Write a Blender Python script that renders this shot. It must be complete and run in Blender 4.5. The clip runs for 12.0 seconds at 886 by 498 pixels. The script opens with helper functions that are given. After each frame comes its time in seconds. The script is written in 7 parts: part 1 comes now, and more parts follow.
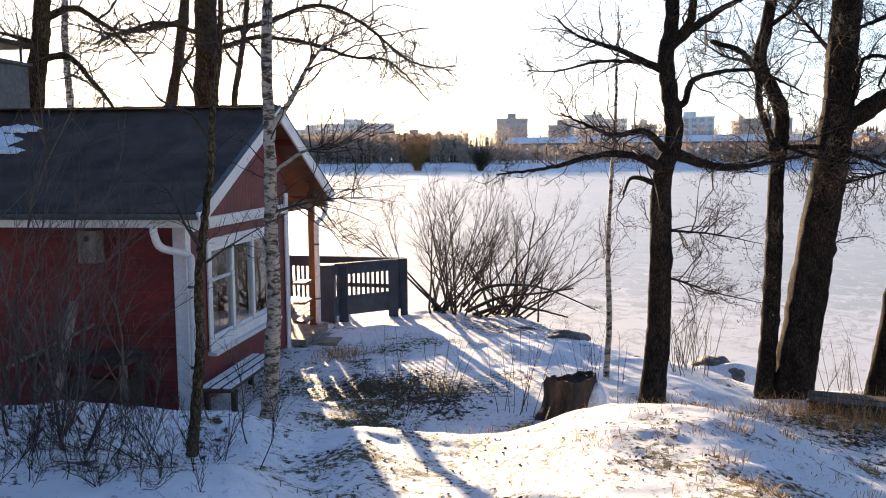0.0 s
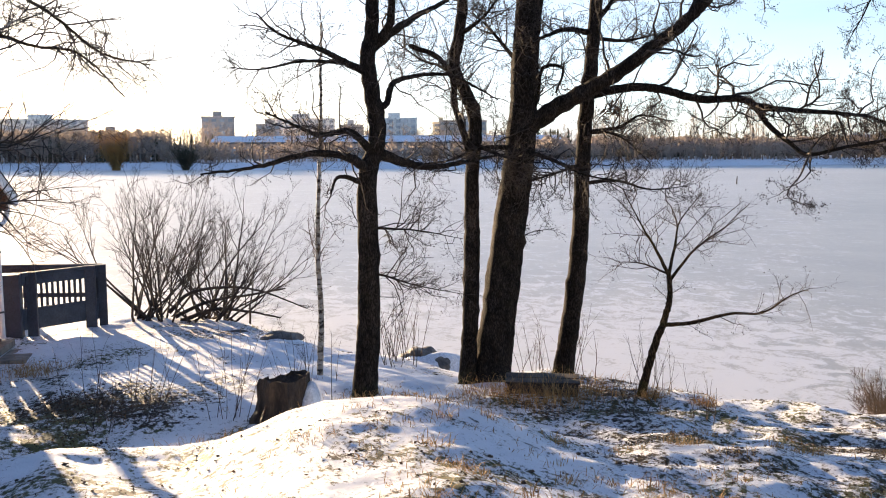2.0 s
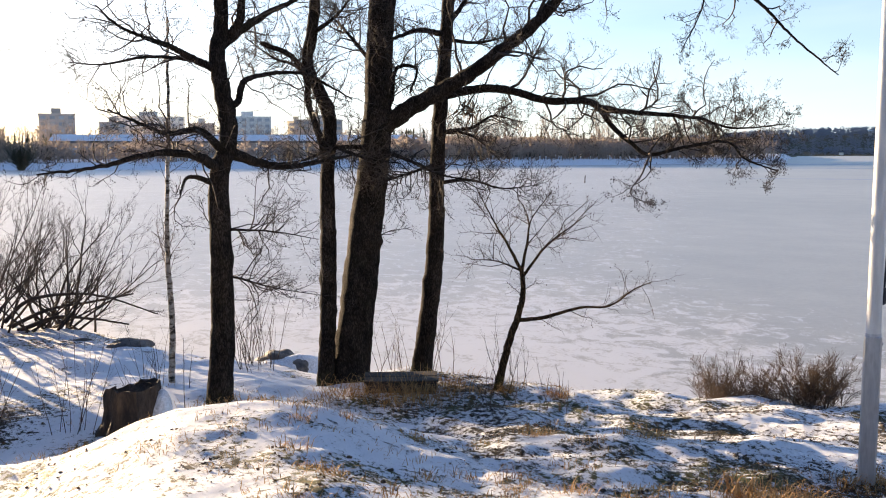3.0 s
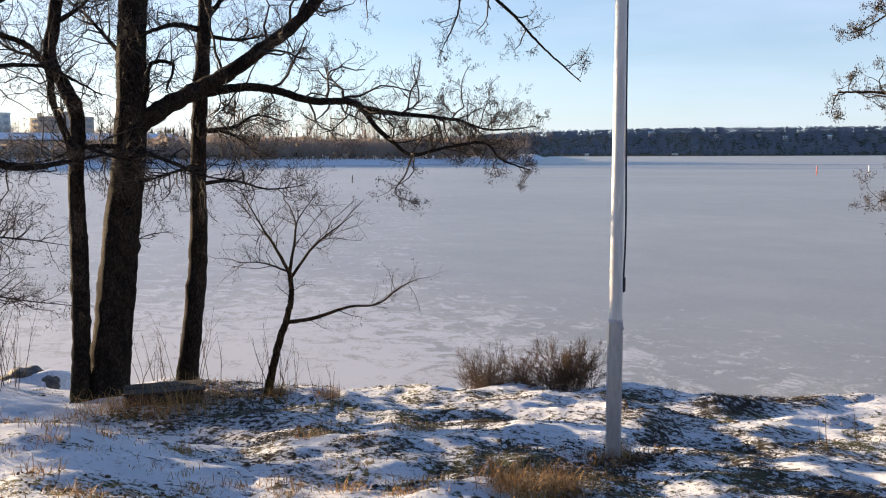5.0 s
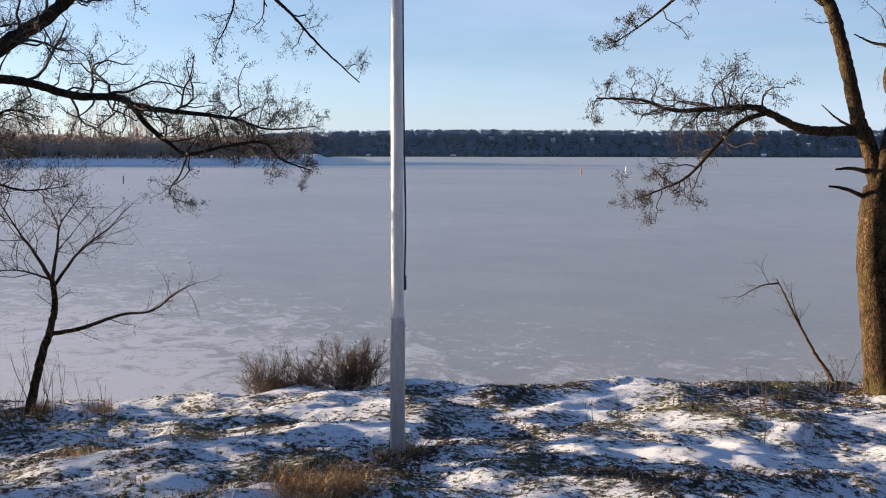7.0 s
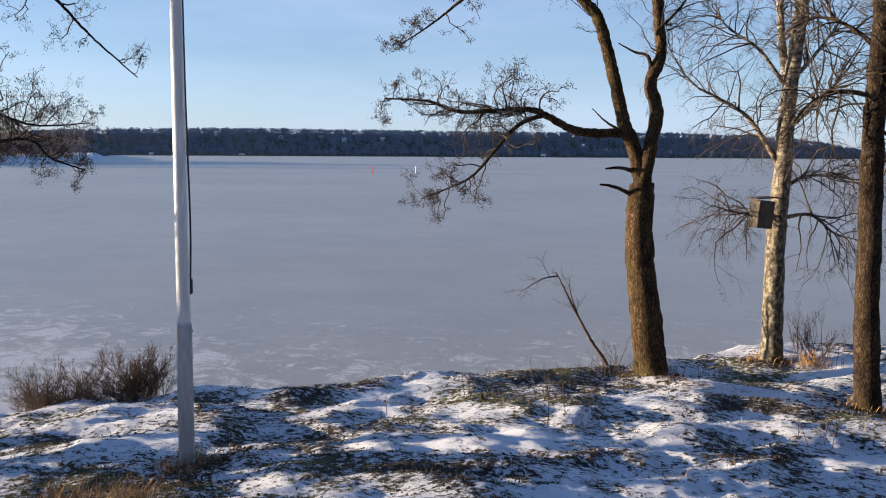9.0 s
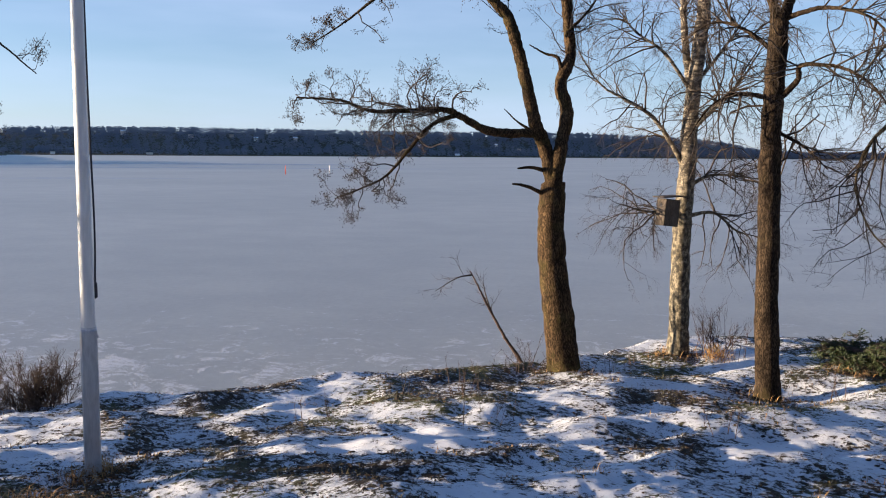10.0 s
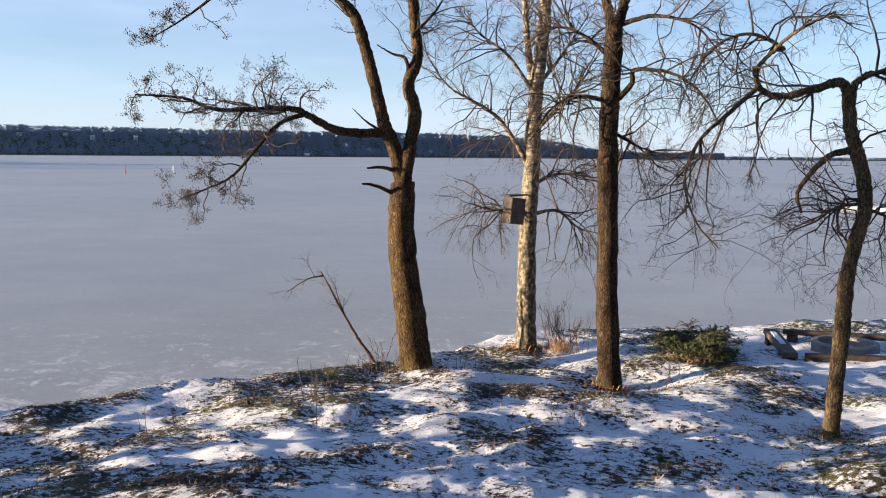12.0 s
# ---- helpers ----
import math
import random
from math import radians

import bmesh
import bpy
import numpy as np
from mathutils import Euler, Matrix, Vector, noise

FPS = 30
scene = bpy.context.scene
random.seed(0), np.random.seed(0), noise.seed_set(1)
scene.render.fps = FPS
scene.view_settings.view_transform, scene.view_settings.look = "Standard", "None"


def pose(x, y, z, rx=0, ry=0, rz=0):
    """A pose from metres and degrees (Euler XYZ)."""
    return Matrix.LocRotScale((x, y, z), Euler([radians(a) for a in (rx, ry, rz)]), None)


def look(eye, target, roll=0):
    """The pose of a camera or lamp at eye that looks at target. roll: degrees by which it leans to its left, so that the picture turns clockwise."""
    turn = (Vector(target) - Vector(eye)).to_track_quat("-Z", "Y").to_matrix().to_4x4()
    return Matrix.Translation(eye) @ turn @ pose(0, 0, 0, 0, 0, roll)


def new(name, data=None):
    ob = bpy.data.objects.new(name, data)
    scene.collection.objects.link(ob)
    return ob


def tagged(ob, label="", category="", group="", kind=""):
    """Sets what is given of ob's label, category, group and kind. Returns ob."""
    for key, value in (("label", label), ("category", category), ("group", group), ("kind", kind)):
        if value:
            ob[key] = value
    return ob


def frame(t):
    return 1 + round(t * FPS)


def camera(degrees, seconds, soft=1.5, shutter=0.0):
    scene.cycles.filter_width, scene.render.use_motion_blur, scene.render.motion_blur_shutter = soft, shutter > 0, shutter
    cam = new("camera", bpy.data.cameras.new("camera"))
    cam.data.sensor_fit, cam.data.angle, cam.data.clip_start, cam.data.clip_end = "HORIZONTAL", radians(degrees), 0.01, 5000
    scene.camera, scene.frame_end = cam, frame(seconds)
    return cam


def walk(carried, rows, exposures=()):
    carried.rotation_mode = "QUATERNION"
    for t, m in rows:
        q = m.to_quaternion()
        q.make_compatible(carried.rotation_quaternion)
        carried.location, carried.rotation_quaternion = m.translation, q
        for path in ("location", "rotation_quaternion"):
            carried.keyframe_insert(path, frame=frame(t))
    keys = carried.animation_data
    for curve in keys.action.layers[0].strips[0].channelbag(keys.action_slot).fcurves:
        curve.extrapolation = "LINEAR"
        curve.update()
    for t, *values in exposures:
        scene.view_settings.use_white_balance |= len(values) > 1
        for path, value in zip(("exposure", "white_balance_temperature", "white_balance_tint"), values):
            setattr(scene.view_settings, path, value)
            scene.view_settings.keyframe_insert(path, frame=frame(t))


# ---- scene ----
# ---- camera and its pan ----
EYE = 3.3
ARM = 0.084
cam = camera(53.45, 12.0, soft=1.05)
PAN = [
    (0.0, 0.21, -5.85, 0.42),
    (0.5, -3.99, -5.89, 0.37),
    (1.0, -8.90, -5.93, 0.34),
    (1.5, -13.44, -5.96, 0.31),
    (2.0, -18.47, -6.01, 0.29),
    (2.5, -23.30, -6.02, 0.22),
    (3.0, -27.75, -6.07, 0.23),
    (5.0, -42.76, -6.11, 0.15),
    (5.5, -46.26, -6.10, 0.01),
    (6.0, -49.90, -6.09, -0.02),
    (6.5, -53.44, -6.12, -0.12),
    (7.0, -56.82, -6.10, -0.16),
    (9.0, -70.29, -6.08, -0.36),
    (9.5, -73.10, -6.07, -0.43),
    (10.0, -75.84, -6.06, -0.41),
    (10.5, -78.45, -6.04, -0.44),
    (11.0, -80.88, -6.03, -0.46),
    (11.5, -83.44, -6.01, -0.49),
    (12.0, -85.51, -6.00, -0.47),
]
rows = []
for t, yaw, pitch, roll in PAN:
    a, p = radians(yaw), radians(pitch)
    eye = Vector((-math.sin(a) * ARM, math.cos(a) * ARM, EYE))
    ahead = Vector((-math.sin(a) * math.cos(p), math.cos(a) * math.cos(p), math.sin(p)))
    rows.append((t, look(eye, eye + ahead, -roll)))
walk(cam, rows, exposures=[(0.0, 2.2, 6420, 13), (3.0, 2.07, 6360, 13), (5.5, 1.7, 6130, 13), (9.5, 1.46, 5630, 13), (12.0, 1.72, 5930, 13)])

# ---- world and sun ----
SUN_AZ, SUN_EL = 14.5, 5.5
to_sun = Vector((-math.sin(radians(SUN_AZ)) * math.cos(radians(SUN_EL)), math.cos(radians(SUN_AZ)) * math.cos(radians(SUN_EL)), math.sin(radians(SUN_EL))))
world = bpy.data.worlds.new("winter_sky")
scene.world = world
world.use_nodes = True
wn = world.node_tree.nodes
sky = wn.new("ShaderNodeTexSky")
sky.sky_type = "NISHITA"
sky.sun_disc = False
sky.sun_elevation = radians(SUN_EL)
sky.sun_rotation = radians(-SUN_AZ)
sky.altitude = 80
sky.air_density, sky.dust_density, sky.ozone_density = 0.7, 0.6, 1.6
wn["Background"].inputs["Strength"].default_value = 0.076
wl = world.node_tree.links
wc = wn.new("ShaderNodeTexCoord")
wm = wn.new("ShaderNodeMapping")
wm.inputs["Scale"].default_value = (1.0, 1.0, 6.0)
wl.new(wc.outputs["Generated"], wm.inputs["Vector"])
veil = wn.new("ShaderNodeTexNoise")
veil.inputs["Scale"].default_value, veil.inputs["Detail"].default_value = 2.6, 7.0
wl.new(wm.outputs["Vector"], veil.inputs["Vector"])
wz = wn.new("ShaderNodeSeparateXYZ")
wl.new(wc.outputs["Generated"], wz.inputs[0])
low = wn.new("ShaderNodeValToRGB")
low.color_ramp.elements[0].color = (0.54, 0.54, 0.54, 1)
low.color_ramp.elements[1].position, low.color_ramp.elements[1].color = 0.22, (0.20, 0.20, 0.20, 1)
low.color_ramp.elements.new(0.45).color = (0.0, 0.0, 0.0, 1)
wl.new(wz.outputs["Z"], low.inputs["Fac"])
cover = wn.new("ShaderNodeMath")
cover.operation, cover.use_clamp = "MULTIPLY_ADD", True
wl.new(veil.outputs["Fac"], cover.inputs[0])
cover.inputs[1].default_value = 0.85
shift = wn.new("ShaderNodeMath")
shift.operation = "SUBTRACT"
wl.new(low.outputs[0], shift.inputs[0])
shift.inputs[1].default_value = 0.395
wl.new(shift.outputs[0], cover.inputs[2])
thin = wn.new("ShaderNodeMix")
thin.data_type = "RGBA"
wl.new(cover.outputs[0], thin.inputs["Factor"])
clear = wn.new("ShaderNodeMix")
clear.data_type, clear.blend_type = "RGBA", "MULTIPLY"
clear.inputs["Factor"].default_value = 1.0
wl.new(sky.outputs[0], clear.inputs["A"])
deep = wn.new("ShaderNodeValToRGB")
deep.color_ramp.elements[0].position, deep.color_ramp.elements[0].color = 0.15, (1.0, 1.0, 1.0, 1)
deep.color_ramp.elements[1].position, deep.color_ramp.elements[1].color = 0.55, (0.84, 0.98, 1.22, 1)
wl.new(wz.outputs["Z"], deep.inputs["Fac"])
wl.new(deep.outputs["Color"], clear.inputs["B"])
wl.new(clear.outputs["Result"], thin.inputs["A"])
thin.inputs["B"].default_value = (3.45, 3.9, 4.6, 1)
wl.new(thin.outputs["Result"], wn["Background"].inputs[0])
sun_data = bpy.data.lights.new("sun", "SUN")
sun_data.energy, sun_data.angle, sun_data.color = 4.9, radians(0.6), (1.0, 0.75, 0.46)
sun = new("sun", sun_data)
sun.matrix_world = look((0, 0, 0), -to_sun)


# ---- materials ----
def graph(name):
    m = bpy.data.materials.new(name)
    m.use_nodes = True
    n, l = m.node_tree.nodes, m.node_tree.links
    return m, n, l, n["Principled BSDF"]


def tex(n, l, scale, detail=6.0, rough=0.55, stretch=(1, 1, 1), vec=None):
    """Noise in object space at real-world size."""
    if vec is None:
        co = n.new("ShaderNodeTexCoord")
        mp = n.new("ShaderNodeMapping")
        mp.inputs["Scale"].default_value = stretch
        l.new(co.outputs["Object"], mp.inputs["Vector"])
        vec = mp.outputs["Vector"]
    t = n.new("ShaderNodeTexNoise")
    t.inputs["Scale"].default_value, t.inputs["Detail"].default_value, t.inputs["Roughness"].default_value = scale, detail, rough
    l.new(vec, t.inputs["Vector"])
    return t.outputs["Fac"]


def ramp(n, l, fac, stops):
    r = n.new("ShaderNodeValToRGB")
    e = r.color_ramp.elements
    while len(e) < len(stops):
        e.new(0.5)
    for k, (p, c) in enumerate(stops):
        e[k].position = p
        e[k].color = (*c, 1) if len(c) == 3 else c
    l.new(fac, r.inputs["Fac"])
    return r.outputs["Color"]


def blend(n, l, fac, a, b, kind="MIX"):
    m = n.new("ShaderNodeMix")
    m.data_type, m.blend_type = "RGBA", kind
    for sock, v in ((m.inputs["Factor"], fac), (m.inputs["A"], a), (m.inputs["B"], b)):
        if isinstance(v, (int, float)):
            sock.default_value = v
        elif isinstance(v, tuple):
            sock.default_value = (*v, 1)
        else:
            l.new(v, sock)
    return m.outputs["Result"]


def relief(n, l, b, height, strength, distance):
    k = n.new("ShaderNodeBump")
    k.inputs["Strength"].default_value, k.inputs["Distance"].default_value = strength, distance
    l.new(height, k.inputs["Height"])
    l.new(k.outputs["Normal"], b.inputs["Normal"])


def surface(name, c1, c2, scale, rough=0.8, bump=0.4, depth=0.01, stretch=(1, 1, 1), metal=0.0, fine=8.0, lo=0.35, hi=0.65, spread=0.25, grit=0.8):
    """Two colours mixed by a coarse and a fine noise, per-object tone, relief from the fine one."""
    m, n, l, b = graph(name)
    coarse = tex(n, l, scale, 4.0, 0.55, stretch)
    grain = tex(n, l, scale * fine, 8.0, 0.65, stretch)
    col = ramp(n, l, coarse, [(lo, c1), (hi, c2)])
    shade = ramp(n, l, grain, [(0.3, (0.55, 0.55, 0.55)), (0.7, (1.25, 1.25, 1.25))])
    col = blend(n, l, grit, col, shade, "MULTIPLY")
    info = n.new("ShaderNodeObjectInfo")
    tone = ramp(n, l, info.outputs["Random"], [(0.0, (1 - spread,) * 3), (1.0, (1 + spread,) * 3)])
    col = blend(n, l, 1.0, col, tone, "MULTIPLY")
    l.new(col, b.inputs["Base Color"])
    b.inputs["Roughness"].default_value, b.inputs["Metallic"].default_value = rough, metal
    relief(n, l, b, grain, bump, depth)
    return m


def bark(name, c1, c2, moss=(0.10, 0.11, 0.04), moss_amount=0.0):
    """Furrowed bark: upright ridged noise, finer flakes, lichen on top."""
    m, n, l, b = graph(name)
    furrow = tex(n, l, 40, 6, 0.62, (1, 1, 0.33))
    ridge = n.new("ShaderNodeMath")
    ridge.operation = "SUBTRACT"
    l.new(furrow, ridge.inputs[0])
    ridge.inputs[1].default_value = 0.5
    fold = n.new("ShaderNodeMath")
    fold.operation = "ABSOLUTE"
    l.new(ridge.outputs[0], fold.inputs[0])
    crack = ramp(n, l, fold.outputs[0], [(0.0, (0, 0, 0)), (0.11, (1, 1, 1))])
    fine = tex(n, l, 75, 8, 0.7, (1, 1, 0.5))
    big = tex(n, l, 3.0, 5, 0.6)
    col = blend(n, l, crack, c1, c2)
    shade = ramp(n, l, fine, [(0.3, (0.5, 0.5, 0.5)), (0.7, (1.4, 1.4, 1.4))])
    col = blend(n, l, 0.85, col, shade, "MULTIPLY")
    patch = ramp(n, l, tex(n, l, 5.5, 5, 0.6, (1, 1, 0.45)), [(0.34, (0.50, 0.50, 0.52)), (0.66, (1.45, 1.40, 1.35))])
    col = blend(n, l, 1.0, col, patch, "MULTIPLY")
    col = blend(n, l, ramp(n, l, big, [(0.62 - 0.25 * moss_amount, (0, 0, 0)), (0.76, (moss_amount,) * 3)]), col, moss)
    co = n.new("ShaderNodeTexCoord")
    sep = n.new("ShaderNodeSeparateXYZ")
    l.new(co.outputs["Object"], sep.inputs[0])
    foot = n.new("ShaderNodeMath")
    foot.operation = "MULTIPLY_ADD"
    l.new(tex(n, l, 9.0, 6, 0.65), foot.inputs[0])
    foot.inputs[1].default_value = 0.9
    l.new(sep.outputs["Z"], foot.inputs[2])
    col = blend(n, l, ramp(n, l, foot.outputs[0], [(0.34, (0.65,) * 3), (0.64, (0, 0, 0))]), col, moss)
    l.new(col, b.inputs["Base Color"])
    b.inputs["Roughness"].default_value = 0.95
    b.inputs["Specular IOR Level"].default_value = 0.1
    h = blend(n, l, 0.35, crack, fine)
    relief(n, l, b, h, 0.55, 0.006)
    return m


def birch_bark(name, white, rug, lo):
    m, n, l, b = graph(name)
    plates = tex(n, l, 8.0, 8, 0.68, (1, 1, 2.6))
    low = tex(n, l, 3.0, 5, 0.6)
    col = ramp(n, l, plates, [(lo, (0.022, 0.018, 0.013)), (lo + 0.06, (0.13, 0.10, 0.07)), (lo + 0.12, white)])
    co = n.new("ShaderNodeTexCoord")
    sep = n.new("ShaderNodeSeparateXYZ")
    l.new(co.outputs["Object"], sep.inputs[0])
    add = n.new("ShaderNodeMath")
    add.operation = "MULTIPLY_ADD"
    l.new(low, add.inputs[0])
    add.inputs[1].default_value = 2.2
    l.new(sep.outputs["Z"], add.inputs[2])
    scale = n.new("ShaderNodeMath")
    scale.operation = "DIVIDE"
    l.new(add.outputs[0], scale.inputs[0])
    scale.inputs[1].default_value = 6.5
    rugged = ramp(n, l, scale.outputs[0], [(0.40, (rug,) * 3), (0.90, (0, 0, 0))])
    coarse = ramp(n, l, tex(n, l, 20, 7, 0.66, (1, 1, 0.7)), [(0.44, (0.030, 0.024, 0.014)), (0.52, (0.12, 0.098, 0.056)), (0.62, (0.32, 0.268, 0.18))])
    col = blend(n, l, rugged, col, coarse)
    l.new(col, b.inputs["Base Color"])
    b.inputs["Roughness"].default_value = 0.75
    relief(n, l, b, blend(n, l, 0.5, plates, tex(n, l, 30, 6, 0.6, (1, 1, 0.4))), 0.6, 0.005)
    return m


def ground_material():
    """Thin wind-blown snow over frozen turf, leaf litter and moss; the attribute says how bare a spot is."""
    m, n, l, b = graph("snowy_turf")
    at = n.new("ShaderNodeAttribute")
    at.attribute_name = "bare"
    fine = tex(n, l, 13, 12, 0.74, (1.2, 0.9, 1))
    mid = tex(n, l, 3.2, 6, 0.6)
    big = tex(n, l, 0.7, 4, 0.5)
    add = n.new("ShaderNodeMath")
    add.operation = "MULTIPLY_ADD"
    l.new(fine, add.inputs[0])
    add.inputs[1].default_value = 1.2
    half = n.new("ShaderNodeMath")
    half.operation = "MULTIPLY"
    half.inputs[1].default_value = 0.55
    l.new(at.outputs["Fac"], half.inputs[0])
    l.new(half.outputs[0], add.inputs[2])
    mask = ramp(n, l, add.outputs[0], [(0.738, (0, 0, 0)), (0.77, (0.45, 0.45, 0.45)), (0.81, (1, 1, 1))])
    speck = ramp(n, l, tex(n, l, 42, 5, 0.62), [(0.60, (0, 0, 0)), (0.66, (1, 1, 1))])
    where = n.new("ShaderNodeMath")
    where.operation = "MULTIPLY_ADD"
    l.new(mid, where.inputs[0])
    where.inputs[1].default_value = 1.1
    l.new(at.outputs["Fac"], where.inputs[2])
    speck = blend(n, l, 1.0, speck, ramp(n, l, where.outputs[0], [(0.62, (0, 0, 0)), (0.86, (1, 1, 1))]), "MULTIPLY")
    mask = blend(n, l, 1.0, mask, speck, "LIGHTEN")
    soil = ramp(n, l, tex(n, l, 38, 6, 0.7), [(0.3, (0.015, 0.011, 0.008)), (0.55, (0.045, 0.032, 0.020)), (0.75, (0.12, 0.082, 0.046))])
    green = ramp(n, l, tex(n, l, 50, 5, 0.7), [(0.3, (0.034, 0.038, 0.013)), (0.7, (0.15, 0.15, 0.048))])
    soil = blend(n, l, ramp(n, l, big, [(0.44, (0, 0, 0)), (0.58, (0.85, 0.85, 0.85))]), soil, green)
    snow = ramp(n, l, mid, [(0.3, (0.70, 0.72, 0.75)), (0.7, (0.82, 0.83, 0.85))])
    col = blend(n, l, mask, snow, soil)
    l.new(col, b.inputs["Base Color"])
    b.inputs["Roughness"].default_value = 0.75
    b.inputs["Specular IOR Level"].default_value = 0.2
    h = blend(n, l, 0.35, fine, mask)
    relief(n, l, b, h, 0.7, 0.04)
    return m


def ice_material():
    """Lake ice dusted with rime; blown snow lies in streaks, thicker near the bank."""
    m, n, l, b = graph("lake_ice")
    co = n.new("ShaderNodeTexCoord")
    ln = n.new("ShaderNodeVectorMath")
    ln.operation = "LENGTH"
    l.new(co.outputs["Object"], ln.inputs[0])
    near = n.new("ShaderNodeMapRange")
    near.inputs["From Min"].default_value, near.inputs["From Max"].default_value = 11.5, 25
    near.inputs["To Min"].default_value, near.inputs["To Max"].default_value = 0.12, -0.11
    l.new(ln.outputs["Value"], near.inputs["Value"])
    sx = n.new("ShaderNodeSeparateXYZ")
    l.new(co.outputs["Object"], sx.inputs[0])
    side = n.new("ShaderNodeMapRange")
    side.inputs["From Min"].default_value, side.inputs["From Max"].default_value = 5.0, -4.0
    side.inputs["To Min"].default_value, side.inputs["To Max"].default_value = -0.15, 0.03
    sub = n.new("ShaderNodeMath")
    sub.operation = "SUBTRACT"
    l.new(sx.outputs["X"], sub.inputs[0])
    l.new(sx.outputs["Y"], sub.inputs[1])
    l.new(sub.outputs[0], side.inputs["Value"])
    patches = tex(n, l, 1.7, 14, 0.70, (1.15, 0.9, 1))
    big = tex(n, l, 0.03, 4, 0.5)
    patches.node.inputs["Distortion"].default_value = 1.2
    grit = tex(n, l, 16, 6, 0.7)
    s0 = n.new("ShaderNodeMath")
    s0.operation = "MULTIPLY_ADD"
    l.new(grit, s0.inputs[0])
    s0.inputs[1].default_value = 0.42
    l.new(patches, s0.inputs[2])
    patches = s0.outputs[0]
    s1 = n.new("ShaderNodeMath")
    l.new(patches, s1.inputs[0])
    l.new(near.outputs[0], s1.inputs[1])
    s2 = n.new("ShaderNodeMath")
    l.new(s1.outputs[0], s2.inputs[0])
    l.new(side.outputs[0], s2.inputs[1])
    snow = ramp(n, l, s2.outputs[0], [(0.665, (0, 0, 0)), (0.705, (0.55, 0.55, 0.55)), (0.77, (1, 1, 1))])
    ice = ramp(n, l, big, [(0.35, (0.43, 0.425, 0.385)), (0.65, (0.51, 0.50, 0.45))])
    dust = ramp(n, l, tex(n, l, 6, 7, 0.65), [(0.35, (0.88, 0.88, 0.88)), (0.7, (1.1, 1.1, 1.1))])
    ice = blend(n, l, 0.6, ice, dust, "MULTIPLY")
    # paler towards the sun's side: thin snow plus glare put into the colour
    snow_glare = n.new("ShaderNodeMapRange")
    snow_glare.inputs["From Min"].default_value, snow_glare.inputs["From Max"].default_value = 0.0, -20.0
    snow_glare.inputs["To Min"].default_value, snow_glare.inputs["To Max"].default_value = 0.0, 0.24
    l.new(sub.outputs[0], snow_glare.inputs["Value"])
    ice = blend(n, l, snow_glare.outputs[0], ice, (0.66, 0.65, 0.63))
    soft = ramp(n, l, snow, [(0.0, (0, 0, 0)), (1.0, (0.8, 0.8, 0.8))])
    film = ramp(n, l, tex(n, l, 0.35, 9, 0.68, (1.2, 0.9, 1)), [(0.40, (0.90, 0.90, 0.91)), (0.62, (1.06, 1.06, 1.05))])
    ice = blend(n, l, 0.75, ice, film, 'MULTIPLY')
    col = blend(n, l, soft, ice, (0.78, 0.785, 0.79))
    l.new(col, b.inputs["Base Color"])
    r = ramp(n, l, snow, [(0.0, (0.42, 0.42, 0.42)), (1.0, (0.7, 0.7, 0.7))])
    l.new(r, b.inputs["Roughness"])
    relief(n, l, b, blend(n, l, 0.4, tex(n, l, 9, 8, 0.7), snow), 0.4, 0.02)
    return m


M_GROUND = ground_material()
M_ICE = ice_material()
M_BARK = bark("alder_bark", (0.011, 0.009, 0.007), (0.050, 0.040, 0.032), moss_amount=0.25, moss=(0.05, 0.05, 0.02))
M_BARK_WARM = bark("furrowed_bark", (0.011, 0.0075, 0.0048), (0.115, 0.076, 0.040), moss=(0.10, 0.088, 0.026), moss_amount=0.45)
M_BARK_SMOOTH = bark("grey_brown_bark", (0.026, 0.019, 0.012), (0.155, 0.118, 0.066), moss=(0.10, 0.09, 0.035), moss_amount=0.4)
M_BARK_OAK = bark("dark_furrowed_bark", (0.010, 0.0072, 0.005), (0.080, 0.057, 0.036), moss=(0.075, 0.06, 0.02), moss_amount=0.3)
M_BIRCH = birch_bark("rugged_birch_bark", (0.38, 0.315, 0.22), 0.95, 0.44)
M_BIRCH_WHITE = birch_bark("white_birch_bark", (0.50, 0.46, 0.40), 0.3, 0.40)
M_TWIG = surface("twig_bark", (0.026, 0.019, 0.015), (0.065, 0.047, 0.035), 6, 0.85, 0.2, 0.003)
M_TWIG_GREY = surface("grey_twig_bark", (0.06, 0.045, 0.038), (0.15, 0.115, 0.095), 6, 0.85, 0.2, 0.003)
# twig bark copy for the sunlit trees, low sun put into its brown
M_TWIG_SUNLIT = surface("lit_twig_bark", (0.026, 0.018, 0.012), (0.085, 0.058, 0.035), 6, 0.85, 0.2, 0.003)
M_TWIG_RED = surface("red_twig_bark", (0.045, 0.025, 0.018), (0.12, 0.072, 0.046), 6, 0.8, 0.2, 0.003)
M_TWIG_BIRCH = surface("birch_twig_bark", (0.05, 0.028, 0.02), (0.17, 0.105, 0.07), 5, 0.8, 0.2, 0.003)
M_TWIG_RUST = surface("rusty_twig_bark", (0.048, 0.030, 0.021), (0.135, 0.088, 0.058), 6, 0.8, 0.2, 0.003)
M_STUMP = surface("rotten_stump_wood", (0.014, 0.010, 0.008), (0.070, 0.048, 0.032), 7, 0.9, 0.8, 0.02, (1, 1, 0.3))
M_RED = surface("red_paint", (0.125, 0.011, 0.011), (0.175, 0.018, 0.016), 1.6, 0.62, 0.25, 0.004, (1, 1, 1), spread=0.12)
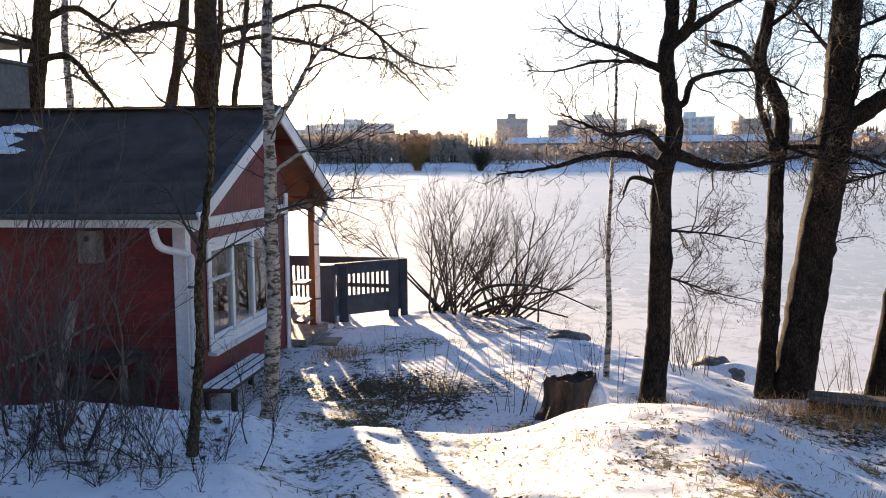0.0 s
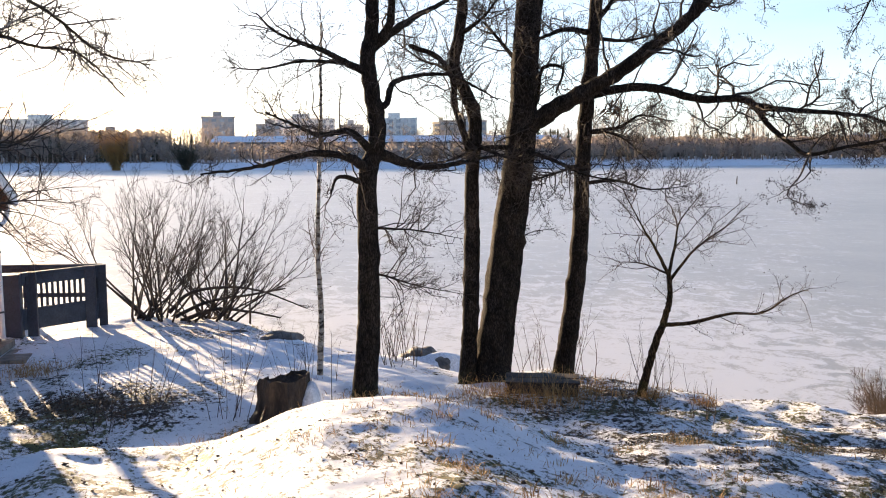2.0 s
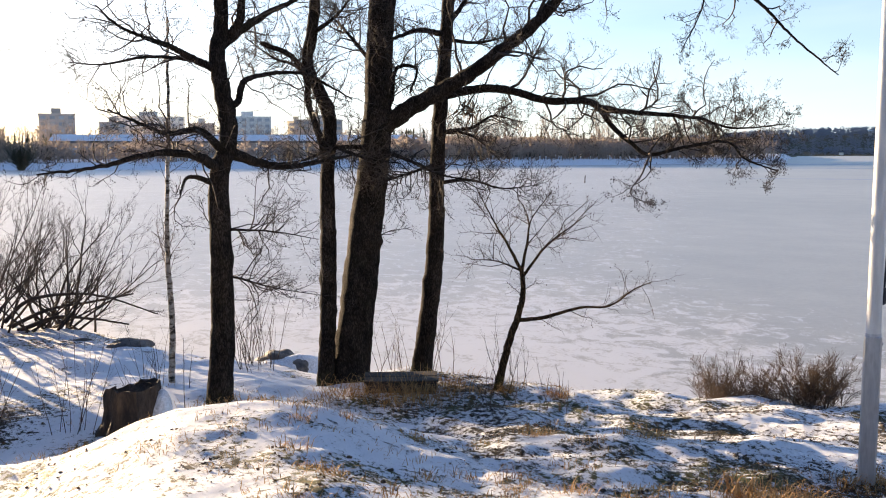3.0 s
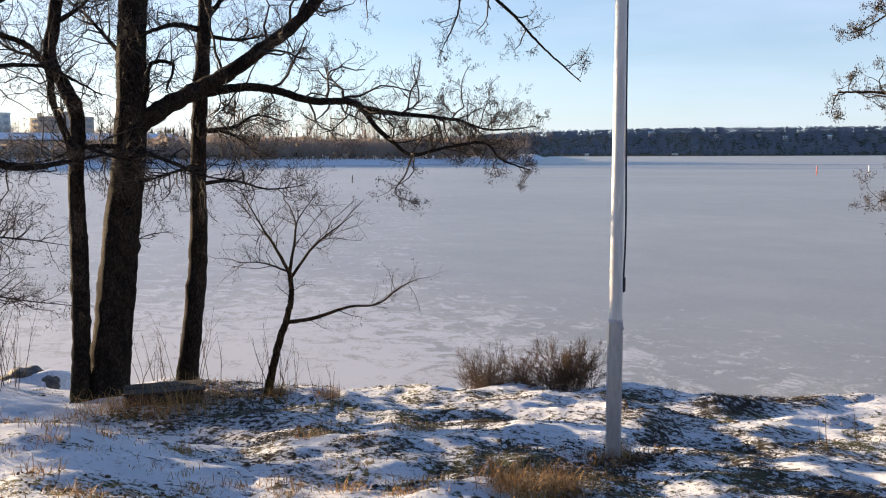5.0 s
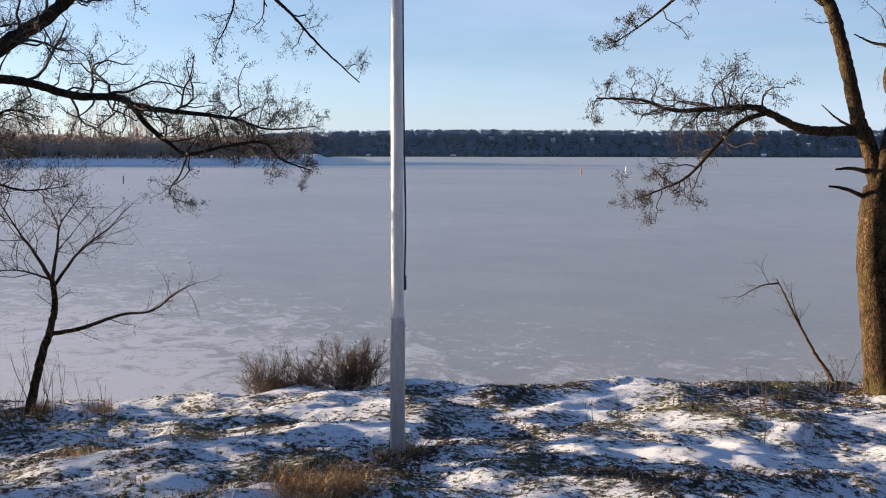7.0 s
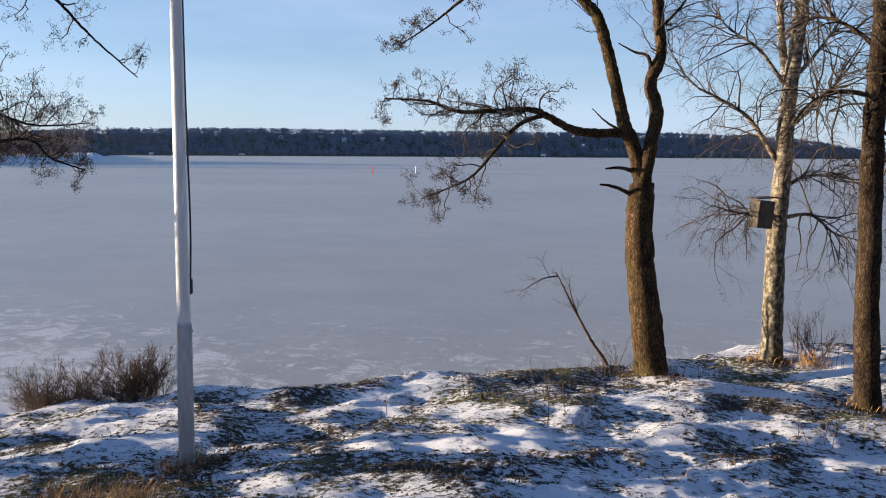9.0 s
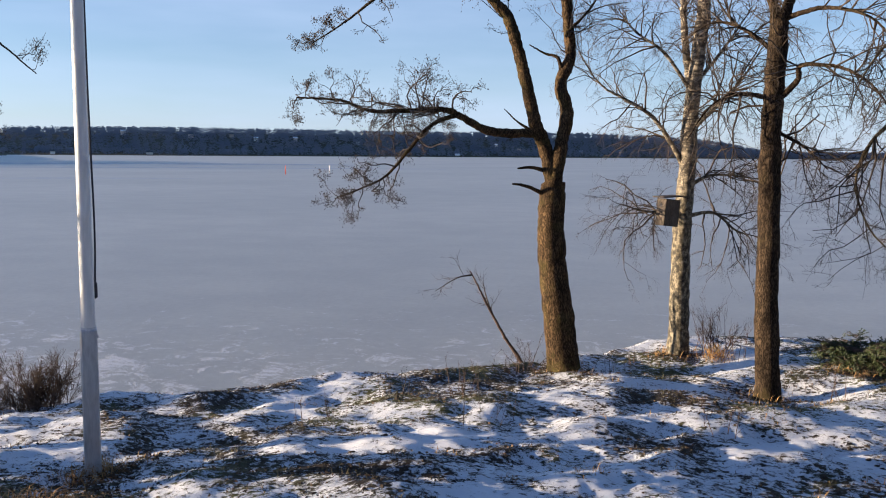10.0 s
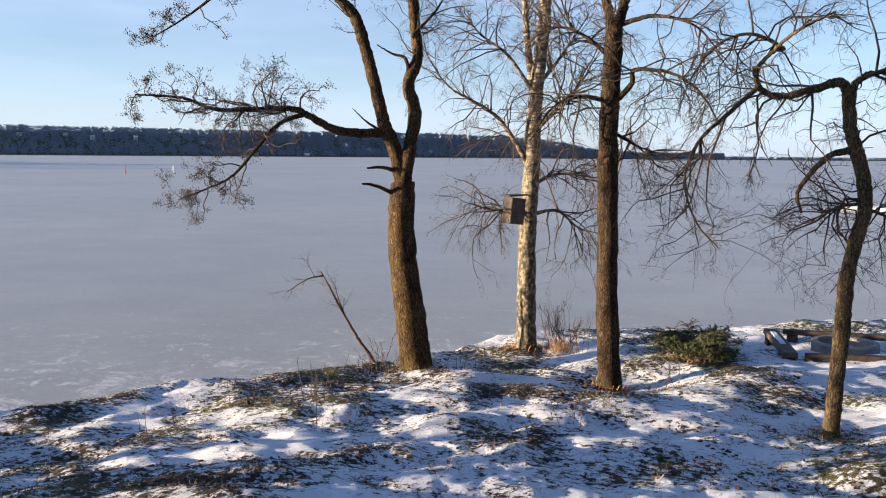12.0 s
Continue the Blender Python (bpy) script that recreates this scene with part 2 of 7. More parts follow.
M_WHITE = surface("white_paint", (0.70, 0.70, 0.70), (0.80, 0.79, 0.77), 3, 0.5, 0.15, 0.003, spread=0.05, grit=0.3)
M_ROOF = surface("roofing_felt", (0.042, 0.032, 0.026), (0.085, 0.064, 0.052), 2.2, 0.7, 0.5, 0.006, fine=40, spread=0.12)
M_ROOF.node_tree.nodes["Principled BSDF"].inputs["Specular IOR Level"].default_value = 0.15
M_SNOW = surface("old_snow", (0.78, 0.80, 0.83), (0.87, 0.88, 0.90), 4, 0.7, 0.35, 0.02, spread=0.03)
M_DECK = surface("blue_grey_paint", (0.028, 0.042, 0.066), (0.048, 0.066, 0.095), 5, 0.6, 0.3, 0.004, spread=0.15)
M_BROWN = surface("brown_stained_wood", (0.11, 0.045, 0.02), (0.17, 0.075, 0.035), 4, 0.6, 0.3, 0.004, (1, 1, 0.2))
M_WOOD = surface("weathered_wood", (0.15, 0.115, 0.085), (0.29, 0.24, 0.19), 6, 0.8, 0.4, 0.005, (1, 1, 0.2))
M_NESTWOOD = surface("grey_brown_board", (0.045, 0.034, 0.024), (0.12, 0.092, 0.064), 6, 0.8, 0.4, 0.005, (1, 1, 0.3))
M_DARKWOOD = surface("wet_dark_wood", (0.03, 0.022, 0.016), (0.09, 0.062, 0.042), 6, 0.8, 0.4, 0.005)
M_METAL = surface("grey_sheet_metal", (0.06, 0.07, 0.08), (0.10, 0.115, 0.125), 2, 0.5, 0.1, 0.002, metal=0.2)
M_POLE = surface("flagpole_paint", (0.62, 0.62, 0.60), (0.78, 0.77, 0.74), 3, 0.4, 0.1, 0.002, (1, 1, 0.15), grit=0.35)
M_POLE_FOOT = surface("grey_white_paint", (0.50, 0.50, 0.50), (0.62, 0.62, 0.61), 5, 0.5, 0.25, 0.003, (1, 1, 0.2), grit=0.45)
M_ROPE = surface("dark_rope", (0.03, 0.03, 0.035), (0.06, 0.06, 0.07), 60, 0.9, 0.3, 0.002)
M_ROCK = surface("granite", (0.085, 0.078, 0.07), (0.21, 0.19, 0.17), 3, 0.85, 0.7, 0.02)
M_CONCRETE = surface("concrete", (0.26, 0.24, 0.21), (0.36, 0.33, 0.29), 5, 0.85, 0.4, 0.005)
M_GRASS = surface("dead_grass", (0.36, 0.19, 0.06), (0.60, 0.38, 0.15), 3, 0.8, 0.1, 0.001)
M_TURF = surface("frozen_turf_grass", (0.045, 0.046, 0.018), (0.17, 0.145, 0.065), 3, 0.8, 0.1, 0.001)
M_LITTER = surface("leaf_litter", (0.028, 0.018, 0.011), (0.17, 0.098, 0.048), 5, 0.8, 0.1, 0.001)
M_SOIL = surface("frozen_soil", (0.030, 0.022, 0.015), (0.125, 0.085, 0.050), 4, 0.9, 0.5, 0.004)
M_NEEDLE = surface("spruce_needles", (0.020, 0.037, 0.011), (0.066, 0.088, 0.022), 5, 0.6, 0.1, 0.001)


def thin_wood(name, c1, c2, scale, share, canopy=False):
    """Far twigs and foliage, too fine to stop the light behind them; a closed canopy shades as one soft slope."""
    m, n, l, b = graph(name)
    col = ramp(n, l, tex(n, l, scale, 6, 0.65), [(0.35, c1), (0.65, c2)])
    l.new(col, b.inputs["Base Color"])
    b.inputs["Roughness"].default_value = 0.95
    b.inputs["Specular IOR Level"].default_value = 0.05
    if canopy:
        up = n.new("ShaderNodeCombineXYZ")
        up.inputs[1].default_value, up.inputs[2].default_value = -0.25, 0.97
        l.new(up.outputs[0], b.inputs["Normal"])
    back = n.new("ShaderNodeBsdfTranslucent")
    l.new(col, back.inputs["Color"])
    mix = n.new("ShaderNodeMixShader")
    mix.inputs[0].default_value = share
    l.new(b.outputs[0], mix.inputs[1])
    l.new(back.outputs[0], mix.inputs[2])
    l.new(mix.outputs[0], n["Material Output"].inputs["Surface"])
    return m


# brown lightened to stand in for haze over the far shore
M_FOREST = thin_wood("hazed_bare_wood", (0.27, 0.22, 0.18), (0.40, 0.325, 0.265), 0.05, 0.32)
# pale blue-grey: distance haze is put into the forest's base colour
M_FOREST_FAR = thin_wood("hazed_far_forest", (0.22, 0.228, 0.258), (0.335, 0.308, 0.295), 0.010, 0.0, True)
M_CONIFER = thin_wood("far_conifer", (0.07, 0.07, 0.05), (0.12, 0.115, 0.08), 0.3, 0.4)
M_CRACK = surface("refrozen_crack_ice", (0.24, 0.26, 0.33), (0.33, 0.35, 0.42), 0.5, 0.4, 0.2, 0.01)
M_REED = thin_wood("golden_willow_twigs", (0.34, 0.21, 0.08), (0.52, 0.34, 0.14), 0.6, 0.5)
# far walls and windows paled, so that their colour carries the haze
M_BLOCK = surface("hazed_apartment_wall", (0.80, 0.77, 0.70), (0.86, 0.83, 0.76), 0.1, 0.8, 0.1, 0.01)
# copy of the block wall with sunlight put in as yellow
M_BLOCK_LIT = surface("sunlit_yellow_wall", (0.80, 0.68, 0.45), (0.84, 0.72, 0.50), 0.1, 0.8, 0.1, 0.01)
M_BRICK = surface("hazed_brown_brick", (0.58, 0.48, 0.40), (0.64, 0.54, 0.46), 0.3, 0.85, 0.1, 0.01)
M_HAZED_GLASS = surface("hazed_window", (0.34, 0.35, 0.36), (0.42, 0.43, 0.44), 1, 0.15, 0.0, 0.001)
M_BUOY_RED = surface("red_marker", (0.45, 0.03, 0.02), (0.5, 0.05, 0.03), 2, 0.5, 0.1, 0.002)


def glass_material():
    m, n, l, b = graph("window_glass")
    b.inputs["Base Color"].default_value = (0.9, 0.93, 0.92, 1)
    b.inputs["Roughness"].default_value = 0.02
    b.inputs["Transmission Weight"].default_value = 1.0
    b.inputs["IOR"].default_value = 1.5
    return m


M_GLASS = glass_material()
M_CURTAIN = surface("beige_curtain", (0.28, 0.24, 0.18), (0.38, 0.33, 0.25), 4, 0.9, 0.2, 0.01, (1, 1, 0.1))


# ---- building helpers ----
def thing(name, loc, rz=0.0, label="", category="", group="", kind=""):
    ob = new(name)
    ob.matrix_basis = pose(*loc, 0, 0, rz)
    return tagged(ob, label, category, group, kind)


def mesh_object(name, verts, faces, material, parent=None, label="", smooth=False):
    me = bpy.data.meshes.new(name)
    me.from_pydata([tuple(v) for v in verts], [], [tuple(int(i) for i in f) for f in faces])
    me.materials.append(material)
    if smooth:
        me.polygons.foreach_set("use_smooth", [True] * len(me.polygons))
    me.update()
    ob = new(name, me)
    if parent is not None:
        ob.parent = parent
    if label:
        ob["label"] = label
    return ob


def part(name, bm, material, parent=None, label="", smooth=False):
    me = bpy.data.meshes.new(name)
    bmesh.ops.recalc_face_normals(bm, faces=bm.faces)
    bm.to_mesh(me)
    bm.free()
    me.materials.append(material)
    if smooth:
        me.polygons.foreach_set("use_smooth", [True] * len(me.polygons))
    ob = new(name, me)
    if parent is not None:
        ob.parent = parent
    if label:
        ob["label"] = label
    return ob


def block(bm, lo, hi, bevel=0.0, m=None):
    """A bevelled box from corner to corner."""
    c = [(a + b) / 2 for a, b in zip(lo, hi)]
    s = [max(b - a, 1e-4) for a, b in zip(lo, hi)]
    mat = Matrix.LocRotScale(c, None, s)
    r = bmesh.ops.create_cube(bm, size=1.0, matrix=(m @ mat) if m else mat)
    if bevel:
        edges = list({e for v in r["verts"] for e in v.link_edges})
        bmesh.ops.bevel(bm, geom=edges, offset=bevel, segments=1, affect="EDGES")
    return bm


def box(lo, hi, bevel=0.0, m=None):
    return block(bmesh.new(), lo, hi, bevel, m)


def beam(a, b, w, h, bevel=0.004):
    """A board or post from a to b, w wide and h high in section."""
    a, b = Vector(a), Vector(b)
    d = b - a
    q = d.to_track_quat("X", "Z")
    m = Matrix.Translation((a + b) / 2) @ q.to_matrix().to_4x4()
    n = d.length / 2
    return box((-n, -w / 2, -h / 2), (n, w / 2, h / 2), bevel, m)


def spline(pts, per=4):
    p = np.array(pts, float)
    if len(p) < 3:
        return np.array([p[0] + (p[-1] - p[0]) * k / per for k in range(per + 1)])
    q = np.vstack([2 * p[0] - p[1], p, 2 * p[-1] - p[-2]])
    out = []
    for i in range(1, len(q) - 2):
        for k in range(per):
            t = k / per
            out.append(0.5 * (2 * q[i] + (q[i + 1] - q[i - 1]) * t + (2 * q[i - 1] - 5 * q[i] + 4 * q[i + 1] - q[i + 2]) * t * t + (3 * q[i] - q[i - 1] - 3 * q[i + 1] + q[i + 2]) * t ** 3))
    out.append(p[-1])
    return np.array(out)


class Wood:
    """Gathers tubes (trunks, limbs, twigs) into one mesh."""

    def __init__(self):
        self.v, self.f, self.n = [], [], 0

    def tube(self, pts, rad, sides, lumps=0.0, rng=None):
        p = np.asarray(pts, float)
        r = np.asarray(rad, float)
        t = np.gradient(p, axis=0)
        t /= np.linalg.norm(t, axis=1)[:, None] + 1e-9
        ref = np.array([0.31, 0.87, 0.38]) if abs(t[:, 2]).mean() > 0.6 else np.array([0.2, 0.1, 0.97])
        u = np.cross(t, ref)
        u /= np.linalg.norm(u, axis=1)[:, None] + 1e-9
        w = np.cross(t, u)
        a = np.arange(sides) * 2 * np.pi / sides
        rr = np.repeat(r[:, None], sides, 1)
        if lumps:
            # plates and furrows that run along the stem, swellings and a few knots
            rib = rng.normal(size=(1, sides)) * 0.5 + rng.normal(size=rr.shape)
            rib[1:-1] = 0.25 * rib[:-2] + 0.5 * rib[1:-1] + 0.25 * rib[2:]
            run = np.linspace(0, 1, len(p))
            swell = sum(rng.normal() * np.sin(6.283 * (f * run + rng.random())) for f in (2.3, 4.1, 7.7, 13.0))
            rr = rr * (1 + lumps * 1.3 * rib + 0.022 * swell[:, None])
            for _ in range(len(p) // 9 if r.max() > 0.13 else 0):
                i, c = rng.integers(2, len(p) - 1), rng.random() * 2 * np.pi
                di = (np.arange(len(p)) - i)[:, None]
                da = np.angle(np.exp(1j * (a[None, :] - c)))
                rr = rr * (1 + rng.uniform(0.08, 0.26) * np.exp(-(di / 1.1) ** 2 - (da / 0.45) ** 2))
        ring = p[:, None, :] + rr[:, :, None] * (np.cos(a)[None, :, None] * u[:, None, :] + np.sin(a)[None, :, None] * w[:, None, :])
        m = len(p)
        self.v.append(ring.reshape(-1, 3))
        i = np.arange(m - 1)[:, None] * sides + np.arange(sides)[None, :]
        j = np.arange(m - 1)[:, None] * sides + (np.arange(sides)[None, :] + 1) % sides
        self.f.append(np.stack([i, j, j + sides, i + sides], -1).reshape(-1, 4) + self.n)
        self.n += m * sides

    def bud(self, c, r, h):
        x, y, z = c
        v = np.array([(x + r, y, z), (x, y + r, z), (x - r, y, z), (x, y - r, z), (x, y, z + h), (x, y, z - h)])
        self.v.append(v)
        f = [(0, 1, 4, 4), (1, 2, 4, 4), (2, 3, 4, 4), (3, 0, 4, 4), (1, 0, 5, 5), (2, 1, 5, 5), (3, 2, 5, 5), (0, 3, 5, 5)]
        self.f.append(np.array(f) + self.n)
        self.n += 6

    def quad(self, pts):
        self.v.append(np.asarray(pts, float))
        self.f.append(np.array([[0, 1, 2, 3]]) + self.n)
        self.n += 4

    def make(self, name, material, parent=None, label="", smooth=True):
        if not self.v:
            return None
        v = np.vstack(self.v)
        f = np.vstack(self.f)
        me = bpy.data.meshes.new(name)
        tri = f[:, 2] == f[:, 3]
        counts = np.where(tri, 3, 4)
        flat = np.concatenate([row[:c] for row, c in zip(f, counts)]) if tri.any() else f.reshape(-1)
        starts = np.concatenate([[0], np.cumsum(counts)[:-1]])
        me.vertices.add(len(v))
        me.vertices.foreach_set("co", v.reshape(-1))
        me.loops.add(len(flat))
        me.loops.foreach_set("vertex_index", flat.astype(np.int32))
        me.polygons.add(len(f))
        me.polygons.foreach_set("loop_start", starts.astype(np.int32))
        me.polygons.foreach_set("loop_total", counts.astype(np.int32))
        me.polygons.foreach_set("use_smooth", [smooth] * len(f))
        me.materials.append(material)
        me.update(calc_edges=True)
        me.validate()
        ob = new(name, me)
        if parent is not None:
            ob.parent = parent
        if label:
            ob["label"] = label
        return ob


def sprout(wood, rng, path, rad, n, length, levels, droop=0.0, up=0.15, kink=0.25, start=0.25, buds=None, thick=1.0, angle=(0.6, 1.2), bud_rate=0.5):
    """Side twigs along a branch, and theirs in turn."""
    m = len(path)
    for _ in range(n):
        s = start + (1 - start) * rng.random() ** 0.85
        k = min(int(s * (m - 1)), m - 2)
        fr = s * (m - 1) - k
        p = path[k] * (1 - fr) + path[k + 1] * fr
        t = path[k + 1] - path[k]
        t = t / (np.linalg.norm(t) + 1e-9)
        q = rng.normal(size=3)
        q -= t * (q @ t)
        q /= np.linalg.norm(q) + 1e-9
        th = rng.uniform(*angle)
        d = t * math.cos(th) + q * math.sin(th) + np.array([0, 0, up])
        d /= np.linalg.norm(d)
        ln = length * (0.45 + 0.75 * rng.random()) * (1.15 - 0.5 * s)
        steps = 7 if levels > 2 else 5 if levels > 1 else 3 if levels else 2
        pts = [p]
        for i in range(steps):
            d = d + rng.normal(size=3) * kink + np.array([0, 0, -droop * (i + 1) / steps + 0.04])
            d /= np.linalg.norm(d)
            pts.append(pts[-1] + d * ln / steps)
        pts = np.array(pts)
        r0 = min(rad[k] * 0.6, (0.0016 + 0.0040 * ln * (1 + levels)) * thick)
        rr = np.linspace(r0, max(0.0010 * thick, r0 * 0.3), steps + 1)
        wood.tube(pts, rr, 5 if levels > 2 else 4 if levels > 1 else 3)
        if levels > 0:
            sprout(wood, rng, pts, rr, 4 + int(rng.integers(0, 4)), ln * 0.5, levels - 1, droop, up * 0.7, kink, 0.2, buds, thick, angle, bud_rate)
        elif buds is not None and rng.random() < bud_rate:
            for _ in range(1 + int(rng.integers(0, 2))):
                buds.bud(pts[-1] + rng.normal(size=3) * 0.022, 0.0038 + 0.0035 * rng.random(), 0.007 + 0.005 * rng.random())


class Tree:
    """A tree rooted at (x, y, z); limb points are (across, away, up) from the root."""

    def __init__(self, name, loc, bark_mat, twig_mat, seed, label, category="tree", group=""):
        self.ob = thing(name, loc, 0, label, category, group)
        d = math.hypot(loc[0], loc[1])
        self.away = np.array([loc[0] / d, loc[1] / d, 0])
        self.across = np.array([self.away[1], -self.away[0], 0])
        self.bark_mat, self.twig_mat = bark_mat, twig_mat
        self.rng = np.random.default_rng(seed)
        self.crown, self.buds, self.count, self.paths = Wood(), Wood(), 0, []

    def place(self, pts):
        return np.array([self.across * a + self.away * b + np.array([0, 0, c]) for a, b, c in pts])

    def limb(self, r0, r1, *pts, twigs=0, length=0.6, levels=2, droop=0.0, up=0.15, kink=0.25, start=0.25, flare=0.0, rough=0.028, thick=1.0, bud_rate=0.35, boughs=0, reach=1.5, arch=0.25):
        pts = self.place(pts)
        if self.paths:
            every = np.vstack(self.paths)
            root = every[np.argmin(np.linalg.norm(every - pts[0] + np.array([0, 0, 0.02]), axis=1))]
            gap = np.linalg.norm(root - pts[0])
            if gap > 0.03:
                pts = np.vstack([root, pts if gap > 0.12 else pts[1:] if len(pts) > 2 else pts])
        path = spline(pts, 12 if r0 > 0.03 else 6)
        self.paths.append(path)
        m = len(path)
        s = np.linspace(0, 1, m)
        if self.count and r1 < 0.025:
            r1 = r1 * 0.55
        rad = r0 + (r1 - r0) * s ** 0.8
        if flare:
            h = path[:, 2] - path[0, 2]
            rad = rad + flare * np.exp(-np.maximum(h - 0.05, 0) / 0.16)
        path[1:-1] += self.rng.normal(size=(m - 2, 3)) * min(r0 * 0.06, 0.004)
        w = Wood()
        trunk = self.count == 0
        w.tube(path, rad, 24 if r0 > 0.09 else 12 if r0 > 0.03 else 6, rough if r0 > 0.02 else 0.0, self.rng)
        w.bud(path[-1], r1 * 0.9, r1 * 0.6)
        w.make("trunk" if trunk else "limb", self.bark_mat if r0 > 0.018 else self.twig_mat, self.ob)
        self.count += 1
        if twigs:
            sprout(self.crown, self.rng, path, rad, twigs, length, levels, droop, up, kink, start, self.buds, thick, bud_rate=bud_rate)
        if boughs:
            sprout(self.crown, self.rng, path, rad, boughs, reach, 3, arch, 0.3, kink, max(start, 0.3), self.buds, thick * 0.8, (0.5, 1.1), bud_rate)
        return path

    def done(self, bud_mat=None):
        ob = self.crown.make("crown", self.twig_mat, self.ob)
        if ob:
            tagged(ob, kind="stuff")
        if self.buds.n:
            tagged(self.buds.make("catkin_mass", bud_mat or self.twig_mat, self.ob), kind="stuff")


# ---- the lie of the land ----
SHORE_AZ = np.array([-180, -150, -135, -120, -112, -104, -94, -88, -83, -75.6, -67, -59, -55, -45, -36, -29, -20, -15, -9.5, -5.9, -2.2, 7, 16, 30, 45, 60, 80, 180.0])
SHORE_D = np.array([4000, 900, 60, 21, 18.6, 17.4, 15.9, 14.3, 13.2, 12.55, 12.15, 12.0, 12.2, 11.7, 11.8, 11.9, 12.4, 13.5, 14.9, 16.7, 17.6, 18.9, 19.5, 22, 40, 700, 4000, 4000.0])
FAR_AZ = np.array([-180, -112, -98, -60, -49.6, -48.9, -46, -38, -25, -10, 0, 10, 30, 60, 180.0])
FAR_D = np.array([4000, 3300, 2600, 1600, 1500, 390, 330, 290, 262, 232, 250, 262, 262, 900, 4000.0])
CREST_AZ = np.array([-180.0, -125.0, -40.0, -30.0, -24.0, -19.6, -16.5, -13.4, -10.7, -8.2, -5.5, -3.7, -1.5, 1.1, 3.3, 5.5, 8.9, 10.5, 12.7, 14.1, 16.5, 20.8, 24.0, 30.0, 60.0])
CREST_Z = np.array([1.6, 0.87, 0.87, 0.87, 1.11, 1.24, 1.29, 1.29, 1.3, 1.21, 1.1, 1.02, 0.93, 0.95, 1.02, 1.12, 1.17, 1.28, 1.46, 1.52, 1.54, 1.58, 1.6, 1.6, 1.6])
ROOTS = [(2.28, 9.70, 0.58, 1.0), (2.02, 11.03, 0.53, 1.0), (3.81, 10.44, 0.46, 1.0), (4.13, 10.45, 0.34, 1.0), (5.07, 10.19, 0.47, 1.0), (5.36, 8.80, 0.54, 1.0), (11.95, 1.29, 0.43, 1.0), (13.26, -0.23, 0.40, 1.0), (10.96, -1.23, 0.42, 1.0), (8.83, -3.17, 0.58, 1.0), (-1.85, 8.95, 0.68, 1.0), (-1.86, 6.29, 1.17, 1.0), (5.82, 4.25, 0.85, 0.8), (13.6, -5.0, 0.38, 1.2), (-2.9, 9.8, 0.44, 1.2)]


def fbm(x, y, scale, octaves, seed):
    """Smooth value noise on arrays."""
    out = np.zeros_like(x)
    amp, tot = 1.0, 0.0
    for o in range(octaves):
        g = np.random.default_rng(seed + o).random((257, 257))
        u, v = x * scale * 2 ** o + 31.7 * o + 100, y * scale * 2 ** o + 17.3 * o + 100
        iu, iv = np.floor(u).astype(int), np.floor(v).astype(int)
        fu, fv = u - iu, v - iv
        fu, fv = fu * fu * (3 - 2 * fu), fv * fv * (3 - 2 * fv)
        iu, iv, ju, jv = iu % 257, iv % 257, (iu + 1) % 257, (iv + 1) % 257
        out += amp * (g[iu, iv] * (1 - fu) * (1 - fv) + g[ju, iv] * fu * (1 - fv) + g[iu, jv] * (1 - fu) * fv + g[ju, jv] * fu * fv)
        tot += amp
        amp *= 0.5
    return out / tot - 0.5


def smooth(a, b, x):
    t = np.clip((x - a) / (b - a), 0, 1)
    return t * t * (3 - 2 * t)


BARE = [(-1.1, 11.2, 1.1, 0.30), (-0.6, 9.9, 1.0, 0.24), (-1.4, 13.6, 1.2, 0.22), (5.8, 4.2, 0.4, 0.16), (5.0, 4.0, 0.8, 0.0), (4.2, 9.2, 0.8, 0.18),
        (-0.3, 6.0, 1.1, 0.03), (-2.2, 6.2, 1.4, 0.06), (2.6, 5.4, 1.6, 0.06), (1.4, 4.6, 1.2, 0.06),
        (11.9, 1.2, 0.4, 0.16), (13.2, -0.25, 0.35, 0.16), (10.9, -1.25, 0.32, 0.16), (8.75, -3.2, 0.32, 0.14), (12.2, -2.55, 0.4, 0.3),
        (13.6, -4.6, 1.7, -0.16), (10.2, -4.2, 1.6, -0.12), (13.2, -1.6, 1.2, -0.1)]


def bareness(x, y):
    """Where the wind and feet have left turf and leaves uncovered."""
    azd = np.degrees(np.arctan2(-x, y))
    # more bare turf to the right: real litter, partly darkening in place of shade
    bare = 0.10 + 0.64 * fbm(x, y, 1.0, 3, 41) + 0.42 * fbm(x, y, 3.2, 5, 57) + (0.14 * smooth(-24, -34, azd) + 0.04 * smooth(-55, -70, azd)) * smooth(-170, -135, azd)
    for px, py, pr, pa in BARE:
        bare = bare + pa * np.exp(-((x - px) ** 2 + (y - py) ** 2) / (pr * pr))
    return bare


